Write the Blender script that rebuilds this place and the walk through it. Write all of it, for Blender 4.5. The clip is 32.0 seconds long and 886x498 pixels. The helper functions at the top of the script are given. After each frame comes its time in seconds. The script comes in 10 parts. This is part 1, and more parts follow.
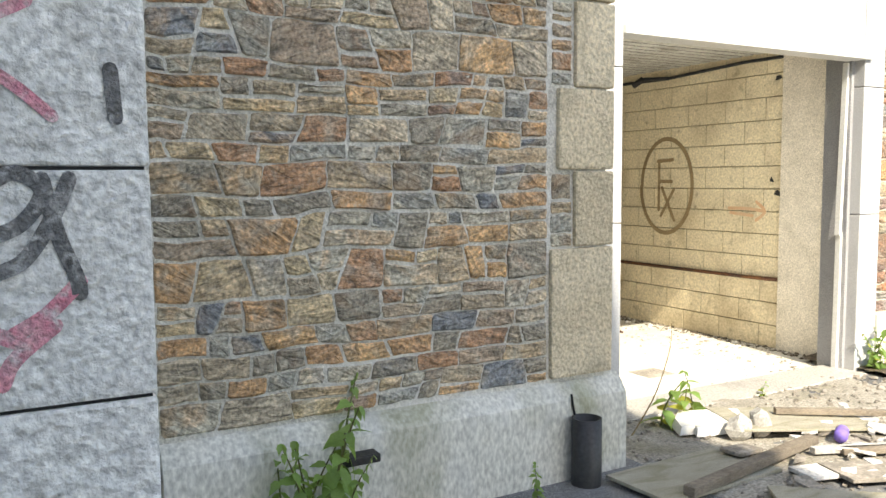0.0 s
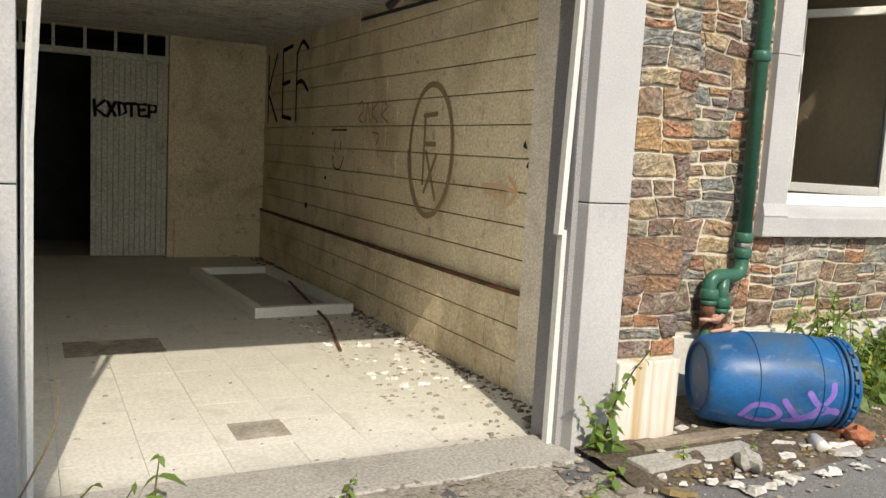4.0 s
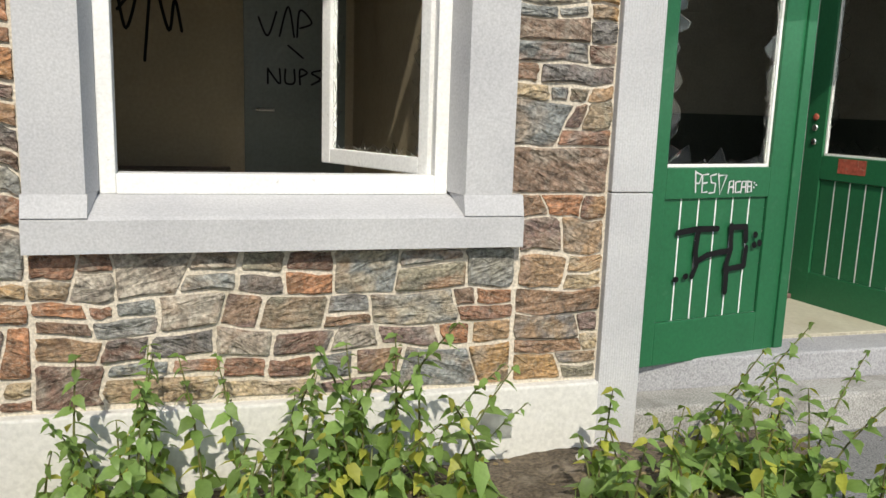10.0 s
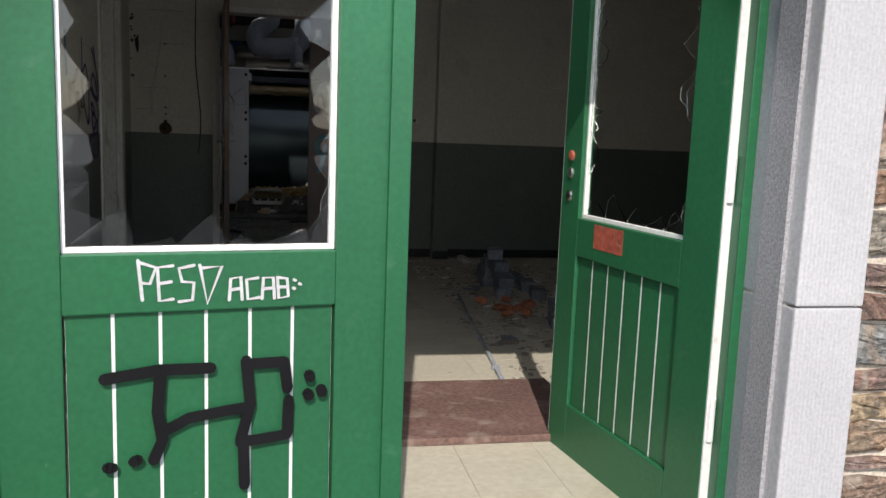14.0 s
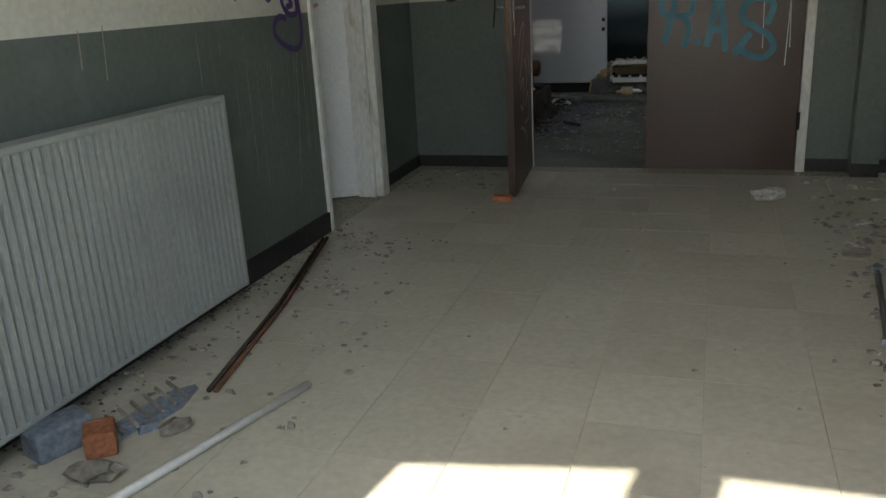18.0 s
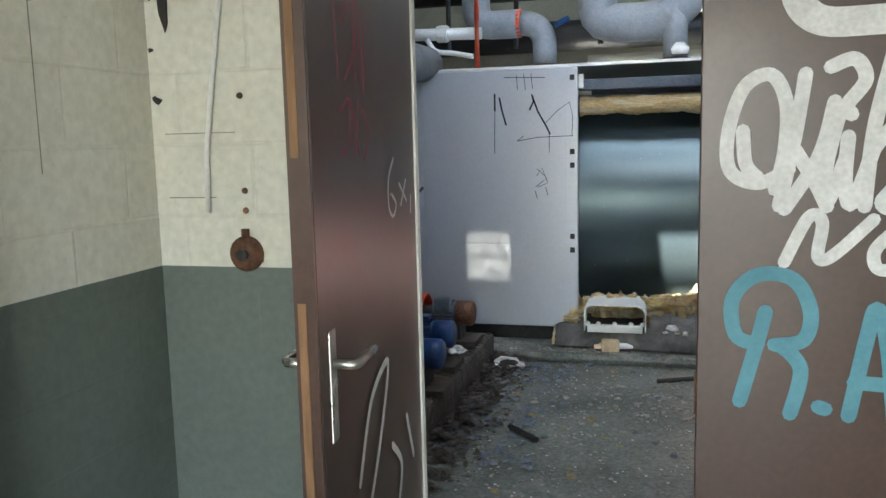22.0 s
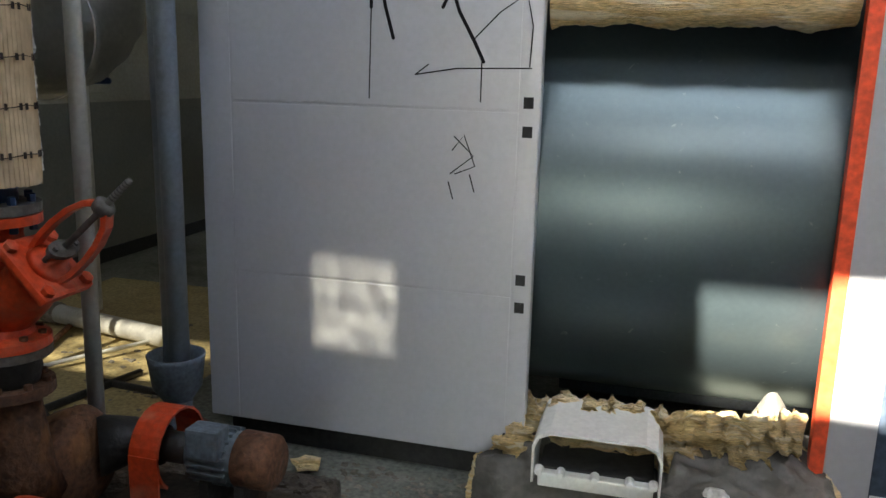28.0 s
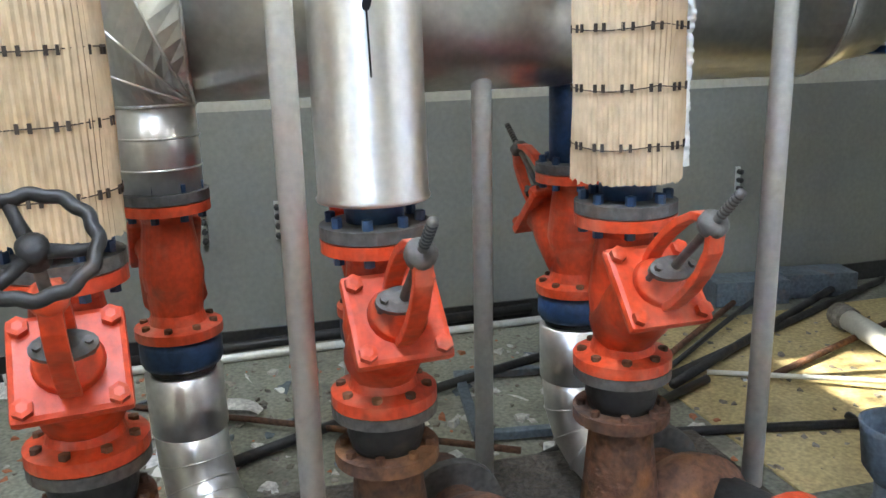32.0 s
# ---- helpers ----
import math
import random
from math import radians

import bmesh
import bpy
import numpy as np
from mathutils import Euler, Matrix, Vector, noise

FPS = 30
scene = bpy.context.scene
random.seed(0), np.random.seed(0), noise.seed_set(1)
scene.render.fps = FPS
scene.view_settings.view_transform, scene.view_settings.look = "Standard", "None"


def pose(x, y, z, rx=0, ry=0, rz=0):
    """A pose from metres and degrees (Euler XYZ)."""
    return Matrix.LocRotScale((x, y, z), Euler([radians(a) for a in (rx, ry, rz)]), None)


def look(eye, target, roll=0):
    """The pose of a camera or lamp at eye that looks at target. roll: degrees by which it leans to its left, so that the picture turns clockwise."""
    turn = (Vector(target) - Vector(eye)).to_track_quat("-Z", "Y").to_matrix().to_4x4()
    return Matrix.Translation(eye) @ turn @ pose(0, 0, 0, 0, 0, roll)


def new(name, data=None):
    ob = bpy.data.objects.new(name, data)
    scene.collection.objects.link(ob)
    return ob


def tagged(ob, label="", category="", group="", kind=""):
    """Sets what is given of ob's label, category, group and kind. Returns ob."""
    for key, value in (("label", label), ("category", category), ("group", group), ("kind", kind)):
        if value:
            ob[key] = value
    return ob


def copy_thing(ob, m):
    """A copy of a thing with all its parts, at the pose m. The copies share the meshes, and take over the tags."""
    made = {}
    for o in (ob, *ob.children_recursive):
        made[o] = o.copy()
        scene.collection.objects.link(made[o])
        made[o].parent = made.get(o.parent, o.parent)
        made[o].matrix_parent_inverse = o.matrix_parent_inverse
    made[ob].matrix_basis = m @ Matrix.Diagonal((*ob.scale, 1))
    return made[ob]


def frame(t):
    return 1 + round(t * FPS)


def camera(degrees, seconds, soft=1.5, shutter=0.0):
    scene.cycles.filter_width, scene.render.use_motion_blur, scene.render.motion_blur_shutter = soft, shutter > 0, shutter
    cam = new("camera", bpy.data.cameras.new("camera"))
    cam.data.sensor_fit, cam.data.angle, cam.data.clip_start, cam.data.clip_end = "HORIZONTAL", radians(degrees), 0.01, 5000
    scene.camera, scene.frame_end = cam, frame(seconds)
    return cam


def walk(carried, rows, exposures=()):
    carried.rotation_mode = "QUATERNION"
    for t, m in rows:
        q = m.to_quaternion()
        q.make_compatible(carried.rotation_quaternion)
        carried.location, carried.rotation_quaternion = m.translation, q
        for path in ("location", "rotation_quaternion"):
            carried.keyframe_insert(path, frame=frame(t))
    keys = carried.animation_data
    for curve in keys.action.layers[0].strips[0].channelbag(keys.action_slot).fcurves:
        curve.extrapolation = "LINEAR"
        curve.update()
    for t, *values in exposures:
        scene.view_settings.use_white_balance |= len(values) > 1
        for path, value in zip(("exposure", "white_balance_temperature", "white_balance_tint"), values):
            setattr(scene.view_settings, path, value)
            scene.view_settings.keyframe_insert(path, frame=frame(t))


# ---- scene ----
cam = camera(57.4, 32.0)
PATH = [
    (0, (0.049, 0.198, 1.026), (1.023, 1.937, 0.857), -0.4),
    (0.5, (0.466, 0.299, 1.004), (1.631, 1.912, 0.797), -0.4),
    (1, (0.913, 0.382, 1.022), (2.139, 1.946, 0.797), -0.1),
    (1.5, (1.327, 0.525, 1.021), (2.539, 2.101, 0.798), 0.5),
    (2, (1.734, 0.608, 0.991), (2.941, 2.197, 0.863), 2.1),
    (2.5, (2.106, 0.655, 0.974), (3.301, 2.257, 0.893), 2.8),
    (4.5, (3.735, 1.008, 0.934), (4.595, 2.794, 0.672), 3.2),
    (5, (4.11, 1.039, 0.957), (4.972, 2.827, 0.713), 3.3),
    (5.5, (4.566, 0.972, 0.988), (5.519, 2.71, 0.722), 2.7),
    (6, (4.879, 0.968, 0.974), (5.756, 2.735, 0.641), 3.9),
    (6.5, (5.213, 1.024, 1.022), (5.967, 2.835, 0.633), 5.0),
    (7, (5.549, 0.993, 1.009), (6.341, 2.784, 0.604), 4.6),
    (7.5, (5.969, 0.92, 1.003), (6.808, 2.689, 0.595), 3.6),
    (8, (6.334, 0.988, 0.998), (7.203, 2.743, 0.592), 3.8),
    (8.5, (6.735, 1.064, 0.985), (7.466, 2.88, 0.578), 2.0),
    (9, (7.135, 1.155, 1.051), (7.748, 3.017, 0.653), 0.7),
    (9.5, (7.477, 1.307, 1.037), (8.052, 3.186, 0.667), 2.2),
    (10, (7.814, 1.445, 1.094), (8.348, 3.339, 0.736), 1.9),
    (10.5, (8.153, 1.557, 1.071), (8.729, 3.44, 0.719), -0.4),
    (11, (8.406, 1.727, 1.133), (9.054, 3.579, 0.745), 1.5),
    (11.5, (8.773, 1.881, 1.142), (9.461, 3.734, 0.835), 2.6),
    (12, (9.071, 2.023, 1.118), (9.763, 3.879, 0.838), 3.5),
    (12.5, (9.408, 2.165, 1.133), (10.024, 4.043, 0.826), 3.4),
    (13, (9.661, 2.33, 1.12), (10.213, 4.227, 0.808), 3.2),
    (13.5, (9.881, 2.486, 1.14), (10.371, 4.407, 0.878), 2.6),
    (15.5, (10.702, 3.317, 1.103), (10.648, 5.28, 0.726), -0.1),
    (16, (10.788, 3.626, 1.089), (10.582, 5.587, 0.758), -1.1),
    (16.5, (10.771, 4.025, 1.113), (10.483, 5.976, 0.776), -1.1),
    (17, (10.814, 4.331, 1.088), (10.435, 6.250, 0.672), -1.0),
    (17.5, (10.804, 4.627, 1.156), (10.31, 6.501, 0.664), -1.9),
    (18, (10.728, 4.915, 1.12), (10.11, 6.717, 0.511), -3.2),
    (18.5, (10.588, 5.295, 1.249), (9.941, 7.07, 0.592), -5.3),
    (19, (10.575, 5.63, 1.289), (10.119, 7.51, 0.782), -2.9),
    (19.5, (10.626, 6.08, 1.371), (10.2, 7.981, 0.919), -2.2),
    (20, (10.616, 6.408, 1.35), (10.183, 8.338, 1.057), 0.1),
    (20.5, (10.537, 6.821, 1.392), (10.058, 8.756, 1.234), -0.0),
    (21, (10.472, 7.287, 1.364), (9.871, 9.186, 1.186), -1.6),
    (21.5, (10.388, 7.595, 1.375), (9.742, 9.474, 1.15), -1.4),
    (22, (10.279, 7.951, 1.394), (9.74, 9.859, 1.129), -1.4),
    (22.5, (10.232, 8.243, 1.358), (9.782, 10.173, 1.085), -2.0),
    (23, (10.196, 8.567, 1.389), (9.784, 10.507, 1.128), -1.5),
    (23.5, (10.129, 8.864, 1.364), (9.761, 10.808, 1.072), 0.9),
    (24, (10.061, 9.165, 1.396), (9.737, 11.111, 1.068), 1.5),
    (24.5, (10.07, 9.506, 1.376), (9.743, 11.453, 1.058), 0.7),
    (25, (10.054, 9.751, 1.37), (9.761, 11.698, 1.019), 0.5),
    (25.5, (9.992, 10.046, 1.383), (9.909, 12.006, 0.989), 0.6),
    (27.5, (10.13, 10.6, 1.362), (9.8, 12.538, 0.995), 0.9),
    (28, (10.088, 10.756, 1.386), (9.57, 12.64, 0.962), 1.5),
    (28.5, (10.067, 10.904, 1.394), (9.379, 12.734, 0.971), 1.3),
    (29, (10.105, 11.004, 1.392), (9.134, 12.698, 0.96), 1.1),
    (29.5, (10.15, 11.161, 1.39), (8.879, 12.648, 0.978), 1.7),
    (30, (10.154, 11.236, 1.358), (8.612, 12.441, 0.946), 1.2),
    (30.5, (10.142, 11.275, 1.36), (8.406, 12.152, 0.893), -0.7),
    (31, (10.107, 11.371, 1.353), (8.272, 11.994, 0.861), -1.6),
    (31.5, (10.053, 11.468, 1.361), (8.183, 11.967, 0.86), -1.8),
    (32, (10.041, 11.528, 1.369), (8.155, 11.993, 0.89), -1.9),
]
EXPOSURES = [(0.0, 1.25, 7300, 9), (1.0, 0.8, 7400, 11), (2.0, 0.22, 7300, 11), (4.5, 0.15, 7150, 10), (8.0, 0.0, 7000, 9), (13.0, 0.05, 6500, 9), (15.5, 0.7, 6600, 27), (16.5, 1.15, 6900, 24),
             (17.5, 1.6, 6900, 13), (18.0, 2.0, 6600, 9), (18.4, 2.4, 6500, 9), (19.0, 3.2, 6500, 12), (20.0, 4.1, 6200, 12), (21.2, 4.25, 6100, 11), (22.2, 4.35, 6300, 6), (23.0, 4.75, 6200, 6), (25.0, 4.8, 6500, 5), (28.0, 4.15, 7000, 9), (29.0, 4.3, 7500, 12), (30.0, 5.0, 7700, 12), (31.0, 5.8, 7400, 10), (32.0, 6.15, 6500, 8)]
walk(cam, [(t, look(eye, target, roll)) for t, eye, target, roll in PATH], EXPOSURES)

# ---- sky, sun ----
SUN_AZ, SUN_EL = radians(10.5), radians(43.0)
world = bpy.data.worlds.new("world")
scene.world = world
world.use_nodes = True
wn = world.node_tree.nodes
wl = world.node_tree.links
wn.clear()
sky = wn.new("ShaderNodeTexSky")
sky.sky_type = "NISHITA"
sky.sun_disc = False
sky.sun_elevation = SUN_EL
sky.sun_rotation = math.pi + SUN_AZ
bg = wn.new("ShaderNodeBackground")
bg.inputs["Strength"].default_value = 0.15
wo = wn.new("ShaderNodeOutputWorld")
wl.new(sky.outputs[0], bg.inputs[0])
wl.new(bg.outputs[0], wo.inputs[0])
sun_data = bpy.data.lights.new("sun", "SUN")
sun_data.energy = 3.8
sun_data.angle = radians(0.6)
sun_data.color = (1.0, 0.95, 0.86)
sun = new("sun", sun_data)
sun_dir = Vector((math.sin(SUN_AZ) * math.cos(SUN_EL), math.cos(SUN_AZ) * math.cos(SUN_EL), -math.sin(SUN_EL)))
sun.matrix_world = Matrix.Translation((0, -5, 8)) @ sun_dir.to_track_quat("-Z", "Y").to_matrix().to_4x4()


def fill_lamp(name, m, sx, sy, watts):
    """An added area lamp standing in for sky light at an opening."""
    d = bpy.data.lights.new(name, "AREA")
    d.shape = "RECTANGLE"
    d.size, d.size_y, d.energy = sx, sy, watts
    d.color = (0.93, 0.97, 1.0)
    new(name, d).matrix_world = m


# lamps added at unseen roof and wall openings of the boiler room
fill_lamp("roof_fill_lamp", pose(10.7, 11.2, 4.88), 3.4, 0.3, 2.6)
fill_lamp("side_fill_lamp", pose(6.88, 10.22, 3.7, 60), 0.8, 0.6, 0.7)
fill_lamp("garage_fill_lamp", pose(4.46, 4.16, 0.75, 90), 2.2, 2.1, 15.0)
# lamp at an unseen window, added to brighten the hall
fill_lamp("hall_fill_lamp", pose(14.15, 5.4, 1.9, 90, 0, 90), 1.1, 1.6, 1.6)
fill_lamp("entrance_fill_lamp", pose(10.4, 4.75, 1.6, 36), 1.5, 2.0, 5.5)

# ---- materials ----
def pm(name, c1, c2, rough=0.8, metal=0.0, scale=3.0, fine=45.0, bump=0.25, bdist=0.01, stain=None, spec=0.4, rnd=0.0,
       stretch=(1, 1, 1), coat=0.0, rvar=1.0, fineamt=0.35, stain2=None, brick=None):
    """Two-scale procedural surface. stain: (colour, scale, threshold, strength)."""
    m = bpy.data.materials.new(name)
    m.use_nodes = True
    nt = m.node_tree
    n, l = nt.nodes, nt.links
    bs = n["Principled BSDF"]
    geo = n.new("ShaderNodeNewGeometry")
    mp = n.new("ShaderNodeMapping")
    mp.inputs["Scale"].default_value = stretch
    l.new(geo.outputs["Position"], mp.inputs["Vector"])
    vec = mp.outputs[0]
    oi = None
    if rnd > 0:
        oi = n.new("ShaderNodeObjectInfo")
        off = n.new("ShaderNodeVectorMath")
        off.operation = "MULTIPLY_ADD"
        off.inputs[1].default_value = (37, 23, 51)
        l.new(oi.outputs["Random"], off.inputs[0])
        l.new(vec, off.inputs[2])
        vec = off.outputs[0]

    def noi(sc, det=4.0, dist=0.0):
        t = n.new("ShaderNodeTexNoise")
        t.inputs["Scale"].default_value = sc
        t.inputs["Detail"].default_value = det
        t.inputs["Distortion"].default_value = dist
        l.new(vec, t.inputs["Vector"])
        return t.outputs[0]

    def ramp(f, a, b):
        r = n.new("ShaderNodeMapRange")
        r.inputs[1].default_value = a
        r.inputs[2].default_value = b
        l.new(f, r.inputs[0])
        return r.outputs[0]

    def mix(f, a, b, mode="MIX"):
        x = n.new("ShaderNodeMix")
        x.data_type = "RGBA"
        x.blend_type = mode
        for s, v in ((x.inputs[0], f), (x.inputs[6], a), (x.inputs[7], b)):
            if isinstance(v, (tuple, list)):
                s.default_value = (*v[:3], 1)
            elif isinstance(v, (int, float)):
                s.default_value = v
            else:
                l.new(v, s)
        return x.outputs[2]

    big = ramp(noi(scale, 5, 0.3), 0.3, 0.7)
    col = mix(big, c1, c2)
    if rnd > 0:
        hv = n.new("ShaderNodeMapRange")
        hv.inputs[3].default_value = 1 - rnd
        hv.inputs[4].default_value = 1 + rnd
        l.new(oi.outputs["Random"], hv.inputs[0])
        col = mix(1.0, col, hv.outputs[0], "MULTIPLY")
    fn = noi(fine, 6)
    fr = n.new("ShaderNodeMapRange")
    fr.inputs[1].default_value, fr.inputs[2].default_value = 0.3, 0.7
    fr.inputs[3].default_value, fr.inputs[4].default_value = 1 - fineamt, 1 + fineamt * 0.6
    l.new(fn, fr.inputs[0])
    col = mix(1.0, col, fr.outputs[0], "MULTIPLY")
    for st in (stain, stain2):
        if st:
            sc, sscale, th, amt = st
            mask = ramp(noi(sscale, 6, 0.6), th - 0.03, th + 0.17)
            mm = n.new("ShaderNodeMath")
            mm.operation = "MULTIPLY"
            mm.inputs[1].default_value = amt
            l.new(mask, mm.inputs[0])
            col = mix(mm.outputs[0], col, sc)
    l.new(col, bs.inputs["Base Color"])
    rr = n.new("ShaderNodeMapRange")
    rr.inputs[3].default_value, rr.inputs[4].default_value = max(0.03, rough - 0.12 * rvar), min(1.0, rough + 0.1 * rvar)
    l.new(big, rr.inputs[0])
    l.new(rr.outputs[0], bs.inputs["Roughness"])
    bs.inputs["Metallic"].default_value = metal
    bs.inputs["Specular IOR Level"].default_value = spec
    if coat:
        bs.inputs["Coat Weight"].default_value = coat
        bs.inputs["Coat Roughness"].default_value = 0.2
    if bump > 0:
        bp = n.new("ShaderNodeBump")
        bp.inputs["Strength"].default_value = bump
        bp.inputs["Distance"].default_value = bdist
        add = n.new("ShaderNodeMath")
        add.operation = "MULTIPLY_ADD"
        add.inputs[1].default_value = 0.6
        l.new(fn, add.inputs[0])
        l.new(noi(scale * 5, 4), add.inputs[2])
        l.new(add.outputs[0], bp.inputs["Height"])
        last = bp.outputs[0]
        if brick:
            sp = n.new("ShaderNodeSeparateXYZ")
            l.new(geo.outputs["Position"], sp.inputs[0])
            sm = n.new("ShaderNodeMath")
            l.new(sp.outputs[0], sm.inputs[0])
            l.new(sp.outputs[1], sm.inputs[1])
            cb = n.new("ShaderNodeCombineXYZ")
            l.new(sm.outputs[0], cb.inputs[0])
            l.new(sp.outputs[2], cb.inputs[1])
            bt = n.new("ShaderNodeTexBrick")
            bt.inputs["Scale"].default_value = 1.0
            bt.inputs["Brick Width"].default_value, bt.inputs["Row Height"].default_value = 0.44, 0.2
            bt.inputs["Mortar Size"].default_value, bt.inputs["Mortar Smooth"].default_value = 0.006, 0.6
            l.new(cb.outputs[0], bt.inputs["Vector"])
            b2 = n.new("ShaderNodeBump")
            b2.invert = True
            b2.inputs["Strength"].default_value, b2.inputs["Distance"].default_value = brick, 0.006
            l.new(bt.outputs["Fac"], b2.inputs["Height"])
            l.new(last, b2.inputs["Normal"])
            last = b2.outputs[0]
        l.new(last, bs.inputs["Normal"])
    return m


def stone_mat(name, palette, bump=0.5):
    """Split slaty stone: every piece takes two tones out of the palette, with bedding streaks, rust and pale smears."""
    m = bpy.data.materials.new(name)
    m.use_nodes = True
    n, l = m.node_tree.nodes, m.node_tree.links
    bs = n["Principled BSDF"]
    oi = n.new("ShaderNodeObjectInfo")
    geo = n.new("ShaderNodeNewGeometry")
    off = n.new("ShaderNodeVectorMath")
    off.operation = "MULTIPLY_ADD"
    off.inputs[1].default_value = (31, 17, 43)
    l.new(oi.outputs["Random"], off.inputs[0])
    l.new(geo.outputs["Position"], off.inputs[2])
    # the bedding lies differently in every stone
    ang = n.new("ShaderNodeMapRange")
    ang.inputs[3].default_value, ang.inputs[4].default_value = -0.7, 0.5
    l.new(oi.outputs["Random"], ang.inputs[0])
    rot = n.new("ShaderNodeVectorRotate")
    rot.rotation_type = "Y_AXIS"
    l.new(off.outputs[0], rot.inputs["Vector"])
    l.new(ang.outputs[0], rot.inputs["Angle"])
    mp = n.new("ShaderNodeMapping")
    mp.inputs["Scale"].default_value = (0.8, 0.8, 3.4)
    l.new(rot.outputs[0], mp.inputs["Vector"])

    def noi(sc, det, dist=0.0, vec=off):
        t = n.new("ShaderNodeTexNoise")
        t.inputs["Scale"].default_value, t.inputs["Detail"].default_value = sc, det
        t.inputs["Distortion"].default_value = dist
        l.new(vec.outputs[0], t.inputs["Vector"])
        return t.outputs[0]

    def rng(f, a, b, c, d):
        r = n.new("ShaderNodeMapRange")
        for k, v in enumerate((a, b, c, d)):
            r.inputs[k + 1].default_value = v
        l.new(f, r.inputs[0])
        return r.outputs[0]

    def pal(mul, shift):
        f = n.new("ShaderNodeMath")
        f.operation = "MULTIPLY_ADD"
        f.inputs[1].default_value, f.inputs[2].default_value = mul, shift
        l.new(oi.outputs["Random"], f.inputs[0])
        fr = n.new("ShaderNodeMath")
        fr.operation = "FRACT"
        l.new(f.outputs[0], fr.inputs[0])
        cr = n.new("ShaderNodeValToRGB")
        cr.color_ramp.interpolation = "CONSTANT"
        e = cr.color_ramp.elements
        while len(e) < len(palette):
            e.new(0.5)
        for k, c in enumerate(palette):
            e[k].position = k / len(palette)
            e[k].color = (*c, 1)
        l.new(fr.outputs[0], cr.inputs[0])
        return cr.outputs[0]

    def mix(f, a, b, mode="MIX"):
        x = n.new("ShaderNodeMix")
        x.data_type, x.blend_type = "RGBA", mode
        for sk, v in ((x.inputs[0], f), (x.inputs[6], a), (x.inputs[7], b)):
            if isinstance(v, tuple):
                sk.default_value = (*v, 1)
            elif isinstance(v, (int, float)):
                sk.default_value = v
            else:
                l.new(v, sk)
        return x.outputs[2]

    streak = noi(11, 7, 0.7, mp)
    fine = noi(70, 6)
    rough = noi(16, 6, 0.8)
    col = mix(rng(noi(6.5, 5, 0.9), 0.46, 0.6, 0.0, 0.5), pal(7.31, 0.0), pal(11.7, 0.37))
    col = mix(1.0, col, rng(streak, 0.32, 0.68, 0.55, 1.38), "MULTIPLY")
    col = mix(1.0, col, rng(fine, 0.33, 0.67, 0.5, 1.42), "MULTIPLY")
    col = mix(rng(noi(5, 6, 1.0), 0.58, 0.72, 0.0, 0.4), col, (0.28, 0.15, 0.07))
    col = mix(rng(noi(8, 6, 1.2), 0.6, 0.72, 0.0, 0.5), col, (0.5, 0.46, 0.37))
    # thin pale veins and lime smears
    col = mix(rng(noi(19, 4, 2.4, mp), 0.475, 0.5, 0.0, 0.45), col, mix(rng(noi(19, 4, 2.4, mp), 0.5, 0.525, 0.0, 1.0), (0.56, 0.52, 0.43), col))
    col = mix(rng(rough, 0.3, 0.42, 0.55, 0.0), col, (0.06, 0.055, 0.045))
    l.new(col, bs.inputs["Base Color"])
    bs.inputs["Roughness"].default_value = 0.74
    bs.inputs["Specular IOR Level"].default_value = 0.35
    bp = n.new("ShaderNodeBump")
    bp.inputs["Strength"].default_value = bump
    bp.inputs["Distance"].default_value = 0.022
    ad = n.new("ShaderNodeMath")
    ad.operation = "MULTIPLY_ADD"
    ad.inputs[1].default_value = 0.9
    l.new(streak, ad.inputs[0])
    l.new(rough, ad.inputs[2])
    l.new(ad.outputs[0], bp.inputs["Height"])
    l.new(bp.outputs[0], bs.inputs["Normal"])
    return m


def glass_mat():
    m = bpy.data.materials.new("glass")
    m.use_nodes = True
    bs = m.node_tree.nodes["Principled BSDF"]
    bs.inputs["Base Color"].default_value = (0.93, 0.96, 0.95, 1)
    bs.inputs["Roughness"].default_value = 0.04
    bs.inputs["Transmission Weight"].default_value = 1.0
    bs.inputs["IOR"].default_value = 1.45
    return m


M = {}
M["stone_wing"] = stone_mat("stone_wing", [(0.56, 0.47, 0.34), (0.3, 0.265, 0.205), (0.6, 0.38, 0.19), (0.44, 0.37, 0.27), (0.42, 0.24, 0.135), (0.55, 0.43, 0.26), (0.2, 0.21, 0.22), (0.5, 0.38, 0.24), (0.4, 0.3, 0.21), (0.36, 0.35, 0.3), (0.4, 0.32, 0.22), (0.5, 0.3, 0.15), (0.46, 0.42, 0.33), (0.3, 0.26, 0.2)], 1.0)
M["stone_front"] = stone_mat("stone_front", [(0.25, 0.155, 0.095), (0.16, 0.095, 0.07), (0.4, 0.31, 0.19), (0.24, 0.24, 0.22), (0.34, 0.165, 0.085), (0.22, 0.2, 0.145), (0.2, 0.135, 0.095), (0.19, 0.13, 0.11), (0.25, 0.135, 0.085), (0.36, 0.32, 0.26), (0.2, 0.21, 0.2), (0.32, 0.21, 0.12), (0.38, 0.23, 0.1), (0.15, 0.14, 0.13)], 1.0)
M["step_dirt"] = pm("step_dirt", (0.42, 0.41, 0.385), (0.31, 0.3, 0.275), 0.92, scale=4, fine=120, bump=0.6, bdist=0.006, stain=((0.12, 0.11, 0.09), 5, 0.55, 0.7), stain2=((0.42, 0.4, 0.36), 9, 0.6, 0.6), fineamt=0.5)
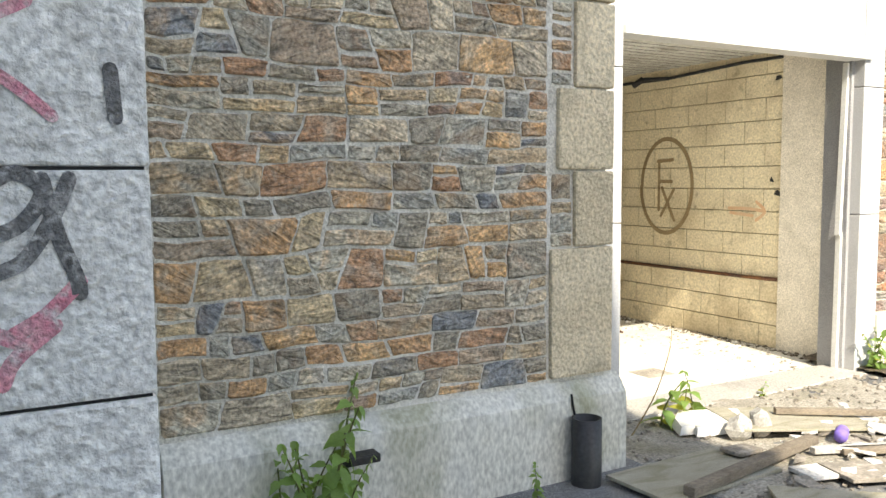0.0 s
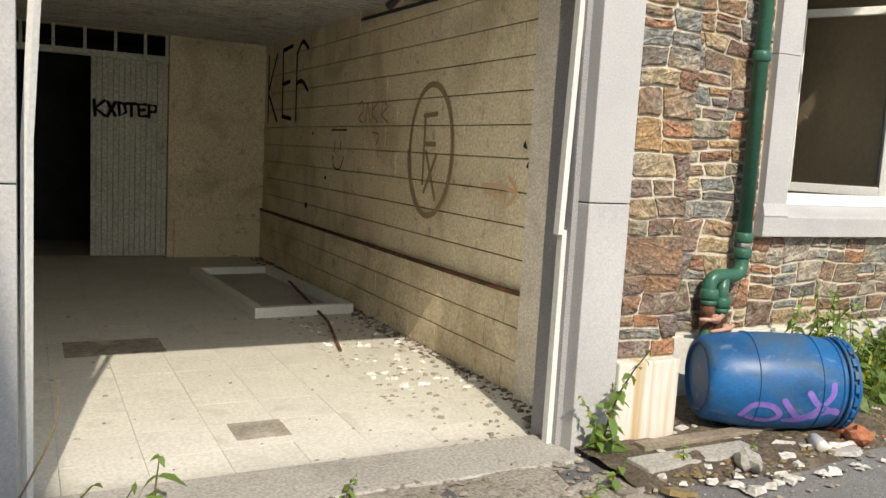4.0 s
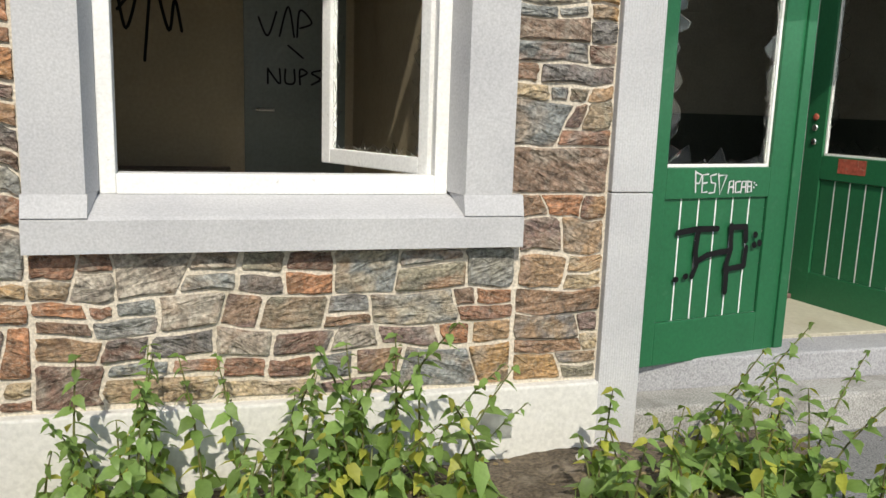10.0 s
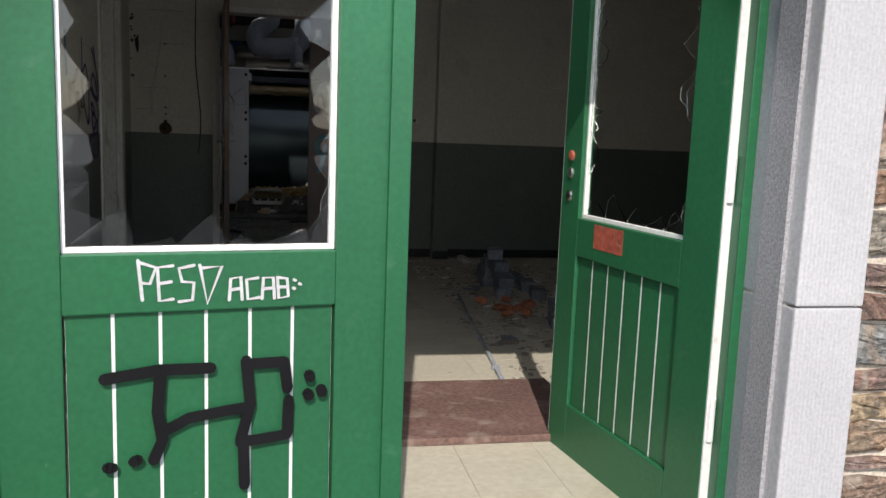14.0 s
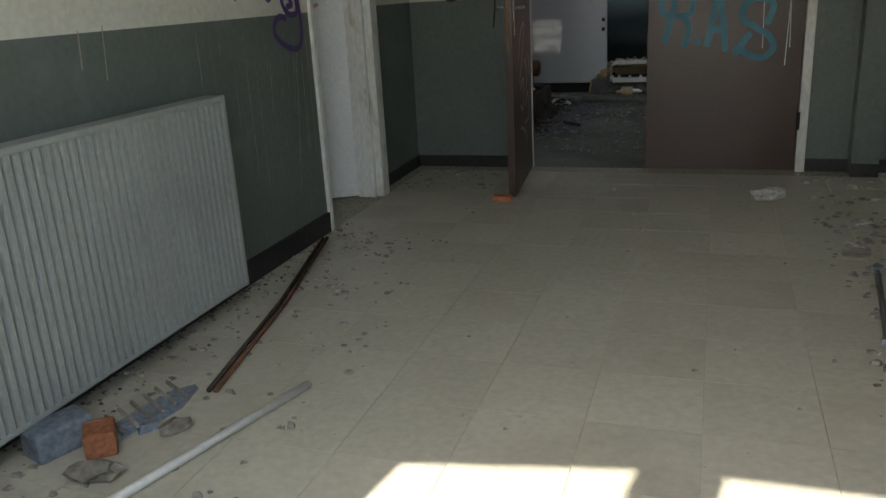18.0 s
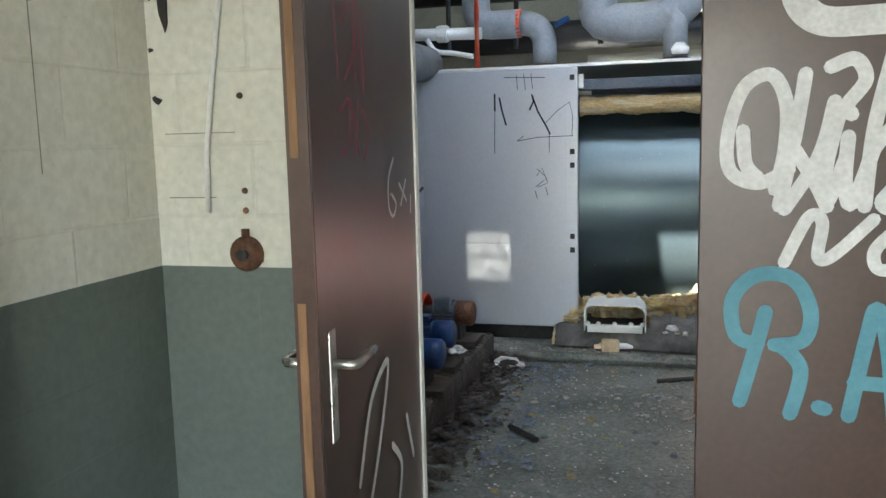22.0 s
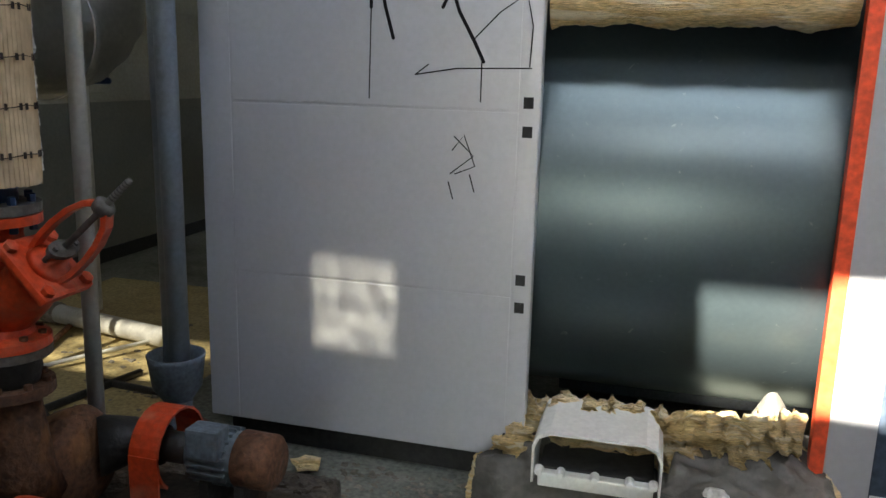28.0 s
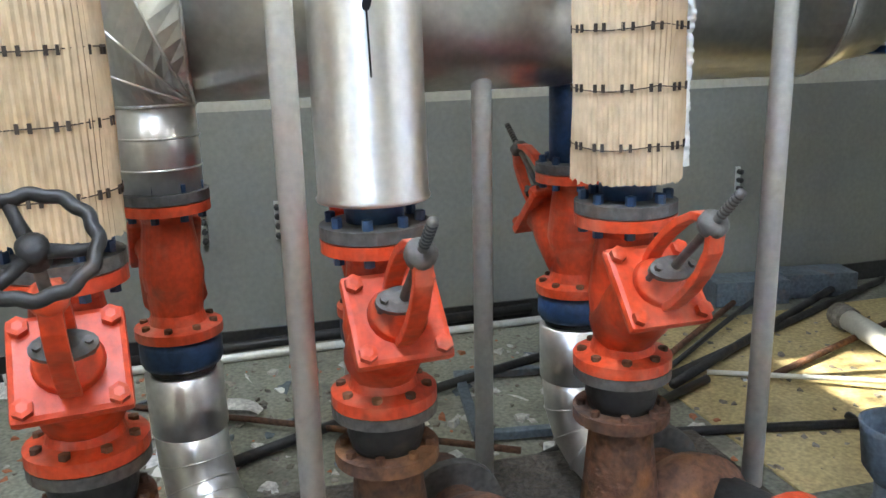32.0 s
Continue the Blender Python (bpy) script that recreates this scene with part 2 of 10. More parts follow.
M["mortar_grey"] = pm("mortar_grey", (0.68, 0.66, 0.6), (0.5, 0.48, 0.42), 0.95, scale=6, fine=90, bump=0.7, bdist=0.012, stain=((0.76, 0.75, 0.72), 4, 0.53, 0.7), stain2=((0.14, 0.13, 0.1), 7, 0.62, 0.6))
M["mortar_cream"] = pm("mortar_cream", (0.7, 0.63, 0.52), (0.58, 0.52, 0.42), 0.95, scale=6, fine=90, bump=0.5, bdist=0.01, stain=((0.3, 0.27, 0.18), 3, 0.6, 0.5))
M["quoin"] = pm("quoin", (0.7, 0.6, 0.43), (0.58, 0.49, 0.34), 0.9, scale=2.5, fine=60, bump=1.0, bdist=0.025, stain=((0.14, 0.12, 0.08), 3, 0.58, 0.5), rnd=0.12)
M["pier_stone"] = pm("pier_stone", (0.82, 0.81, 0.78), (0.72, 0.71, 0.68), 0.92, scale=4, fine=30, bump=1.0, bdist=0.03, stain=((0.2, 0.2, 0.2), 4, 0.62, 0.5), rnd=0.06)
M["garden_stone"] = pm("garden_stone", (0.14, 0.13, 0.11), (0.07, 0.08, 0.05), 0.9, scale=5, fine=40, bump=0.8, bdist=0.02, stain=((0.25, 0.24, 0.2), 6, 0.55, 0.7), stain2=((0.05, 0.08, 0.025), 3, 0.55, 0.8), fineamt=0.5)
M["plinth"] = pm("plinth", (0.66, 0.65, 0.59), (0.54, 0.53, 0.47), 0.9, scale=2, fine=60, bump=0.4, stain=((0.2, 0.2, 0.09), 2.2, 0.52, 0.7), stain2=((0.5, 0.5, 0.49), 5, 0.6, 0.6), stretch=(1, 1, 0.5))
M["bluestone"] = pm("bluestone", (0.54, 0.54, 0.54), (0.45, 0.45, 0.46), 0.75, scale=2, fine=120, bump=0.25, bdist=0.004, stain=((0.45, 0.46, 0.46), 3, 0.62, 0.5), rnd=0.05, fineamt=0.15)
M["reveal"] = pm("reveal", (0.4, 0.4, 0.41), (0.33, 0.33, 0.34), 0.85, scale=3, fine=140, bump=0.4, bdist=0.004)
M["render_white"] = pm("render_white", (0.7, 0.69, 0.65), (0.62, 0.61, 0.56), 0.85, scale=2, fine=60, bump=0.2, bdist=0.005, stain=((0.5, 0.42, 0.26), 4, 0.66, 0.5), fineamt=0.12)
M["rust_white"] = pm("rust_white", (0.74, 0.73, 0.7), (0.7, 0.67, 0.6), 0.8, scale=2, fine=60, bump=0.2, stain=((0.5, 0.31, 0.1), 3.5, 0.52, 0.85), stretch=(4, 1, 0.12), fineamt=0.12)
M["white_paint"] = pm("white_paint", (0.8, 0.8, 0.78), (0.74, 0.74, 0.71), 0.5, scale=3, fine=60, bump=0.15, bdist=0.004, stain=((0.4, 0.36, 0.3), 22, 0.68, 0.7), fineamt=0.1)
M["white_frame"] = pm("white_frame", (0.82, 0.82, 0.8), (0.75, 0.75, 0.72), 0.45, scale=4, fine=80, bump=0.12, bdist=0.003, stain=((0.3, 0.28, 0.24), 30, 0.7, 0.8), fineamt=0.1)
M["asphalt"] = pm("asphalt", (0.25, 0.25, 0.245), (0.18, 0.18, 0.178), 0.92, scale=1.6, fine=160, bump=0.8, bdist=0.006, stain=((0.3, 0.28, 0.24), 3, 0.6, 0.5), fineamt=0.7)
M["soil"] = pm("soil", (0.17, 0.135, 0.095), (0.1, 0.08, 0.055), 0.95, scale=5, fine=60, bump=1.0, bdist=0.02, stain=((0.26, 0.22, 0.17), 9, 0.58, 0.7), fineamt=0.6)
M["concrete"] = pm("concrete", (0.48, 0.46, 0.42), (0.4, 0.385, 0.35), 0.9, scale=2.5, fine=70, bump=0.4, stain=((0.2, 0.19, 0.17), 4, 0.6, 0.6))
M["garage_floor"] = pm("garage_floor", (0.62, 0.6, 0.53), (0.55, 0.53, 0.47), 0.8, scale=2, fine=60, bump=0.15, stain=((0.36, 0.33, 0.27), 5, 0.6, 0.5), stain2=((0.2, 0.17, 0.13), 14, 0.7, 0.6), fineamt=0.18, rnd=0.015)
M["block"] = pm("block", (0.76, 0.66, 0.46), (0.66, 0.56, 0.38), 0.9, scale=1.0, fine=55, bump=0.8, bdist=0.012, stain=((0.3, 0.22, 0.12), 1.6, 0.54, 0.6), stain2=((0.1, 0.075, 0.045), 9, 0.64, 0.75), fineamt=0.3)
M["block_joint"] = pm("block_joint", (0.66, 0.57, 0.4), (0.56, 0.48, 0.33), 0.95, scale=3, fine=80, bump=0.5)
M["slat"] = pm("slat", (0.5, 0.48, 0.42), (0.4, 0.38, 0.33), 0.7, scale=3, fine=40, bump=0.2, stain=((0.16, 0.13, 0.09), 5, 0.56, 0.7))
M["corrugated"] = pm("corrugated", (0.55, 0.55, 0.47), (0.47, 0.47, 0.4), 0.6, scale=3, fine=40, bump=0.1, stain=((0.2, 0.17, 0.12), 5, 0.6, 0.5))
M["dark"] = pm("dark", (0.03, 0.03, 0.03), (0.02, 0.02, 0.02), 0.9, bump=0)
M["green_paint"] = pm("green_paint", (0.02, 0.135, 0.055), (0.016, 0.11, 0.045), 0.42, scale=2, fine=70, bump=0.1, bdist=0.003, stain2=((0.3, 0.36, 0.3), 55, 0.74, 0.6), stain=((0.09, 0.2, 0.12), 14, 0.68, 0.5), fineamt=0.12)
M["green_pipe"] = pm("green_pipe", (0.045, 0.15, 0.1), (0.035, 0.115, 0.08), 0.4, scale=5, fine=70, bump=0.15, stain=((0.06, 0.05, 0.03), 9, 0.66, 0.6), fineamt=0.2)
M["pink_paint"] = pm("pink_paint", (0.6, 0.38, 0.3), (0.5, 0.28, 0.2), 0.6, scale=12, fine=60, bump=0.2, stain=((0.3, 0.12, 0.05), 15, 0.6, 0.6))
M["barrel_blue"] = pm("barrel_blue", (0.012, 0.075, 0.2), (0.008, 0.15, 0.42), 0.46, scale=2.2, fine=60, bump=0.15, bdist=0.004, stain=((0.075, 0.1, 0.1), 4.2, 0.5, 0.6), stain2=((0.22, 0.3, 0.38), 11, 0.62, 0.55), fineamt=0.2, stretch=(1, 1, 1.8))
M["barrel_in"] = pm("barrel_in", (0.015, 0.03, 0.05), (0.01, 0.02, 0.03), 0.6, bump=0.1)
M["black_plastic"] = pm("black_plastic", (0.025, 0.025, 0.027), (0.04, 0.04, 0.04), 0.5, scale=6, fine=60, bump=0.1)
M["purple_spray"] = pm("purple_spray", (0.27, 0.18, 0.58), (0.17, 0.12, 0.46), 0.6, scale=12, fine=90, bump=0.05, fineamt=0.08)
M["pink_spray"] = pm("pink_spray", (0.65, 0.08, 0.2), (0.55, 0.07, 0.17), 0.7, scale=9, fine=90, bump=0.2, fineamt=0.08)
M["faded_black"] = pm("faded_black", (0.1, 0.1, 0.1), (0.26, 0.255, 0.25), 0.9, scale=12, fine=60, bump=0.8, bdist=0.02, stain=((0.6, 0.59, 0.57), 16, 0.56, 0.8))
M["faded_pink"] = pm("faded_pink", (0.68, 0.22, 0.3), (0.74, 0.42, 0.45), 0.9, scale=12, fine=60, bump=0.8, bdist=0.02, stain=((0.74, 0.7, 0.68), 16, 0.56, 0.8))
M["black_spray"] = pm("black_spray", (0.008, 0.008, 0.009), (0.014, 0.014, 0.015), 0.9, scale=9, fine=90, bump=0.05, fineamt=0.08, spec=0.12)
M["brown_spray"] = pm("brown_spray", (0.24, 0.17, 0.09), (0.3, 0.22, 0.12), 0.8, scale=9, fine=90, bump=0.1, fineamt=0.08)
M["orange_spray"] = pm("orange_spray", (0.62, 0.36, 0.2), (0.6, 0.42, 0.27), 0.8, scale=9, fine=90, bump=0.1, fineamt=0.08)
M["white_spray"] = pm("white_spray", (0.62, 0.62, 0.62), (0.5, 0.5, 0.5), 0.6, scale=14, fine=90, bump=0.05, fineamt=0.15)
M["teal_spray"] = pm("teal_spray", (0.085, 0.25, 0.31), (0.065, 0.19, 0.25), 0.6, scale=9, fine=90, bump=0.05, fineamt=0.08)
M["violet_spray"] = pm("violet_spray", (0.07, 0.04, 0.13), (0.1, 0.06, 0.17), 0.6, scale=9, fine=90, bump=0.05, fineamt=0.08)
M["red_spray"] = pm("red_spray", (0.3, 0.05, 0.075), (0.2, 0.04, 0.055), 0.6, scale=9, fine=90, bump=0.05, fineamt=0.08)
M["wood_old"] = pm("wood_old", (0.3, 0.25, 0.19), (0.2, 0.165, 0.125), 0.85, scale=4, fine=50, bump=0.4, stretch=(1, 1, 4), stain=((0.12, 0.1, 0.08), 6, 0.6, 0.5), rnd=0.25)
M["board_red"] = pm("board_red", (0.2, 0.12, 0.1), (0.14, 0.085, 0.07), 0.7, scale=3, fine=60, bump=0.3, stain=((0.4, 0.34, 0.28), 8, 0.6, 0.6), fineamt=0.4)
M["brick_red"] = pm("brick_red", (0.45, 0.17, 0.08), (0.36, 0.13, 0.07), 0.9, scale=8, fine=70, bump=0.5, stain=((0.5, 0.4, 0.33), 10, 0.62, 0.6), rnd=0.2)
M["plaster_bit"] = pm("plaster_bit", (0.66, 0.64, 0.6), (0.5, 0.48, 0.44), 0.9, scale=8, fine=60, bump=0.4, stain=((0.3, 0.27, 0.22), 8, 0.6, 0.6), rnd=0.25)
M["slate_block"] = pm("slate_block", (0.19, 0.215, 0.25), (0.13, 0.15, 0.18), 0.85, scale=5, fine=60, bump=0.4, stain=((0.45, 0.43, 0.4), 7, 0.58, 0.6), rnd=0.15)
M["debris"] = pm("debris", (0.34, 0.3, 0.25), (0.2, 0.18, 0.15), 0.9, scale=8, fine=60, bump=0.5, stain=((0.5, 0.46, 0.4), 9, 0.58, 0.7), rnd=0.3)
M["leaf"] = pm("leaf", (0.13, 0.25, 0.045), (0.085, 0.175, 0.03), 0.55, scale=6, fine=80, bump=0.3, bdist=0.003, rnd=0.4, fineamt=0.2)
M["leaf_yellow"] = pm("leaf_yellow", (0.42, 0.42, 0.07), (0.34, 0.32, 0.06), 0.6, scale=6, fine=80, bump=0.2, rnd=0.3)
M["stem"] = pm("stem", (0.14, 0.17, 0.05), (0.12, 0.1, 0.04), 0.7, scale=8, fine=60, bump=0.1, rnd=0.2)
M["dry"] = pm("dry", (0.34, 0.26, 0.13), (0.22, 0.16, 0.08), 0.9, scale=10, fine=60, bump=0.2, rnd=0.3)
M["steel_paint"] = pm("steel_paint", (0.42, 0.4, 0.4), (0.34, 0.33, 0.33), 0.45, metal=0.3, scale=8, fine=60, bump=0.15, stain=((0.5, 0.12, 0.08), 6, 0.6, 0.7), fineamt=0.2)
M["red_bar"] = pm("red_bar", (0.5, 0.08, 0.06), (0.42, 0.12, 0.1), 0.5, scale=8, fine=60, bump=0.15, stain=((0.5, 0.48, 0.47), 9, 0.56, 0.8))
M["glass"] = glass_mat()


def combed(m, period):
    """Fine upright tooling marks on dressed stone."""
    n, l = m.node_tree.nodes, m.node_tree.links
    w = n.new("ShaderNodeTexWave")
    w.bands_direction = "X"
    w.inputs["Scale"].default_value = 0.314 / period
    w.inputs["Distortion"].default_value = 0.6
    w.inputs["Detail"].default_value = 1.0
    l.new(n.new("ShaderNodeNewGeometry").outputs["Position"], w.inputs["Vector"])
    b = n.new("ShaderNodeBump")
    b.inputs["Strength"].default_value, b.inputs["Distance"].default_value = 0.35, 0.003
    l.new(w.outputs["Fac"], b.inputs["Height"])
    old = n["Principled BSDF"].inputs["Normal"].links[0].from_socket
    l.new(old, b.inputs["Normal"])
    l.new(b.outputs[0], n["Principled BSDF"].inputs["Normal"])
    return m


M["combed_stone"] = combed(pm("combed_stone", (0.56, 0.56, 0.56), (0.46, 0.46, 0.47), 0.75, scale=2, fine=120, bump=0.25, bdist=0.004, stain=((0.42, 0.43, 0.43), 3, 0.6, 0.5), fineamt=0.15), 0.011)
M["cream_wall"] = pm("cream_wall", (0.66, 0.64, 0.56), (0.59, 0.57, 0.49), 0.7, scale=1.3, fine=40, bump=0.18, bdist=0.006, stain=((0.4, 0.36, 0.27), 3, 0.63, 0.45), stain2=((0.2, 0.17, 0.13), 26, 0.72, 0.7), fineamt=0.1, brick=0.4)
M["grey_dado"] = pm("grey_dado", (0.15, 0.172, 0.152), (0.12, 0.14, 0.122), 0.4, scale=1.6, fine=40, bump=0.12, bdist=0.005, stain=((0.26, 0.28, 0.26), 4, 0.64, 0.4), fineamt=0.12, brick=0.15)
M["beige_room"] = pm("beige_room", (0.42, 0.35, 0.23), (0.36, 0.3, 0.2), 0.8, scale=1.5, fine=40, bump=0.1, stain=((0.2, 0.16, 0.1), 3, 0.66, 0.5), fineamt=0.1)
M["hall_tile"] = pm("hall_tile", (0.54, 0.505, 0.4), (0.48, 0.45, 0.355), 0.4, scale=1.2, fine=40, bump=0.06, bdist=0.003, stain=((0.33, 0.28, 0.2), 1.7, 0.56, 0.5), rnd=0.04, fineamt=0.12)
M["grout"] = pm("grout", (0.47, 0.435, 0.34), (0.4, 0.37, 0.29), 0.9, scale=4, fine=60, bump=0.2)
M["skirting"] = pm("skirting", (0.02, 0.02, 0.02), (0.035, 0.033, 0.03), 0.4, scale=6, fine=50, bump=0.1, stain=((0.2, 0.19, 0.17), 16, 0.7, 0.5))
M["ceiling"] = pm("ceiling", (0.55, 0.54, 0.5), (0.48, 0.47, 0.43), 0.9, scale=2, fine=50, bump=0.2)
M["door_white"] = pm("door_white", (0.82, 0.82, 0.81), (0.77, 0.77, 0.76), 0.45, scale=2, fine=60, bump=0.08, stain=((0.5, 0.47, 0.42), 7, 0.7, 0.5), fineamt=0.08)
M["frame_cream"] = pm("frame_cream", (0.74, 0.73, 0.68), (0.66, 0.64, 0.58), 0.5, scale=5, fine=60, bump=0.3, stain=((0.22, 0.18, 0.13), 14, 0.64, 0.8), stain2=((0.45, 0.4, 0.32), 5, 0.6, 0.5), stretch=(1, 1, 0.35), fineamt=0.15)
M["door_brown"] = pm("door_brown", (0.056, 0.029, 0.02), (0.045, 0.022, 0.015), 0.34, rvar=0.2, scale=2, fine=60, bump=0.08, bdist=0.003, stain=((0.1, 0.05, 0.04), 30, 0.66, 0.2), fineamt=0.15, spec=0.42)
M["wood_raw"] = pm("wood_raw", (0.24, 0.13, 0.06), (0.13, 0.07, 0.035), 0.8, scale=6, fine=50, bump=0.4, stretch=(1, 1, 0.2), stain=((0.06, 0.04, 0.03), 9, 0.56, 0.8))
M["chrome"] = pm("chrome", (0.6, 0.6, 0.58), (0.52, 0.52, 0.5), 0.3, metal=1.0, scale=8, fine=50, bump=0.03, fineamt=0.08)
M["radiator"] = pm("radiator", (0.35, 0.365, 0.34), (0.29, 0.305, 0.285), 0.45, scale=3, fine=50, bump=0.05, fineamt=0.1)
M["boiler_grey"] = pm("boiler_grey", (0.47, 0.485, 0.51), (0.45, 0.465, 0.49), 0.34, metal=0.3, rvar=0.05, scale=2, fine=60, bump=0.02, bdist=0.002, fineamt=0.04)
M["vessel"] = pm("vessel", (0.1, 0.135, 0.15), (0.085, 0.118, 0.132), 0.36, metal=0.72, rvar=0.08, scale=3, fine=60, bump=0.02, stain=((0.4, 0.43, 0.44), 30, 0.72, 0.7), fineamt=0.06)
M["navy_steel"] = pm("navy_steel", (0.05, 0.07, 0.1), (0.04, 0.055, 0.08), 0.4, scale=4, fine=60, bump=0.05)
M["orange_stripe"] = pm("orange_stripe", (0.75, 0.09, 0.03), (0.68, 0.08, 0.03), 0.5, bump=0)
M["wool"] = pm("wool", (0.86, 0.68, 0.36), (0.74, 0.52, 0.22), 0.98, scale=9, fine=70, bump=1.0, bdist=0.03, stretch=(0.6, 1, 6), stain=((0.93, 0.86, 0.68), 7, 0.52, 0.8), stain2=((0.4, 0.24, 0.09), 9, 0.62, 0.6), fineamt=0.4)
M["foil"] = pm("foil", (0.085, 0.08, 0.07), (0.055, 0.052, 0.046), 0.5, scale=5, fine=40, bump=0.5, bdist=0.015, stain=((0.2, 0.19, 0.165), 5, 0.56, 0.7), fineamt=0.3)
M["valve_red"] = pm("valve_red", (0.62, 0.07, 0.02), (0.52, 0.052, 0.016), 0.42, scale=5, fine=60, bump=0.3, bdist=0.004, stain=((0.48, 0.2, 0.13), 9, 0.54, 0.5), stain2=((0.11, 0.05, 0.03), 13, 0.6, 0.7), fineamt=0.25)
M["rust"] = pm("rust", (0.17, 0.072, 0.035), (0.09, 0.045, 0.028), 0.8, scale=6, fine=60, bump=0.7, bdist=0.008, stain=((0.34, 0.15, 0.05), 9, 0.57, 0.7), stain2=((0.04, 0.034, 0.03), 4, 0.53, 0.75), fineamt=0.5)
M["iron_black"] = pm("iron_black", (0.016, 0.016, 0.017), (0.026, 0.025, 0.024), 0.5, scale=7, fine=60, bump=0.3, stain=((0.12, 0.07, 0.04), 10, 0.64, 0.6))
M["flange_blue"] = pm("flange_blue", (0.02, 0.045, 0.1), (0.025, 0.06, 0.13), 0.45, scale=7, fine=60, bump=0.2, stain=((0.1, 0.07, 0.05), 9, 0.64, 0.5))
M["flange_grey"] = pm("flange_grey", (0.13, 0.125, 0.115), (0.09, 0.085, 0.08), 0.6, metal=0.3, scale=7, fine=60, bump=0.3, stain=((0.16, 0.08, 0.04), 9, 0.6, 0.6))
M["alu"] = pm("alu", (0.76, 0.75, 0.73), (0.7, 0.69, 0.67), 0.33, metal=1.0, rvar=0.4, scale=3, fine=50, bump=0.03, bdist=0.003, fineamt=0.1, stain=((0.4, 0.36, 0.3), 6, 0.66, 0.4))
M["galv"] = pm("galv", (0.76, 0.76, 0.72), (0.69, 0.69, 0.65), 0.4, metal=0.25, rvar=0.4, scale=6, fine=60, bump=0.05, stain=((0.35, 0.3, 0.25), 14, 0.66, 0.5), fineamt=0.1)
M["cardboard"] = pm("cardboard", (0.6, 0.47, 0.31), (0.5, 0.375, 0.235), 0.9, scale=4, fine=50, bump=0.2, stain=((0.26, 0.16, 0.08), 4, 0.58, 0.7), stretch=(1, 1, 0.55), fineamt=0.2)
M["wire"] = pm("wire", (0.05, 0.035, 0.025), (0.03, 0.022, 0.018), 0.7, bump=0)
M["plastic_white"] = pm("plastic_white", (0.74, 0.73, 0.69), (0.69, 0.68, 0.63), 0.5, scale=5, fine=60, bump=0.05, stain=((0.45, 0.41, 0.36), 12, 0.68, 0.4), fineamt=0.1)
M["pipe_blue"] = pm("pipe_blue", (0.42, 0.49, 0.56), (0.37, 0.43, 0.5), 0.4, metal=0.3, scale=4, fine=60, bump=0.1, stain=((0.12, 0.09, 0.07), 9, 0.66, 0.5), fineamt=0.12)
M["pipe_grey"] = pm("pipe_grey", (0.29, 0.31, 0.33), (0.22, 0.24, 0.26), 0.42, scale=4, fine=60, bump=0.12, stain=((0.1, 0.08, 0.065), 6, 0.6, 0.6), fineamt=0.15)
M["oily_soil"] = pm("oily_soil", (0.08, 0.065, 0.05), (0.045, 0.037, 0.03), 0.6, scale=5, fine=60, bump=1.0, bdist=0.02, stain=((0.2, 0.17, 0.13), 9, 0.6, 0.6), fineamt=0.6)
M["base_iron"] = pm("base_iron", (0.06, 0.042, 0.03), (0.035, 0.027, 0.022), 0.75, scale=6, fine=60, bump=0.6, bdist=0.006, stain=((0.16, 0.08, 0.04), 9, 0.6, 0.6), stain2=((0.14, 0.13, 0.11), 7, 0.6, 0.6), fineamt=0.5)
M["cabinet_grey"] = pm("cabinet_grey", (0.4, 0.4, 0.38), (0.33, 0.33, 0.31), 0.5, scale=4, fine=60, bump=0.1, stain=((0.2, 0.15, 0.1), 6, 0.6, 0.6), fineamt=0.2)
M["motor_blue"] = pm("motor_blue", (0.01, 0.05, 0.17), (0.008, 0.036, 0.12), 0.4, scale=6, fine=60, bump=0.2, stain=((0.12, 0.1, 0.08), 8, 0.62, 0.6))
M["motor_grey"] = pm("motor_grey", (0.13, 0.16, 0.19), (0.1, 0.125, 0.15), 0.5, scale=6, fine=60, bump=0.2, stain=((0.2, 0.11, 0.06), 8, 0.6, 0.6))
M["boiler_floor"] = pm("boiler_floor", (0.19, 0.2, 0.17), (0.12, 0.128, 0.108), 0.5, scale=1.5, fine=60, bump=0.4, bdist=0.008, stain=((0.3, 0.29, 0.25), 6, 0.6, 0.6), stain2=((0.035, 0.033, 0.028), 3, 0.57, 0.7), fineamt=0.5)
M["green_floor"] = pm("green_floor", (0.28, 0.28, 0.22), (0.2, 0.2, 0.155), 0.6, scale=1.5, fine=60, bump=0.4, stain=((0.08, 0.07, 0.06), 4, 0.56, 0.7), stain2=((0.36, 0.33, 0.28), 8, 0.6, 0.6), fineamt=0.4)
M["boiler_wall"] = pm("boiler_wall", (0.23, 0.23, 0.2), (0.19, 0.19, 0.165), 0.55, scale=1.6, fine=40, bump=0.1, stain=((0.1, 0.1, 0.09), 4, 0.64, 0.4), fineamt=0.1)
M["boiler_cream"] = pm("boiler_cream", (0.44, 0.42, 0.35), (0.37, 0.35, 0.29), 0.8, scale=1.6, fine=40, bump=0.1, stain=((0.2, 0.18, 0.14), 3, 0.6, 0.5), fineamt=0.1, brick=0.35)
M["yellow_floor"] = pm("yellow_floor", (0.5, 0.4, 0.2), (0.42, 0.33, 0.16), 0.7, scale=3, fine=60, bump=0.2, stain=((0.2, 0.16, 0.1), 6, 0.6, 0.5))
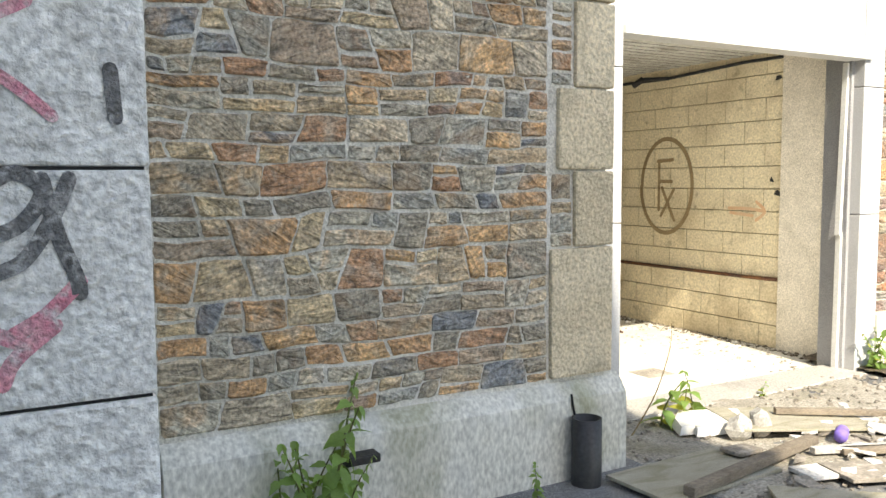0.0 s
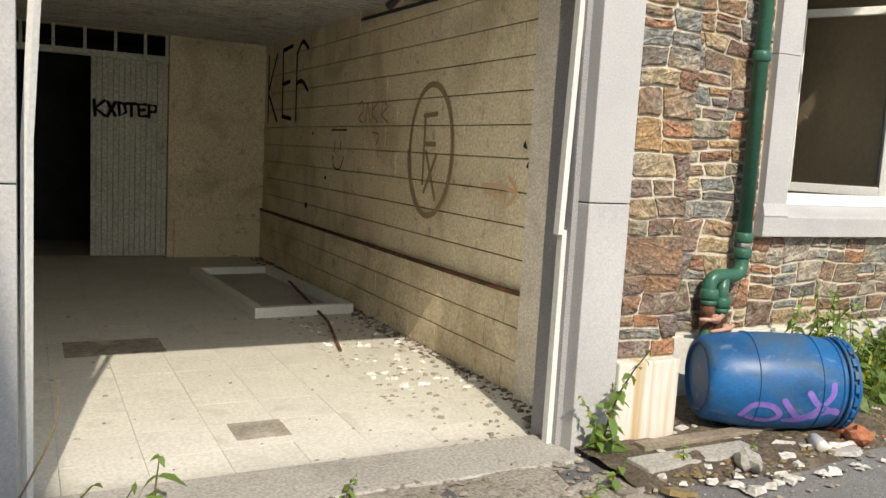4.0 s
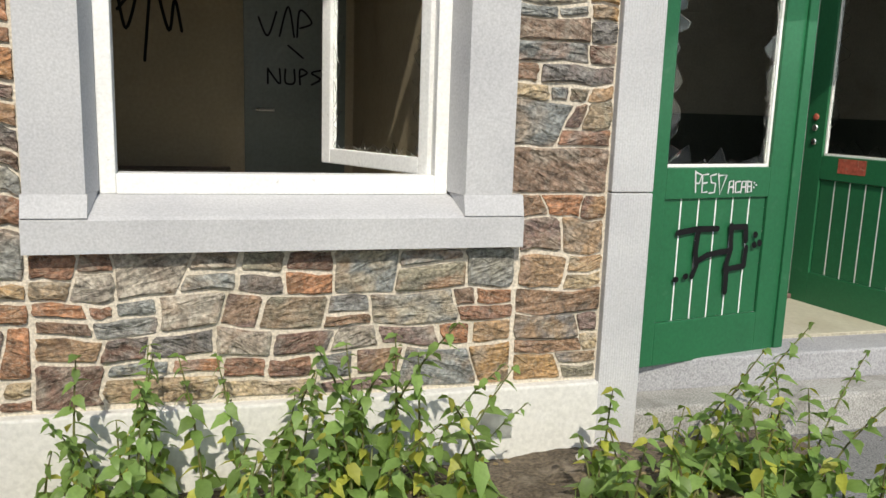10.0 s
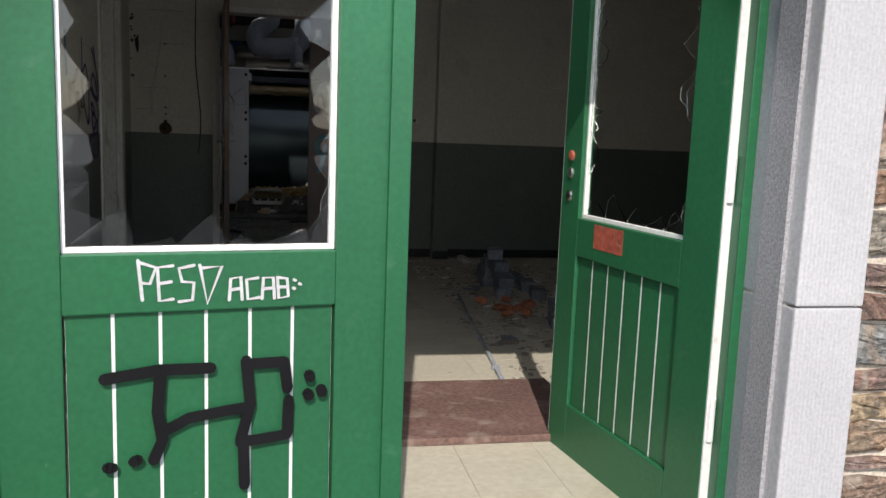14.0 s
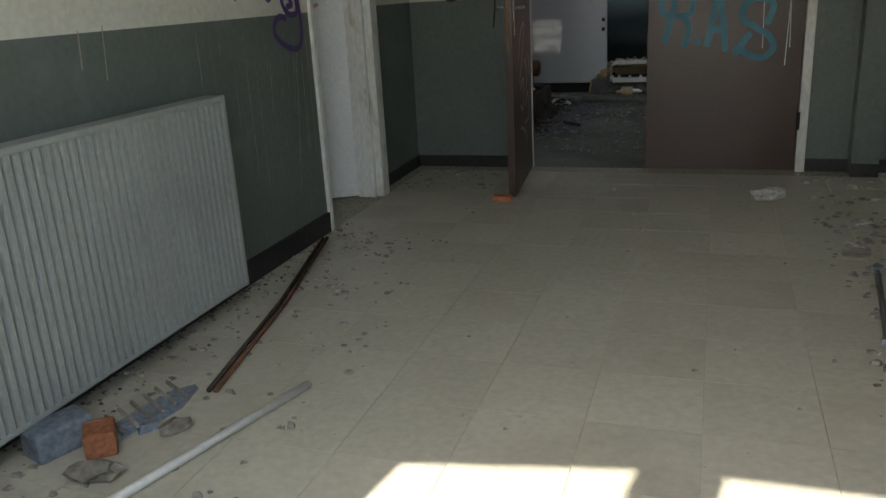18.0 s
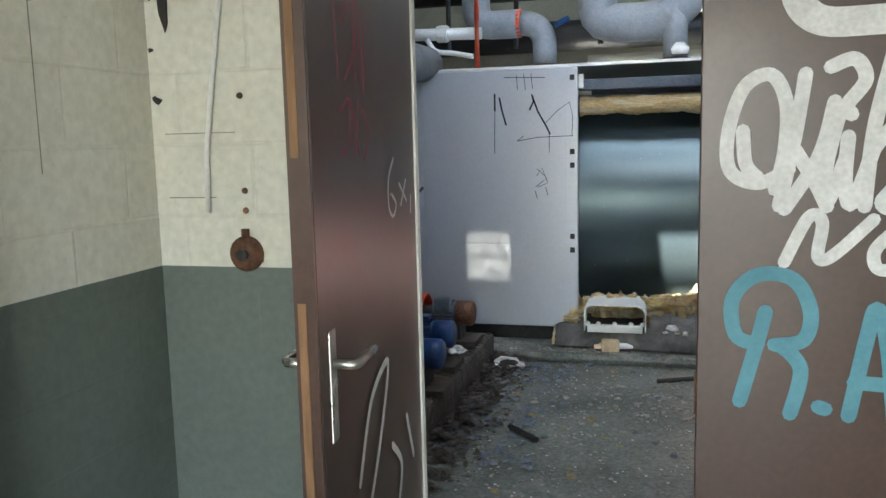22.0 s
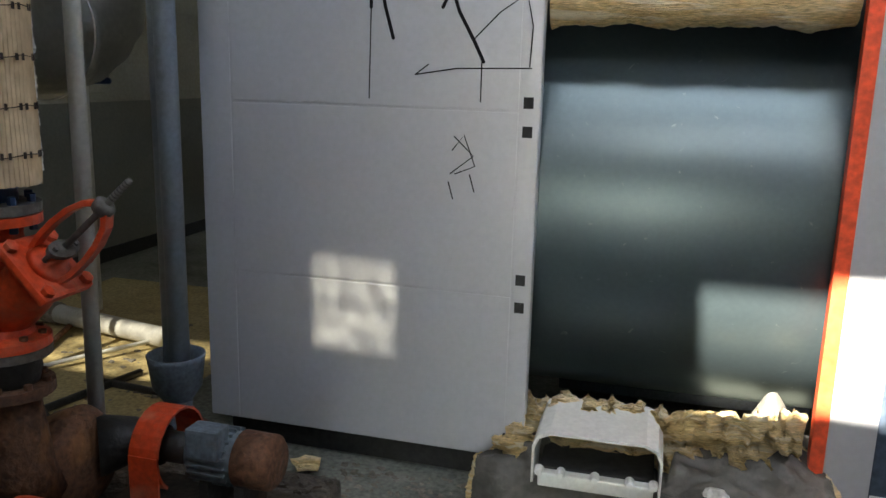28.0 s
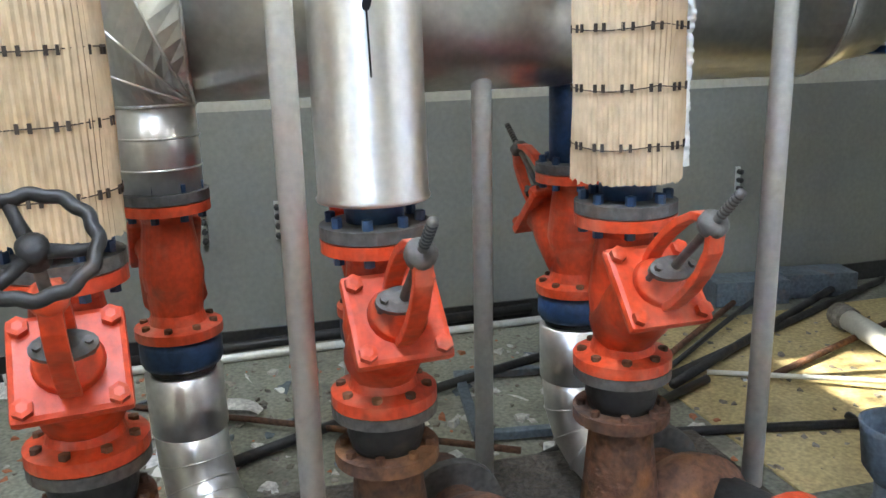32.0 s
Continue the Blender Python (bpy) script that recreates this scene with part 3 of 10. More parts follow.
M["red_burner"] = pm("red_burner", (0.55, 0.03, 0.025), (0.48, 0.025, 0.02), 0.35, scale=4, fine=60, bump=0.05, coat=0.3, fineamt=0.1, stain=((0.2, 0.05, 0.04), 8, 0.66, 0.5))
M["grass"] = pm("grass", (0.09, 0.16, 0.03), (0.06, 0.11, 0.02), 0.8, scale=5, fine=70, bump=0.5)
M["red_sticker"] = pm("red_sticker", (0.42, 0.1, 0.06), (0.34, 0.08, 0.05), 0.6, scale=10, fine=60, bump=0.1, stain=((0.5, 0.35, 0.25), 20, 0.6, 0.7))


# uneven see-through sheet that only dims the sun behind unseen openings
def sun_filter_mat():
    m = bpy.data.materials.new("grimy_pane")
    m.use_nodes = True
    n, l = m.node_tree.nodes, m.node_tree.links
    t = n.new("ShaderNodeBsdfTransparent")
    no = n.new("ShaderNodeTexNoise")
    no.inputs["Scale"].default_value = 9
    r = n.new("ShaderNodeValToRGB")
    r.color_ramp.elements[0].color, r.color_ramp.elements[1].color = (0.07, 0.07, 0.07, 1), (0.42, 0.42, 0.4, 1)
    r.color_ramp.elements[0].position, r.color_ramp.elements[1].position = 0.35, 0.65
    l.new(no.outputs[0], r.inputs[0])
    l.new(r.outputs[0], t.inputs[0])
    l.new(t.outputs[0], n["Material Output"].inputs[0])
    return m


M["grimy_pane"] = sun_filter_mat()


def leaf_mat(name, c1, c2):
    """A thin leaf that lets some sun through."""
    m = pm(name, c1, c2, 0.5, scale=6, fine=80, bump=0.3, bdist=0.003, rnd=0.35, fineamt=0.2)
    n, l = m.node_tree.nodes, m.node_tree.links
    t = n.new("ShaderNodeBsdfTranslucent")
    t.inputs[0].default_value = (c1[0] * 1.8, c1[1] * 1.7, c1[2], 1)
    x = n.new("ShaderNodeMixShader")
    x.inputs[0].default_value = 0.35
    l.new(n["Principled BSDF"].outputs[0], x.inputs[1])
    l.new(t.outputs[0], x.inputs[2])
    l.new(x.outputs[0], n["Material Output"].inputs[0])
    return m


M["leaf"] = leaf_mat("leaf_green", (0.22, 0.33, 0.1), (0.14, 0.235, 0.06))
M["leaf_yellow"] = leaf_mat("leaf_fading", (0.4, 0.42, 0.07), (0.3, 0.3, 0.06))
M["dirt_pale"] = pm("dirt_pale", (0.42, 0.39, 0.33), (0.3, 0.275, 0.225), 0.95, scale=3, fine=70, bump=0.9, bdist=0.015, stain=((0.17, 0.16, 0.09), 4, 0.58, 0.6), stain2=((0.5, 0.48, 0.44), 7, 0.6, 0.6), fineamt=0.5)
M["plywood"] = pm("plywood", (0.4, 0.37, 0.29), (0.3, 0.28, 0.21), 0.85, scale=3, fine=60, bump=0.3, stretch=(1.5, 5, 1), stain=((0.2, 0.19, 0.1), 3, 0.55, 0.6), fineamt=0.25)


# ---- building tools ----
def emit(name, bm, material, smooth=False):
    me = bpy.data.meshes.new(name)
    bm.normal_update()
    bm.to_mesh(me)
    bm.free()
    for m in material if isinstance(material, (list, tuple)) else [material]:
        me.materials.append(M[m])
    if smooth:
        me.polygons.foreach_set("use_smooth", [True] * len(me.polygons))
    return me


def part(name, bm, material, parent=None, label="", smooth=False, m=None):
    ob = new(name, emit(name, bm, material, smooth))
    if parent is not None:
        ob.parent = parent
    if m is not None:
        ob.matrix_basis = m
    if label:
        ob["label"] = label
    return ob


def thing(name, m, label, category, group="", kind=""):
    ob = new(name)
    ob.empty_display_size = 0.1
    ob.matrix_basis = m
    return tagged(ob, label, category, group, kind)


def solo(name, bm, material, label, category, group="", kind="", smooth=False, m=None):
    return tagged(part(name, bm, material, None, "", smooth, m), label, category, group, kind)


def struct(name, bm, material, label="", category="", smooth=False):
    return tagged(part(name, bm, material, None, "", smooth), label or name.replace("_", " "), category or name.split("_")[0], "", "structure")


def box(bm, x0, y0, z0, x1, y1, z1, bev=0.0, m=None):
    r = bmesh.ops.create_cube(bm, size=1.0)
    vs = r["verts"]
    for v in vs:
        v.co = Vector(((x0 + x1) / 2 + v.co.x * (x1 - x0), (y0 + y1) / 2 + v.co.y * (y1 - y0), (z0 + z1) / 2 + v.co.z * (z1 - z0)))
    if bev > 0:
        es = list({e for v in vs for e in v.link_edges})
        q = bmesh.ops.bevel(bm, geom=es, offset=bev, segments=2, affect="EDGES", profile=0.6)
        vs = [v for v in {v for f in q["faces"] for v in f.verts} | {v for v in vs if v.is_valid}]
    if m is not None:
        bmesh.ops.transform(bm, matrix=m, verts=vs)
    return bm


def B(*a, **k):
    return box(bmesh.new(), *a, **k)


def tube(bm, pts, r, seg=14, cap=True, close=False):
    """A round bar or pipe along a line of points; r may be one radius or one for each point."""
    pts = [Vector(p) for p in pts]
    rs = r if isinstance(r, (list, tuple)) else [r] * len(pts)
    rings, up = [], None
    for i, p in enumerate(pts):
        if close:
            d = (pts[(i + 1) % len(pts)] - pts[i - 1]).normalized()
        else:
            d = (pts[min(i + 1, len(pts) - 1)] - pts[max(i - 1, 0)]).normalized()
        if up is None:
            up = Vector((0, 0, 1)) if abs(d.z) < 0.9 else Vector((1, 0, 0))
        a = (up - d * up.dot(d)).normalized()
        b = d.cross(a)
        up = a
        rings.append([bm.verts.new(p + (a * math.cos(2 * math.pi * k / seg) + b * math.sin(2 * math.pi * k / seg)) * rs[i]) for k in range(seg)])
    n = len(rings)
    for i in range(n if close else n - 1):
        u, v = rings[i], rings[(i + 1) % n]
        for k in range(seg):
            bm.faces.new((u[k], u[(k + 1) % seg], v[(k + 1) % seg], v[k]))
    if cap and not close:
        bm.faces.new(rings[0][::-1])
        bm.faces.new(rings[-1])
    return bm


def T(pts, r, seg=14, **k):
    return tube(bmesh.new(), pts, r, seg, **k)


def bend(a, b, c, n=6):
    """Points of a round bend from a to c with its corner at b."""
    a, b, c = Vector(a), Vector(b), Vector(c)
    return [(a * (1 - t) ** 2 + b * 2 * t * (1 - t) + c * t * t) for t in (k / n for k in range(n + 1))]


def lathe(bm, prof, seg=24, m=None, closed=True):
    """A turned shape about z from (radius, height) pairs."""
    rings = []
    for r, z in prof:
        rings.append([bm.verts.new((r * math.cos(2 * math.pi * k / seg), r * math.sin(2 * math.pi * k / seg), z)) for k in range(seg)])
    for u, v in zip(rings, rings[1:]):
        for k in range(seg):
            bm.faces.new((u[k], u[(k + 1) % seg], v[(k + 1) % seg], v[k]))
    if closed:
        bm.faces.new(rings[0][::-1])
        bm.faces.new(rings[-1])
    if m is not None:
        bmesh.ops.transform(bm, matrix=m, verts=[v for r in rings for v in r])
    return bm


def L(prof, seg=24, m=None, closed=True):
    return lathe(bmesh.new(), prof, seg, m, closed)


def smooth_line(pts, n=7):
    """A Catmull-Rom line through 2D points."""
    p = [Vector((*q, 0)) if len(q) == 2 else Vector(q) for q in pts]
    out = []
    for i in range(len(p) - 1):
        a, b, c, d = p[max(i - 1, 0)], p[i], p[i + 1], p[min(i + 2, len(p) - 1)]
        for k in range(n):
            t = k / n
            out.append(0.5 * ((2 * b) + (c - a) * t + (2 * a - 5 * b + 4 * c - d) * t * t + (3 * b - a - 3 * c + d) * t ** 3))
    out.append(p[-1])
    return out


def ribbon(bm, pts, w, curve=True, lift=0.0, taper=False):
    """A flat painted stroke in the x-y plane with round ends."""
    line = smooth_line(pts) if curve and len(pts) > 2 else [Vector((*q[:2], 0)) for q in pts]
    prev, n = None, len(line)
    for i, p in enumerate(line):
        d = line[min(i + 1, n - 1)] - line[max(i - 1, 0)]
        if d.length < 1e-6:
            continue
        d.normalize()
        s = Vector((-d.y, d.x, 0)) * w / 2 * ((1 - 0.75 * i / (n - 1)) if taper else 1)
        lz = lift + 0.00005 * i
        cur = (bm.verts.new((p.x + s.x, p.y + s.y, lz)), bm.verts.new((p.x - s.x, p.y - s.y, lz)))
        if prev:
            bm.faces.new((prev[0], prev[1], cur[1], cur[0]))
        prev = cur
    for e, q in ((line[0], line[1]), (line[-1], line[-2])):
        c = [bm.verts.new((e.x + w / 2 * math.cos(k * math.pi / 4), e.y + w / 2 * math.sin(k * math.pi / 4), lift - 0.0003)) for k in range(8)]
        if not taper or e is line[0]:
            bm.faces.new(c)
    return bm


def paint(name, strokes, w, material, m, label, curve=True, parent=None):
    """Sprayed or brushed writing: a thing of its own lying a few millimetres proud of its surface."""
    if parent is None:
        parent = thing(name, m, label, "graffiti")
        m, name, label = None, "stroke", ""
    ob = None
    for k, s in enumerate(strokes):
        bm = bmesh.new()
        ribbon(bm, s, w, curve and len(s) > 2, 0.0003 * k)
        ob = part(name, bm, material, parent, label if k == 0 else "", m=m)
    return ob


def on_front(x, y, z, s=1.0):
    """Local x to the right, local y up, on a wall that faces -y."""
    return pose(x, y, z, 90, 0, 0) @ Matrix.Scale(s, 4)


def on_right_of(x, y, z, s=1.0):
    """On a wall that faces +x, seen from +x: local x runs along +y."""
    return pose(x, y, z, 90, 0, 90) @ Matrix.Scale(s, 4)


def on_left_of(x, y, z, s=1.0):
    """On a wall that faces -x: local x runs along -y."""
    return pose(x, y, z, 90, 0, -90) @ Matrix.Scale(s, 4)


def wall_y(name, x0, x1, y0, y1, z0, z1, holes, mat, label, category="wall"):
    """A wall along x with rectangular holes (x0, x1, z0, z1) through it."""
    xs = sorted({x0, x1, *[h[0] for h in holes], *[h[1] for h in holes]})
    bm = bmesh.new()
    for a, b in zip(xs, xs[1:]):
        cuts = sorted((h[2], h[3]) for h in holes if h[0] <= a + 1e-6 and h[1] >= b - 1e-6)
        z = z0
        for c, d in cuts:
            if c > z + 1e-6:
                box(bm, a, y0, z, b, y1, c)
            z = max(z, d)
        if z < z1 - 1e-6:
            box(bm, a, y0, z, b, y1, z1)
    return struct(name, bm, mat, label, category)


def wall_x(name, y0, y1, x0, x1, z0, z1, holes, mat, label, category="wall"):
    ys = sorted({y0, y1, *[h[0] for h in holes], *[h[1] for h in holes]})
    bm = bmesh.new()
    for a, b in zip(ys, ys[1:]):
        cuts = sorted((h[2], h[3]) for h in holes if h[0] <= a + 1e-6 and h[1] >= b - 1e-6)
        z = z0
        for c, d in cuts:
            if c > z + 1e-6:
                box(bm, x0, a, z, x1, b, c)
            z = max(z, d)
        if z < z1 - 1e-6:
            box(bm, x0, a, z, x1, b, z1)
    return struct(name, bm, mat, label, category)


def lump(bm, c, r, seed, squash=(1, 1, 1), sub=2, amp=0.35, freq=2.2):
    q = bmesh.ops.create_icosphere(bm, subdivisions=sub, radius=1.0)
    for v in q["verts"]:
        k = 1 + amp * noise.noise(v.co * freq + Vector((seed * 3.1, seed * 1.7, seed)))
        v.co = Vector((c[0] + v.co.x * r * k * squash[0], c[1] + v.co.y * r * k * squash[1], c[2] + v.co.z * r * k * squash[2]))
    return bm


def shard(rng, size, thick, n=5):
    """A broken flat piece, lying on z = 0."""
    bm = bmesh.new()
    ang = sorted(rng.uniform(0, 2 * math.pi) for _ in range(n + 2))
    low = [bm.verts.new((math.cos(a) * size * rng.uniform(0.55, 1), math.sin(a) * size * rng.uniform(0.4, 0.8), 0)) for a in ang]
    high = [bm.verts.new((v.co.x * 0.93 + rng.uniform(-1, 1) * size * 0.03, v.co.y * 0.93, thick * rng.uniform(0.8, 1.2))) for v in low]
    bm.faces.new(low[::-1])
    bm.faces.new(high)
    for k in range(len(low)):
        j = (k + 1) % len(low)
        bm.faces.new((low[k], low[j], high[j], high[k]))
    return bm


ground_z = lambda x, y: -0.42 + 0.1 * min(1, max(0, (x - 6.2) / 3.2)) - 0.02 * min(1, max(0, (3.2 - y) / 3))

# ---- the large structure ----
GY, FY, NY = 3.88, 4.34, 3.28          # fronts of the garage bay, the main front and the near wing
TOP = 4.3

# ground: one sheet out to the horizon
bm = bmesh.new()
gx = [-400, -60, -20, -8] + [-4 + 0.5 * k for k in range(41)] + [22, 40, 90, 400]
gy = [-400, -60, -20, -8, -5, -3, -2] + [-1.5 + 0.4 * k for k in range(16)] + [8, 20, 60, 400]
gv = [[bm.verts.new((x, y, (ground_z(x, y) if abs(x) < 30 and abs(y) < 30 else -0.45) - (0.3 if y > 7 or (y > 3.95 and x < 5.9) else 0) + 0.012 * noise.noise(Vector((x, y, 0))))) for x in gx] for y in gy]
for j in range(len(gy) - 1):
    for i in range(len(gx) - 1):
        bm.faces.new((gv[j][i], gv[j][i + 1], gv[j + 1][i + 1], gv[j + 1][i]))
struct("ground", bm, "asphalt", "worn grey asphalt yard with loose grit", "ground", smooth=True)

# near wing
bm = B(-7, NY + 0.013, -0.6, 2.70, NY + 0.42, TOP)
box(bm, 2.5, NY + 0.42, -0.6, 2.70, 4.3, TOP)
struct("wall_near_wing", bm, "mortar_grey", "old rubble stone wall of the near wing with grey mortar", "wall")
bm = bmesh.new()
pr = [(NY + 0.03, 0.06), (NY - 0.01, 0.03), (NY - 0.055, -0.03), (NY - 0.06, -0.07), (NY - 0.06, -0.6), (NY + 0.03, -0.6)]
a = [bm.verts.new((0.56, y, z)) for y, z in pr]
b = [bm.verts.new((2.79, y, z)) for y, z in pr]
for k in range(len(pr)):
    j = (k + 1) % len(pr)
    bm.faces.new((a[k], b[k], b[j], a[j]))
bm.faces.new(b)
bm.faces.new(a[::-1])
box(bm, 2.70, NY + 0.032, -0.6, 2.79, GY - 0.02, 0.02)
struct("plinth_near", bm, "plinth", "weathered grey-green cement plinth with a sloping top", "plinth")
# garage bay
bm = B(2.72, GY + 0.016, -0.6, 3.10, GY + 0.36, TOP)
box(bm, 5.83, GY + 0.016, -0.6, 6.19, FY + 0.4, TOP)
box(bm, 3.10, GY + 0.10, 2.62, 5.83, GY + 0.36, TOP)
struct("wall_garage_front", bm, "mortar_cream", "rubble stone piers beside the garage opening", "wall")
for k, (x0, x1, zz) in enumerate(((3.095, 3.32, [-0.5, 0.765, 1.68, 2.9]), (5.60, 5.835, [-0.5, 0.755, 1.68, 2.9]))):
    post = thing("garage_jamb", pose(0, 0, 0), "white painted dressed stone jamb of the garage opening", "door jamb", "garage jambs", "structure")
    for z0, z1 in zip(zz, zz[1:]):
        part("block", B(x0, GY - 0.012, z0 + 0.002, x1, GY + 0.2, z1 - 0.003, bev=0.006), "bluestone", post)
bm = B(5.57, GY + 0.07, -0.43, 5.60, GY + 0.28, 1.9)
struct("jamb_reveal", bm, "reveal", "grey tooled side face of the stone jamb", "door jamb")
bm = B(3.32, GY - 0.04, 1.87, 5.66, GY + 0.12, 1.925, bev=0.008)
struct("lintel", bm, "white_paint", "flaking white painted timber lintel over the garage opening", "lintel")
bm = B(3.30, GY + 0.04, 1.925, 5.46, GY + 0.09, 2.9)
box(bm, 5.46, GY + 0.0, 1.925, 5.60, GY + 0.09, 2.9)
struct("fascia", bm, "white_paint", "white boarded panel above the garage opening", "panel")
# garage inside
wall_x("wall_garage_right", 4.06, 10.9, 5.93, 6.15, -0.5, 2.6, [], "block_joint", "cream painted concrete block wall of the garage")
wall_x("wall_garage_left", 4.2, 10.9, 2.55, 2.78, -0.5, 2.6, [], "block", "cream painted left wall of the garage")
wall_y("wall_garage_back", 2.5, 6.2, 10.65, 10.85, -0.5, 2.6, [(2.99, 4.79, -0.43, 2.085)], "block", "cream painted back wall of the garage with a wide doorway")
# near-black walls: the unlit depth of the store is put into the colour
struct("wall_store_back", B(2.6, 12.4, -0.5, 5.9, 12.5, 2.6), "dark", "near-black back wall of the store, unlit depth put in its colour", "wall")
struct("wall_store_side", B(2.5, 10.87, -0.5, 2.6, 12.4, 2.6), "dark", "near-black side wall of the store, unlit depth put in its colour", "wall")
struct("wall_store_side", B(5.9, 10.87, -0.5, 6.0, 12.4, 2.6), "dark", "near-black side wall of the store, unlit depth put in its colour", "wall")
struct("floor_garage", B(2.6, GY - 0.05, -0.6, 6.0, 12.5, -0.438), "grout", "joints of the pale tiled garage floor", "floor")
# near-black, so that the gaps between the boards look shaded
struct("ceiling_garage", B(2.6, 4.0, 2.093, 6.1, 12.5, 2.2), "dark", "near-black sheet over the ceiling boards, gap shade put in its colour", "ceiling")
bm = bmesh.new()
for k in range(55):
    y = 4.02 + k * 0.12
    box(bm, 2.78, y, 2.087, 5.93, y + 0.08, 2.116, bev=0.003)
struct("ceiling_boards", bm, "slat", "narrow pale ceiling boards", "ceiling")

# main front
FH = [(7.30, 8.78, 0.65, 2.7), (9.49, 11.30, -0.2, 2.9)]
wall_y("wall_front", 6.19, 15.5, FY + 0.016, FY + 0.36, -0.7, TOP, FH, "mortar_cream", "brown rubble stone front wall with cream mortar joints")
for x0, x1 in ((6.19, 9.305), (11.48, 15.5)):
    bm = B(x0, FY - 0.03, -0.7, x1, FY + 0.03, -0.012, bev=0.01)
    struct("plinth_front", bm, "render_white", "white rendered plinth along the front", "plinth")
struct("plinth_stub", B(5.838, GY - 0.03, -0.7, 6.215, GY + 0.03, 0.0, bev=0.008), "rust_white", "white render with rusty runs at the foot of the pier", "plinth")
struct("plinth_stub_side", B(6.192, GY + 0.03, -0.7, 6.215, FY - 0.03, 0.0), "rust_white", "white render at the side of the pier", "plinth")

# hall
HX0, HX1, HY1, HZ = 8.93, 14.2, 9.97, 3.15
struct("floor_hall", B(8.3, 4.745, -0.3, HX1, 10.0, -0.004), "grout", "joints of the beige tiled hall floor", "floor")
DADO = 1.055
for z0, z1, mt, tag in ((0.0, DADO, "grey_dado", "grey-green painted lower part"), (DADO, HZ, "cream_wall", "cream painted upper part")):
    wall_x("wall_hall_left", FY + 0.36, 8.42, HX0 - 0.14, HX0, z0, z1, [], mt, tag + " of the hall wall")
    wall_x("wall_hall_corner", 9.2, HY1 + 0.12, 8.72, 8.86, z0, z1, [], mt, tag + " of the wall in the corner")
    wall_y("wall_hall_back", 8.72, HX1 + 0.2, HY1, HY1 + 0.2, z0, z1, [(9.56, 11.245, 0.0, 2.12)], mt, tag + " of the hall's back wall")
    # the window opening in this wall is unseen, added to let light in
    wall_x("wall_hall_right", FY + 0.36, HY1, HX1, HX1 + 0.2, z0, z1, [(4.8, 6.0, 1.056, 2.8)], mt, tag + " of the right-hand hall wall")
    wall_y("wall_hall_front", HX0, HX1, FY + 0.361, FY + 0.38, z0, z1, [(9.47, 11.32, -0.2, 2.9)], mt, tag + " of the inside of the front wall")
    struct("pilaster", B(11.475, HY1 - 0.13, z0, 11.615, HY1 - 0.001, z1), mt, tag + " of a square pilaster", "pilaster")
struct("ceiling_hall", B(6.2, FY + 0.2, HZ, HX1 + 0.2, HY1 + 0.2, HZ + 0.15), "ceiling", "plain off-white ceiling", "ceiling")
struct("baseboard_back", B(8.861, HY1 - 0.012, 0, 9.50, HY1 - 0.001, 0.075), "skirting", "black skirting with flaking edges", "baseboard")
struct("baseboard_corner", B(8.861, 9.2, 0, 8.873, HY1 - 0.013, 0.075), "skirting", "black skirting", "baseboard")
struct("baseboard_right", B(11.245, HY1 - 0.012, 0, 11.474, HY1 - 0.001, 0.075), "skirting", "black skirting", "baseboard")
struct("baseboard_pilaster", B(11.474, HY1 - 0.142, 0, 11.616, HY1 - 0.131, 0.075), "skirting", "black skirting", "baseboard")
struct("baseboard_far", B(11.62, HY1 - 0.012, 0, HX1, HY1 - 0.001, 0.075), "skirting", "black skirting", "baseboard")
struct("baseboard_left", B(HX0 + 0.001, 4.8, 0, HX0 + 0.014, 8.42, 0.1), "skirting", "black skirting with dirt", "baseboard")
# side room behind the window, and the closet behind the white door
struct("floor_room", B(6.0, FY + 0.3, -0.3, 8.79, 9.1, -0.01), "concrete", "dusty floor of the side room", "floor")
wall_y("wall_room_back", 6.0, 8.79, 7.3, 7.45, 0.0, HZ, [(8.0, 8.7, 0, 2.05)], "beige_room", "beige wall of the side room")
wall_x("wall_room_left", FY + 0.36, 7.3, 6.19, 6.3, 0, HZ, [], "beige_room", "beige wall of the side room")
wall_x("wall_room_right", FY + 0.36, 8.42, 8.76, 8.789, 0, HZ, [], "beige_room", "beige wall between the side room and the hall")
struct("wall_closet", B(7.6, 8.3, 0.0, 7.7, 9.4, HZ), "cream_wall", "closet wall", "wall")
struct("wall_closet_side", B(7.7, 9.2, 0.0, 8.71, 9.35, HZ), "cream_wall", "closet side wall", "wall")
struct("wall_closet_front", B(7.6, 8.2, 0.0, 8.75, 8.3, HZ), "cream_wall", "closet side wall", "wall")

# boiler room
BX0, BX1, BY0, BY1, BZ = 6.25, 16.5, HY1 + 0.2, 17.0, 4.9
struct("floor_boiler", B(5.9, BY0 - 0.21, -0.3, BX1, BY1, -0.006), "boiler_floor", "dirty grey-green concrete floor strewn with grit", "floor")
wall_x("wall_boiler_left", 8.6, BY1, BX0 - 0.2, BX0, 0, 1.13, [], "boiler_wall", "grey-green painted lower wall of the boiler room")
wall_x("wall_boiler_left_upper", 8.6, BY1, BX0 - 0.2, BX0 - 0.006, 1.13, BZ, [], "boiler_cream", "cream upper wall of the boiler room")
struct("baseboard_boiler", B(BX0, 9.2, 0, BX0 + 0.012, BY1, 0.1), "skirting", "black painted skirting band", "baseboard")
wall_y("wall_boiler_front", BX0 - 0.2, BX1, BY0, BY0 + 0.02, 0, HZ, [(9.53, 11.27, 0, 2.14)], "boiler_cream", "boiler room side of the hall wall")
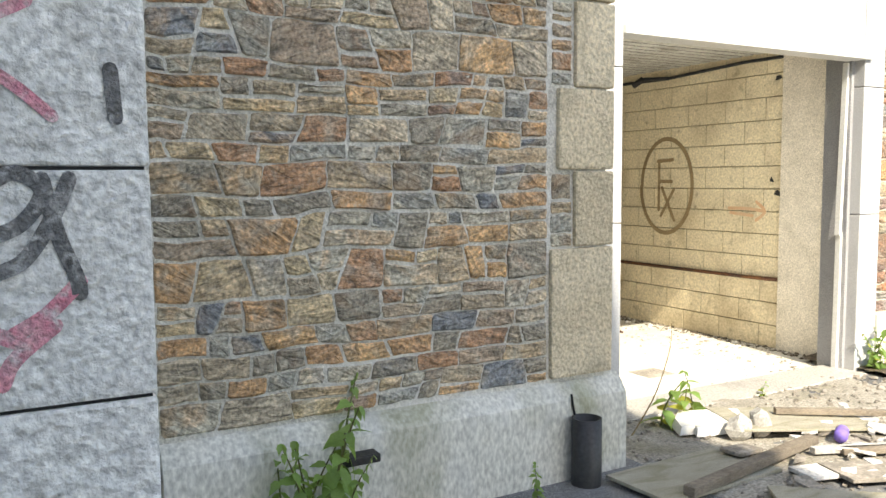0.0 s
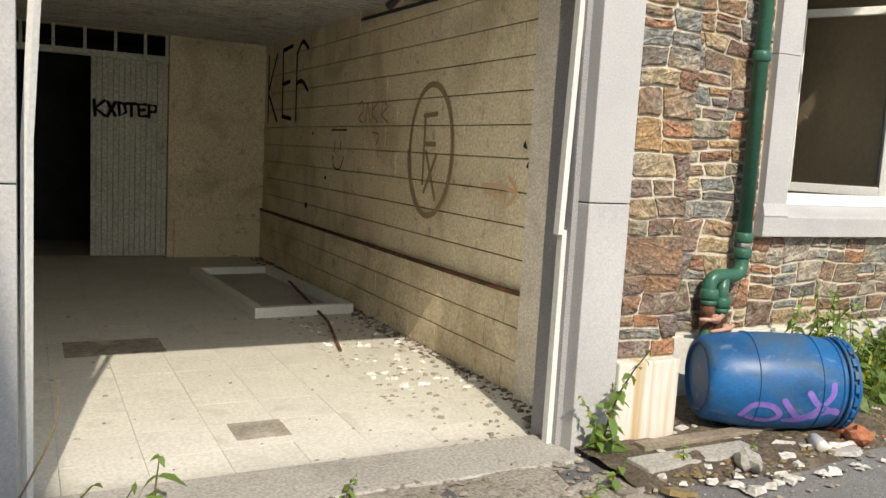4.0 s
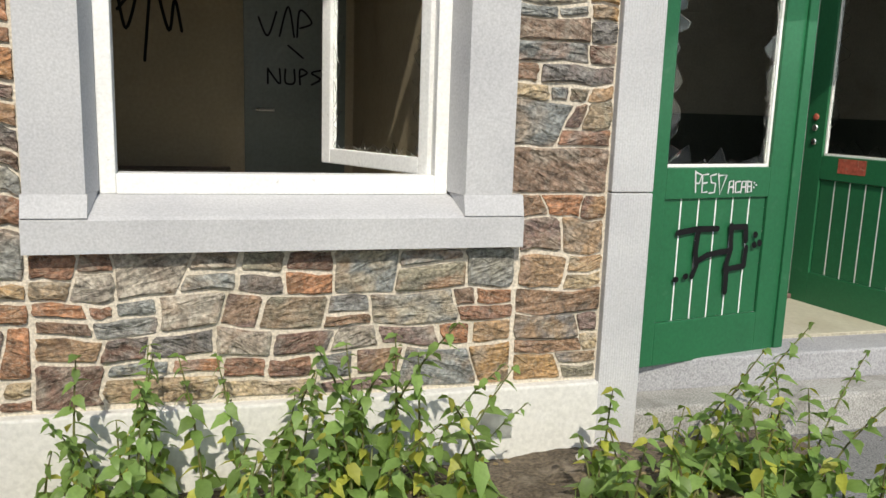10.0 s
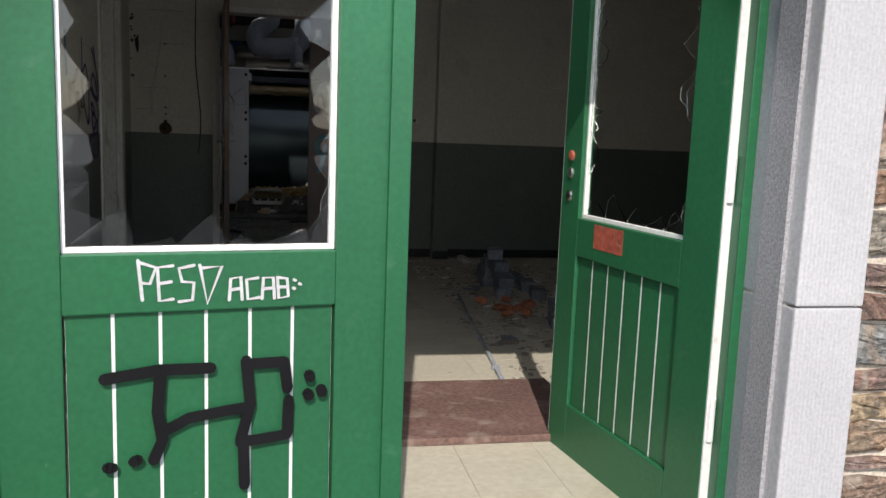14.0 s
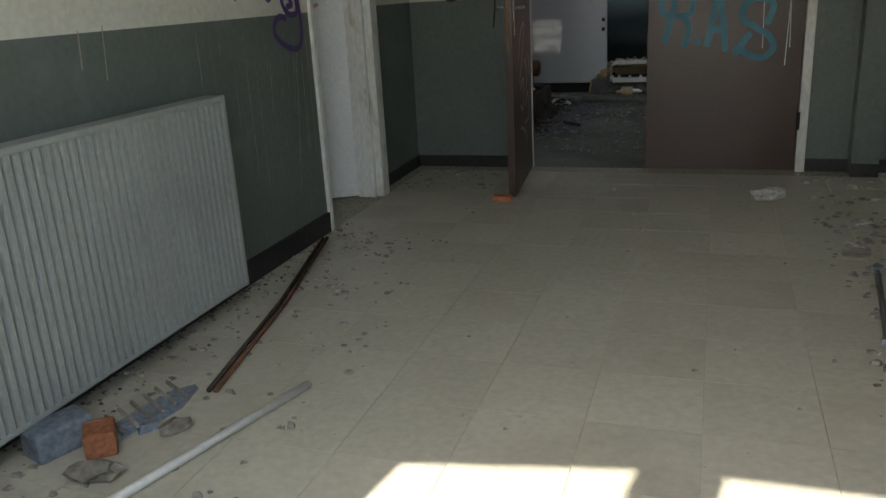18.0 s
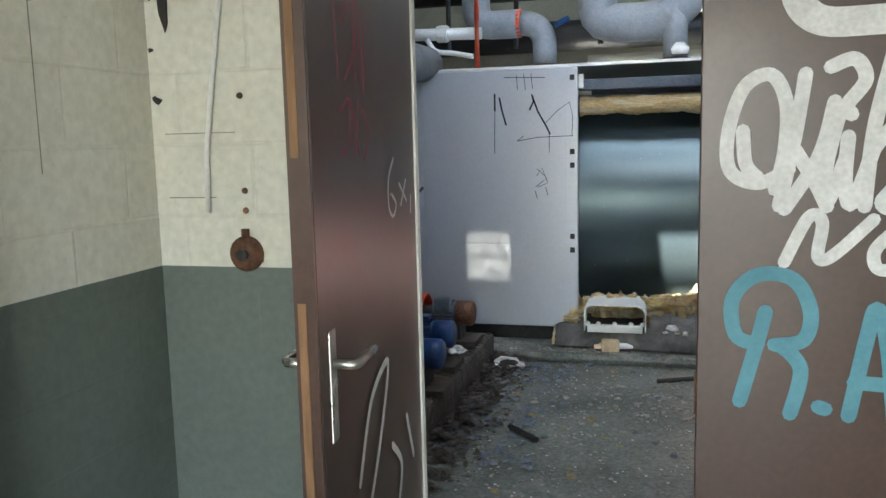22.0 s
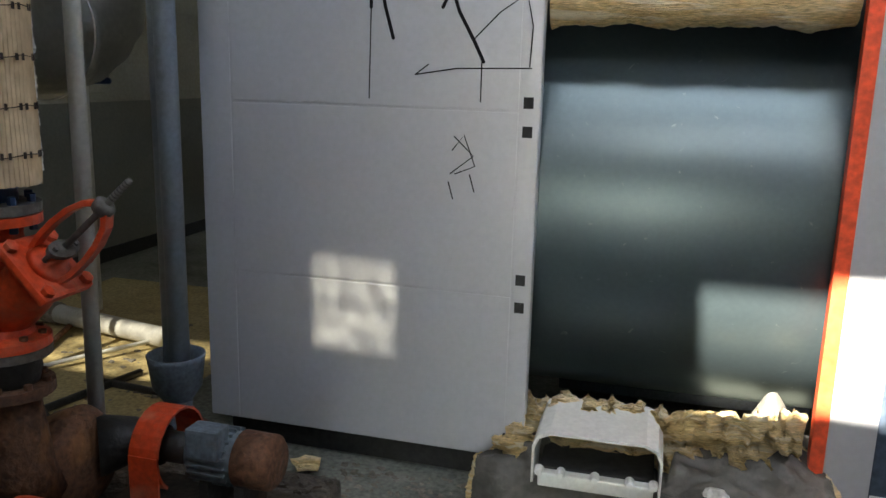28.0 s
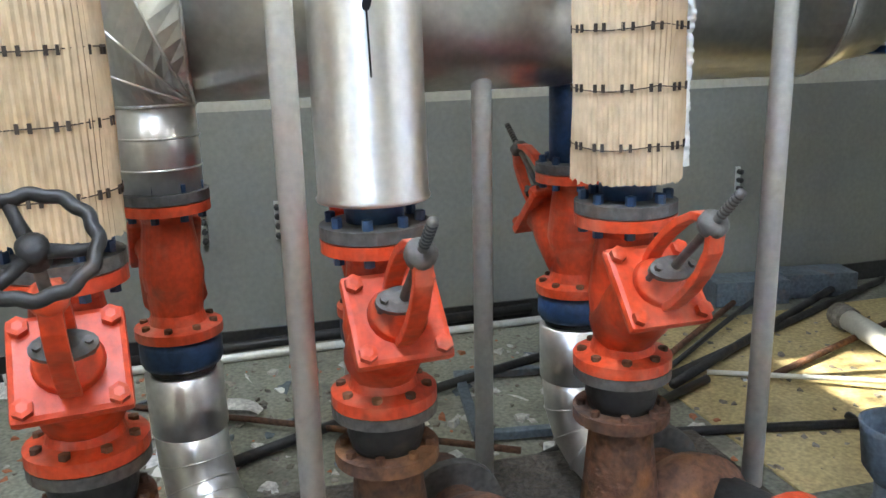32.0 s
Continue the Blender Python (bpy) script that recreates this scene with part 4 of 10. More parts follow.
# unseen openings, cut to let sun patches and daylight into the boiler room
wall_y("wall_boiler_front_upper", BX0 - 0.2, BX1, HY1, BY0 + 0.02, HZ, BZ, [(6.45, 7.3, 3.35, 4.05), (8.38, 8.71, 3.3, 3.82), (9.61, 10.36, 3.15, 3.88), (10.42, 11.24, 3.5, 4.155), (12.2, 14.0, 3.3, 4.6)], "boiler_cream", "upper boiler room wall with unseen clerestory openings")
wall_y("wall_boiler_back", BX0 - 0.2, BX1, BY1, BY1 + 0.25, 0, BZ, [(10.3, 11.0, 2.35, 2.9), (11.58, 11.96, 0.0, 2.15)], "boiler_cream", "back wall of the boiler room with a door and windows")
wall_x("wall_boiler_right", BY0, BY1, BX1, BX1 + 0.2, 0, BZ, [], "boiler_cream", "far right wall of the boiler room")
# the slit left between these slabs is unseen, added along with the roof lamp
bm = B(BX0 - 0.2, HY1, BZ, 8.9, BY1 + 0.25, BZ + 0.15)
box(bm, 12.5, HY1, BZ, BX1 + 0.2, BY1 + 0.25, BZ + 0.15)
box(bm, 8.9, HY1, BZ, 12.5, 11.0, BZ + 0.15)
box(bm, 8.9, 11.4, BZ, 12.5, BY1 + 0.25, BZ + 0.15)
struct("ceiling_boiler", bm, "concrete", "concrete ceiling of the boiler room", "ceiling")
struct("boiler_slab", B(8.2, 12.9, -0.006, 11.35, 15.2, 0.06, bev=0.03), "boiler_floor", "raised concrete base under the boiler", "floor")
struct("roof_garage", B(-7, 3.9, TOP, 6.2, 12.7, TOP + 0.15), "concrete", "flat roof", "roof")
struct("roof_front", B(6.19, FY + 0.03, TOP - 0.998, 14.5, HY1, TOP - 0.97), "concrete", "flat roof over the hall", "roof")
struct("wall_hall_left_lower_end", B(8.79, 8.421, 0, 8.93, 8.425, HZ), "frame_cream", "painted edge of the hall wall", "wall")

# unseen block across the yard, added to shade the near wing
struct("building_across", B(-16, -9.5, -0.6, 1.62, -3.2, 8.9), "render_white", "unseen plain block added to keep the sun off the near wing", "building")

# unseen sheets, added to weaken the sun on the boiler panel and floor
struct("clerestory_pane", B(8.38, 10.08, 3.3, 8.71, 10.084, 3.82), "grimy_pane", "unseen sheet added to dim the sun patch on the boiler", "window")
struct("clerestory_pane", B(6.45, 10.08, 3.35, 7.3, 10.084, 4.05), "grimy_pane", "unseen sheet added to dim the sun patch on the floor", "window")

# ---- window ----
win = thing("window_1", pose(0, 0, 0), "white timber window with broken panes and an open casement in a stone surround", "window", "", "structure")
for x0, x1, xi in ((7.205, 7.395, 7.42), (8.885, 8.70, 8.665)):
    for z0, z1 in ((0.755, 1.62), (1.624, 2.50)):
        bm = bmesh.new()
        base = [(x0, 4.305), (x1, 4.305), (xi, 4.43), (xi, 4.62), (x0, 4.62)]
        lo = [bm.verts.new((x, y, z0)) for x, y in base]
        hi = [bm.verts.new((x, y, z1)) for x, y in base]
        for k in range(5):
            bm.faces.new((lo[k], lo[(k + 1) % 5], hi[(k + 1) % 5], hi[k]))
        bm.faces.new(lo[::-1])
        bm.faces.new(hi)
        bmesh.ops.recalc_face_normals(bm, faces=bm.faces)
        part("jamb_block", bm, "bluestone", win)
part("head", B(7.205, 4.305, 2.503, 8.885, 4.62, 2.85, bev=0.006), "bluestone", win)
bm = bmesh.new()
prof = [(4.285, 0.56), (4.285, 0.672), (4.30, 0.684), (4.44, 0.742), (4.62, 0.742), (4.62, 0.56)]
lo = [bm.verts.new((7.196, y, z)) for y, z in prof]
hi = [bm.verts.new((8.93, y, z)) for y, z in prof]
for k in range(6):
    bm.faces.new((lo[k], hi[k], hi[(k + 1) % 6], lo[(k + 1) % 6]))
bm.faces.new(lo)
bm.faces.new(hi[::-1])
bmesh.ops.recalc_face_normals(bm, faces=bm.faces)
part("window_sill", bm, "bluestone", win, "projecting tooled stone sill with a sloping top")
for x0, x1, xi in ((7.198, 7.40, 7.43), (8.928, 8.695, 8.66)):
    bm = bmesh.new()
    v = [bm.verts.new(c) for c in ((x0, 4.283, 0.68), (x1, 4.283, 0.68), (x1, 4.305, 0.756), (x0, 4.305, 0.756), (x0, 4.6, 0.756), (xi, 4.6, 0.756), (xi, 4.44, 0.70), (x0, 4.6, 0.62))]
    for f in ((0, 1, 2, 3), (3, 2, 5, 4), (1, 6, 5, 2), (0, 3, 4, 7)):
        bm.faces.new([v[i] for i in f])
    bmesh.ops.recalc_face_normals(bm, faces=bm.faces)
    part("sill_stool", bm, "bluestone", win)
fr = part("window_frame", B(7.42, 4.44, 0.742, 7.475, 4.51, 2.503, bev=0.006), "white_frame", win)
for b in ((8.615, 4.44, 0.742, 8.667, 4.51, 2.503), (7.475, 4.435, 0.742, 8.615, 4.515, 0.815), (7.475, 4.44, 2.44, 8.615, 4.51, 2.503), (7.475, 4.43, 2.10, 8.615, 4.515, 2.165), (8.02, 4.44, 2.165, 8.065, 4.51, 2.44)):
    part("frame_bar", B(*b, bev=0.005), "white_frame", fr)
part("pane", B(7.476, 4.47, 2.166, 8.019, 4.474, 2.439), "glass", win).visible_shadow = False
part("pane", B(8.066, 4.47, 2.166, 8.614, 4.474, 2.439), "glass", win).visible_shadow = False
cas = part("casement", B(0.0, -0.02, 0, 0.055, 0.02, 1.29, bev=0.005), "white_frame", win, "casement swung into the room with only slivers of glass", m=pose(8.615, 4.50, 0.81, 0, 0, 119))
for b in ((0.63, -0.02, 0, 0.69, 0.02, 1.29), (0.055, -0.019, 0, 0.63, 0.019, 0.065), (0.055, -0.019, 1.235, 0.63, 0.019, 1.29)):
    part("casement_bar", B(*b, bev=0.005), "white_frame", cas)


def slivers(parent, x0, z0, x1, z1, seed, y=0.0, depth=0.09, sides="lrb"):
    """Broken glass left standing in a rebate round the opening x0..x1, z0..z1."""
    rng = random.Random(seed)
    for side in sides:
        length = (z1 - z0) if side in "lr" else (x1 - x0)
        p = 0.0
        while p < length - 0.03:
            w = rng.uniform(0.04, 0.15)
            w = min(w, length - p)
            if rng.random() < 0.92:
                d = rng.uniform(0.015, depth)
                q = p + w * rng.uniform(0.2, 0.8)
                tri = [(p, 0), (p + w, 0), (q + w * 0.1, d), (q - w * 0.15, d * rng.uniform(0.5, 1))]
                bm = bmesh.new()
                pts = []
                for s, e in tri:
                    pts.append({"l": (x0 + e, z0 + s), "r": (x1 - e, z0 + s), "b": (x0 + s, z0 + e)}[side])
                f = [bm.verts.new((x, y - 0.002, z)) for x, z in pts]
                g = [bm.verts.new((x, y + 0.002, z)) for x, z in pts]
                bm.faces.new(f)
                bm.faces.new(g[::-1])
                for k in range(4):
                    bm.faces.new((f[k], g[k], g[(k + 1) % 4], f[(k + 1) % 4]))
                bmesh.ops.recalc_face_normals(bm, faces=bm.faces)
                part("glass_shard", bm, "glass", parent).visible_shadow = False
            p += w


slivers(cas, 0.055, 0.065, 0.63, 1.235, 3, depth=0.07)

# ---- main doorway ----
for x0, x1, nm in ((9.305, 9.487, 1), (11.297, 11.478, 1)):
    j = thing("door_jamb", pose(0, 0, 0), "pale tooled bluestone door jamb in two blocks", "door jamb", "main door jambs", "structure")
    for z0, z1 in ((-0.36, 0.762), (0.766, 2.9)):
        part("block", B(x0, 4.318, z0, x1, 4.62, z1, bev=0.006), "combed_stone", j)
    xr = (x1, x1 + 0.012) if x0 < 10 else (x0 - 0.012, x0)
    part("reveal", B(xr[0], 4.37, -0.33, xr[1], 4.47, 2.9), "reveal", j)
struct("door_frame", B(9.489, 4.475, -0.02, 9.525, 4.56, 2.9, bev=0.004), "green_paint", "green painted door frame post", "door frame")
struct("door_frame", B(11.268, 4.535, -0.016, 11.296, 4.60, 2.9, bev=0.004), "green_paint", "green painted door frame post", "door frame")
struct("door_frame_head", B(9.525, 4.475, 2.065, 11.262, 4.56, 2.2, bev=0.004), "green_paint", "green painted head of the door frame", "door frame")
struct("door_fanlight", B(9.525, 4.50, 2.2, 11.262, 4.53, 2.9), "green_paint", "green boarded panel over the doors", "panel")
struct("threshold", B(9.487, 4.532, -0.3, 11.297, 4.76, -0.016, bev=0.012), "reveal", "worn grey stone threshold", "threshold")
struct("step", B(9.475, 4.315, -0.5, 11.297, 4.532, -0.15, bev=0.02), "step_dirt", "dirty gritty stone step in front of the door", "step")


def door_leaf(name, m, label, seed, lock):
    d = thing(name, m, label, "door", "green double door", "structure")
    W, H, t = 0.895, 2.055, 0.046
    for nm, b in (("stile", (0, -t, 0, 0.13, 0, H)), ("stile", (W - 0.16, -t, 0, W, 0, H)), ("bottom_rail", (0.13, -t, 0, W - 0.16, 0, 0.195)),
                  ("middle_rail", (0.13, -t, 0.74, W - 0.16, 0, 0.875)), ("top_rail", (0.13, -t, H - 0.09, W - 0.16, 0, H))):
        part(nm, B(*b, bev=0.004), "green_paint", d)
    x0, x1 = 0.135, W - 0.165
    part("groove_back", B(x0, -0.0332, 0.196, x1, -0.0142, 0.739), "white_paint", d, "white undercoat showing in the grooves")
    n, gap = 6, 0.007
    w = (x1 - x0 - gap * (n - 1)) / n
    for k in range(n):
        a = x0 + k * (w + gap)
        part("board", B(a, -0.034, 0.196, a + w, -0.0135, 0.739, bev=0.002), "green_paint", d)
    part("putty", B(0.131, -0.03, 0.876, x1 + 0.004, -0.012, 0.888), "white_paint", d, "cracked white putty")
    part("putty", B(x1 - 0.009, -0.03, 0.889, x1 + 0.004, -0.012, H - 0.091), "white_paint", d)
    part("putty", B(0.131, -0.03, 0.889, 0.14, -0.012, H - 0.091), "white_paint", d)
    if lock == "strip":
        part("cover_strip", B(W - 0.035, -t - 0.014, 0.01, W + 0.02, -t - 0.0005, H - 0.01, bev=0.003), "green_paint", d)
    slivers(d, 0.14, 0.889, x1 - 0.009, H - 0.091, seed, y=-0.02, depth=0.085)
    for pts in (((x1 - 0.009, 0.889), (x1 - 0.13, 0.889), (x1 - 0.055, 0.925), (x1 - 0.009, 0.99)), ((x1 - 0.009, 1.2), (x1 - 0.009, 1.34), (x1 - 0.06, 1.29), (x1 - 0.05, 1.22)), ((0.14, 1.02), (0.2, 1.08), (0.19, 1.13), (0.14, 1.18))):
        bm = bmesh.new()
        f, g = [bm.verts.new((x, -0.0235, z)) for x, z in pts], [bm.verts.new((x, -0.0195, z)) for x, z in pts]
        bm.faces.new(f)
        bm.faces.new(g[::-1])
        for k in range(4):
            bm.faces.new((f[k], g[k], g[(k + 1) % 4], f[(k + 1) % 4]))
        bmesh.ops.recalc_face_normals(bm, faces=bm.faces)
        part("glass_shard", bm, "glass", d).visible_shadow = False
    return d


leaf_a = door_leaf("door_1", pose(9.51, 4.512, -0.025, 0, 0, 10.5), "green painted half-glazed door leaf with broken glass, ajar", 11, "strip")
leaf_b = door_leaf("door_2", pose(11.16, 5.47, -0.012, 0, 0, -82.0), "green painted half-glazed door leaf with broken glass, wide open", 23, "")
part("notice", B(0.25, -0.0475, 0.785, 0.43, -0.0465, 0.866), "red_sticker", leaf_b, "torn faded red notice")
for z, c in ((1.06, "red_sticker"), (1.0, "chrome"), (0.92, "chrome")):
    part("lock", L([(0.018, 0), (0.02, 0.004), (0.016, 0.009), (0.007, 0.011)], 16, pose(0.065, -0.046, z + 0.03, 90)), c, leaf_b)
part("closing_edge", B(-0.004, -0.044, 0.01, -0.0005, -0.002, 2.1), "white_paint", leaf_b)
bm = bmesh.new()
for z in (0.35, 1.0, 1.75):
    tube(bm, [(0.9, -0.03, z), (0.9, -0.03, z + 0.12)], 0.011, 8)
part("hinge", bm, "white_paint", leaf_b)
part("hinge_edge", B(0.8955, -0.044, 0.0, 0.9, -0.002, 2.02), "white_paint", leaf_b, "bare white edge of the leaf")


def leafpx(pts):
    """Points read as 369 by 325 units over the panel, put on the door leaf."""
    return [(0.135 + (x - 362) / 369 * 0.6, 0.735 - (y - 463) / 325 * 0.54) for x, y in pts]


mm = pose(0, -0.0495, 0, 90, 0, 0)
paint("graffiti", [leafpx(s) for s in (((410, 548), (480, 540), (550, 542)), ((482, 545), (478, 600), (484, 640), (472, 668)), ((486, 628), (520, 612), (572, 606), (600, 604)),
      ((600, 535), (606, 600), (592, 652)), ((604, 540), (655, 540)), ((655, 540), (660, 580)), ((592, 655), (660, 650)), ((660, 650), (662, 598)), ((596, 660), (598, 720)),
      ((412, 672), (417, 673)), ((446, 667), (450, 665)), ((692, 562), (694, 566)), ((690, 590), (693, 594)), ((710, 585), (713, 590)))],
      0.027, "black_spray", mm, "black letters sprayed over the door boards with drips", curve=False, parent=leaf_a)
mm = pose(0, -0.0475, 0, 90, 0, 0)
paint("graffiti", [leafpx(s) for s in (((455, 388), (460, 442)), ((455, 390), (478, 398), (470, 420), (458, 418)), ((500, 396), (480, 398), (482, 444), (500, 442)), ((482, 420), (498, 418)),
      ((528, 396), (508, 400), (512, 418), (528, 420), (526, 444), (508, 446)), ((536, 396), (546, 450), (566, 398), (540, 400)),
      ((576, 446), (578, 416), (592, 414), (594, 446)), ((577, 432), (593, 430)), ((616, 416), (600, 418), (602, 446), (618, 444)), ((622, 446), (624, 416), (638, 416), (640, 446)), ((623, 432), (639, 431)),
      ((644, 416), (646, 446), (660, 444), (658, 418), (644, 416)), ((646, 430), (658, 430)), ((668, 420), (670, 421)), ((676, 426), (678, 427)), ((667, 432), (669, 433)))],
      0.0075, "white_spray", mm, "small white marker letters", curve=False, parent=leaf_a)

# ---- green waste pipe on the front ----
pipe = thing("drain_pipe", pose(0, 0, 0), "green drain pipe with an offset bend and pink taps", "pipe")
RUN = 0.335
part("upper_pipe", T([(7.03, 4.27, 4.2), (7.03, 4.27, RUN + 0.19)], 0.041, 18), "green_pipe", pipe, smooth=True)
for z in (RUN + 0.19, RUN + 0.1, 1.55, 2.6):
    part("collar", L([(0.046, 0), (0.053, 0.008), (0.053, 0.05), (0.046, 0.06)], 18, pose(7.03, 4.27, z)), "green_pipe", pipe, smooth=True)
pts = [(7.03, 4.27, RUN + 0.12)] + bend((7.03, 4.27, RUN + 0.08), (7.03, 4.26, RUN), (6.95, 4.26, RUN)) + bend((6.86, 4.26, RUN), (6.785, 4.26, RUN), (6.785, 4.26, RUN - 0.07)) + [(6.785, 4.26, RUN - 0.12)]
part("bend", T(pts, 0.041, 16), "green_pipe", pipe, smooth=True)
part("branch", T([(6.885, 4.255, RUN), (6.885, 4.255, RUN - 0.2)], 0.035, 16), "green_pipe", pipe, smooth=True)
for x, top in ((6.785, RUN - 0.1), (6.885, RUN - 0.15)):
    part("socket", L([(0.044, 0), (0.052, 0.01), (0.052, 0.05), (0.044, 0.06)], 18, pose(x, 4.255, top - 0.03)), "green_pipe", pipe, smooth=True)
    part("socket", L([(0.04, 0), (0.046, 0.006), (0.046, 0.022), (0.04, 0.028)], 18, pose(x, 4.255, top - 0.062)), "green_pipe", pipe, smooth=True)
    part("valve_body", L([(0.03, 0), (0.042, 0.012), (0.042, 0.05), (0.034, 0.062), (0.034, 0.085), (0.042, 0.095), (0.042, 0.13), (0.03, 0.145)], 14, pose(x, 4.255, top - 0.205)), "rust", pipe, smooth=True)
    part("lower_pipe", T([(x, 4.255, -0.4), (x, 4.255, top - 0.2)], 0.036, 14), "green_pipe", pipe, smooth=True)
for (x, z), tip in (((6.80, RUN - 0.235), (6.655, RUN - 0.225)), ((6.89, RUN - 0.295), (6.745, RUN - 0.3))):
    part("tap_boss", L([(0.024, 0), (0.03, 0.02), (0.02, 0.045)], 12, pose(x, 4.225, z, 90)), "pink_paint", pipe, smooth=True)
    part("tap_lever", T([(x + 0.04, 4.19, z + 0.022), (x, 4.185, z + 0.005), (x - 0.05, 4.18, z), (tip[0], 4.18, tip[1])], [0.012, 0.017, 0.013, 0.009], 8), "pink_paint", pipe, smooth=True)
# old iron hook high on the recessed wall
hook = thing("wall_hook", pose(0, 0, 0), "bent mossy iron pipe stub fixed in the stone wall", "bracket")
part("arm", T(smooth_line([(6.29, 4.345, 0.975), (6.31, 4.27, 0.962), (6.36, 4.235, 0.92), (6.402, 4.23, 0.85), (6.416, 4.245, 0.78), (6.418, 4.26, 0.724)]), 0.014, 8), "iron_black", hook, smooth=True)
part("branch", T([(6.402, 4.232, 0.845), (6.425, 4.25, 0.875), (6.438, 4.29, 0.928)], 0.009, 8), "rust", hook, smooth=True)

# ---- blue barrel ----
barrel = thing("barrel", pose(6.764, 3.776, -0.129, 0, 90, -25.5) @ Matrix.Scale(0.876, 4), "blue plastic barrel lying on its side, open, scuffed and sprayed", "barrel")
pr = [(0.205, -0.43), (0.225, -0.425), (0.243, -0.40), (0.262, -0.30), (0.276, -0.16), (0.281, -0.06), (0.281, 0.08), (0.276, 0.2), (0.262, 0.3), (0.25, 0.345), (0.25, 0.36)]
part("body", L(pr, 48, closed=False), "barrel_blue", barrel, smooth=True)
# inner shell in a near-black blue that carries the shade inside the barrel
part("inside", L([(r - 0.008, z) for r, z in pr], 40, closed=False), "barrel_in", barrel, "inside, its shade put in as near-black blue", smooth=True)
part("bottom", L([(0.0005, -0.41), (0.19, -0.41), (0.206, -0.43)], 40, closed=False), "barrel_blue", barrel)
for z0, r in ((0.33, 0.256), (0.365, 0.262), (0.412, 0.258)):
    bm = T([(math.cos(a) * r, math.sin(a) * r, z0) for a in (2 * math.pi * k / 48 for k in range(48))], 0.0105, 8, close=True)
    part("rim", bm, "barrel_blue", barrel, smooth=True)
part("neck", L([(0.25, 0.345), (0.252, 0.43), (0.24, 0.43), (0.238, 0.35)], 48, closed=False), "barrel_blue", barrel, smooth=True)
for k in range(22):
    a = 2 * math.pi * k / 22
    part("lug", B(-0.012, -0.024, -0.012, 0.012, 0.024, 0.012, bev=0.004, m=pose(math.cos(a) * 0.262, math.sin(a) * 0.262, 0.39, 0, 0, math.degrees(a))), "barrel_blue", barrel)
for r, z in ((0.279, -0.16), (0.279, 0.2)):
    bm = T([(math.cos(a) * r, math.sin(a) * r, z) for a in (2 * math.pi * k / 48 for k in range(48))], 0.003, 6, close=True)
    part("mould_line", bm, "barrel_blue", barrel, smooth=True)


bm = bmesh.new()
for s in (((-0.24, -0.25), (-0.19, -0.17), (-0.09, -0.165), (-0.03, -0.225), (-0.09, -0.275), (-0.2, -0.26)), ((-0.02, -0.13), (0.03, -0.19), (0.1, -0.26)), ((0.01, -0.265), (0.1, -0.26), (0.17, -0.2)),
          ((0.12, -0.08), (0.18, -0.15), (0.31, -0.215)), ((0.26, -0.03), (0.25, -0.1), (0.16, -0.2), (0.05, -0.255)), ((0.16, -0.235), (0.26, -0.19), (0.3, -0.2))):
    ribbon(bm, s, 0.036, len(s) > 2)
for v in bm.verts:
    u, h = v.co.x, v.co.y + 0.085
    r = 0.2835 - 0.24 * max(0.0, abs(u) - 0.08) ** 1.6
    v.co = Vector((-math.sin(h / 0.28) * r, -math.cos(h / 0.28) * r, u))
part("spray_mark", bm, "purple_spray", barrel, "faded purple sprayed scribble")

# ---- black down pipe stub and crack at the near wing ----
solo("pipe_stub", L([(0.072, 0), (0.072, 0.33), (0.062, 0.33), (0.062, 0.02), (0.0005, 0.02)], 24, pose(2.475, 3.145, -0.43), closed=False), "black_plastic", "cut-off black plastic pipe stub against the plinth", "pipe", smooth=True)
solo("crack", T([(2.44, 3.217, 0.0), (2.45, 3.216, -0.06), (2.46, 3.216, -0.1)], 0.006, 6), "dark", "dark open crack in the plinth", "crack")
solo("wall_bracket", B(1.25, 3.14, -0.12, 1.40, 3.22, -0.085, bev=0.006), "iron_black", "small dark iron bracket on the plinth", "bracket")
pier_sprays = (
    ("faded_black", 0.05, (((0.02, 1.0), (0.12, 1.06), (0.2, 1.0), (0.14, 0.9), (0.06, 0.86)), ((0.2, 1.04), (0.24, 0.86), (0.29, 0.72), (0.3, 0.66)), ((0.28, 1.04), (0.22, 0.9), (0.14, 0.78), (0.06, 0.74)), ((0.42, 1.4), (0.43, 1.24)))),
    ("faded_pink", 0.05, (((0.1, 0.54), (0.2, 0.6), (0.3, 0.7)), ((0.06, 0.38), (0.1, 0.46), (0.22, 0.56)), ((0.02, 0.56), (0.14, 0.5)))),
    ("faded_pink", 0.04, (((0.04, 1.4), (0.14, 1.33), (0.24, 1.24)), ((0.09, 1.55), (0.18, 1.6)))),
)
for mt, w, ss in pier_sprays:
    paint("graffiti", ss, w, mt, on_front(0, 3.108, 0), "broad faded sprayed strokes on the pier blocks")

# ---- garage contents ----
for k in range(14):
    x = 3.977 + k * 0.0577
    if k == 0:
        sh = thing("metal_door", pose(0, 0, 0), "pale ribbed metal folding door half across a dark doorway", "door")
    part("rib", B(x, 10.69 + (0.012 if k % 2 else 0), -0.42, x + 0.0555, 10.73, 1.78, bev=0.008), "corrugated", sh)
part("top_rail", B(2.99, 10.68, 1.78, 4.79, 10.74, 1.85), "corrugated", sh)
for x in (3.01, 3.3, 3.61, 3.92, 4.23, 4.54, 4.77):
    part("bar", B(x - 0.02, 10.69, 1.85, x + 0.012, 10.73, 2.085), "corrugated", sh)
struct("wall_ledge", B(4.86, 10.6, -0.43, 5.86, 10.649, 0.02, bev=0.01), "block", "dirty lower ledge of the garage's back wall", "wall")
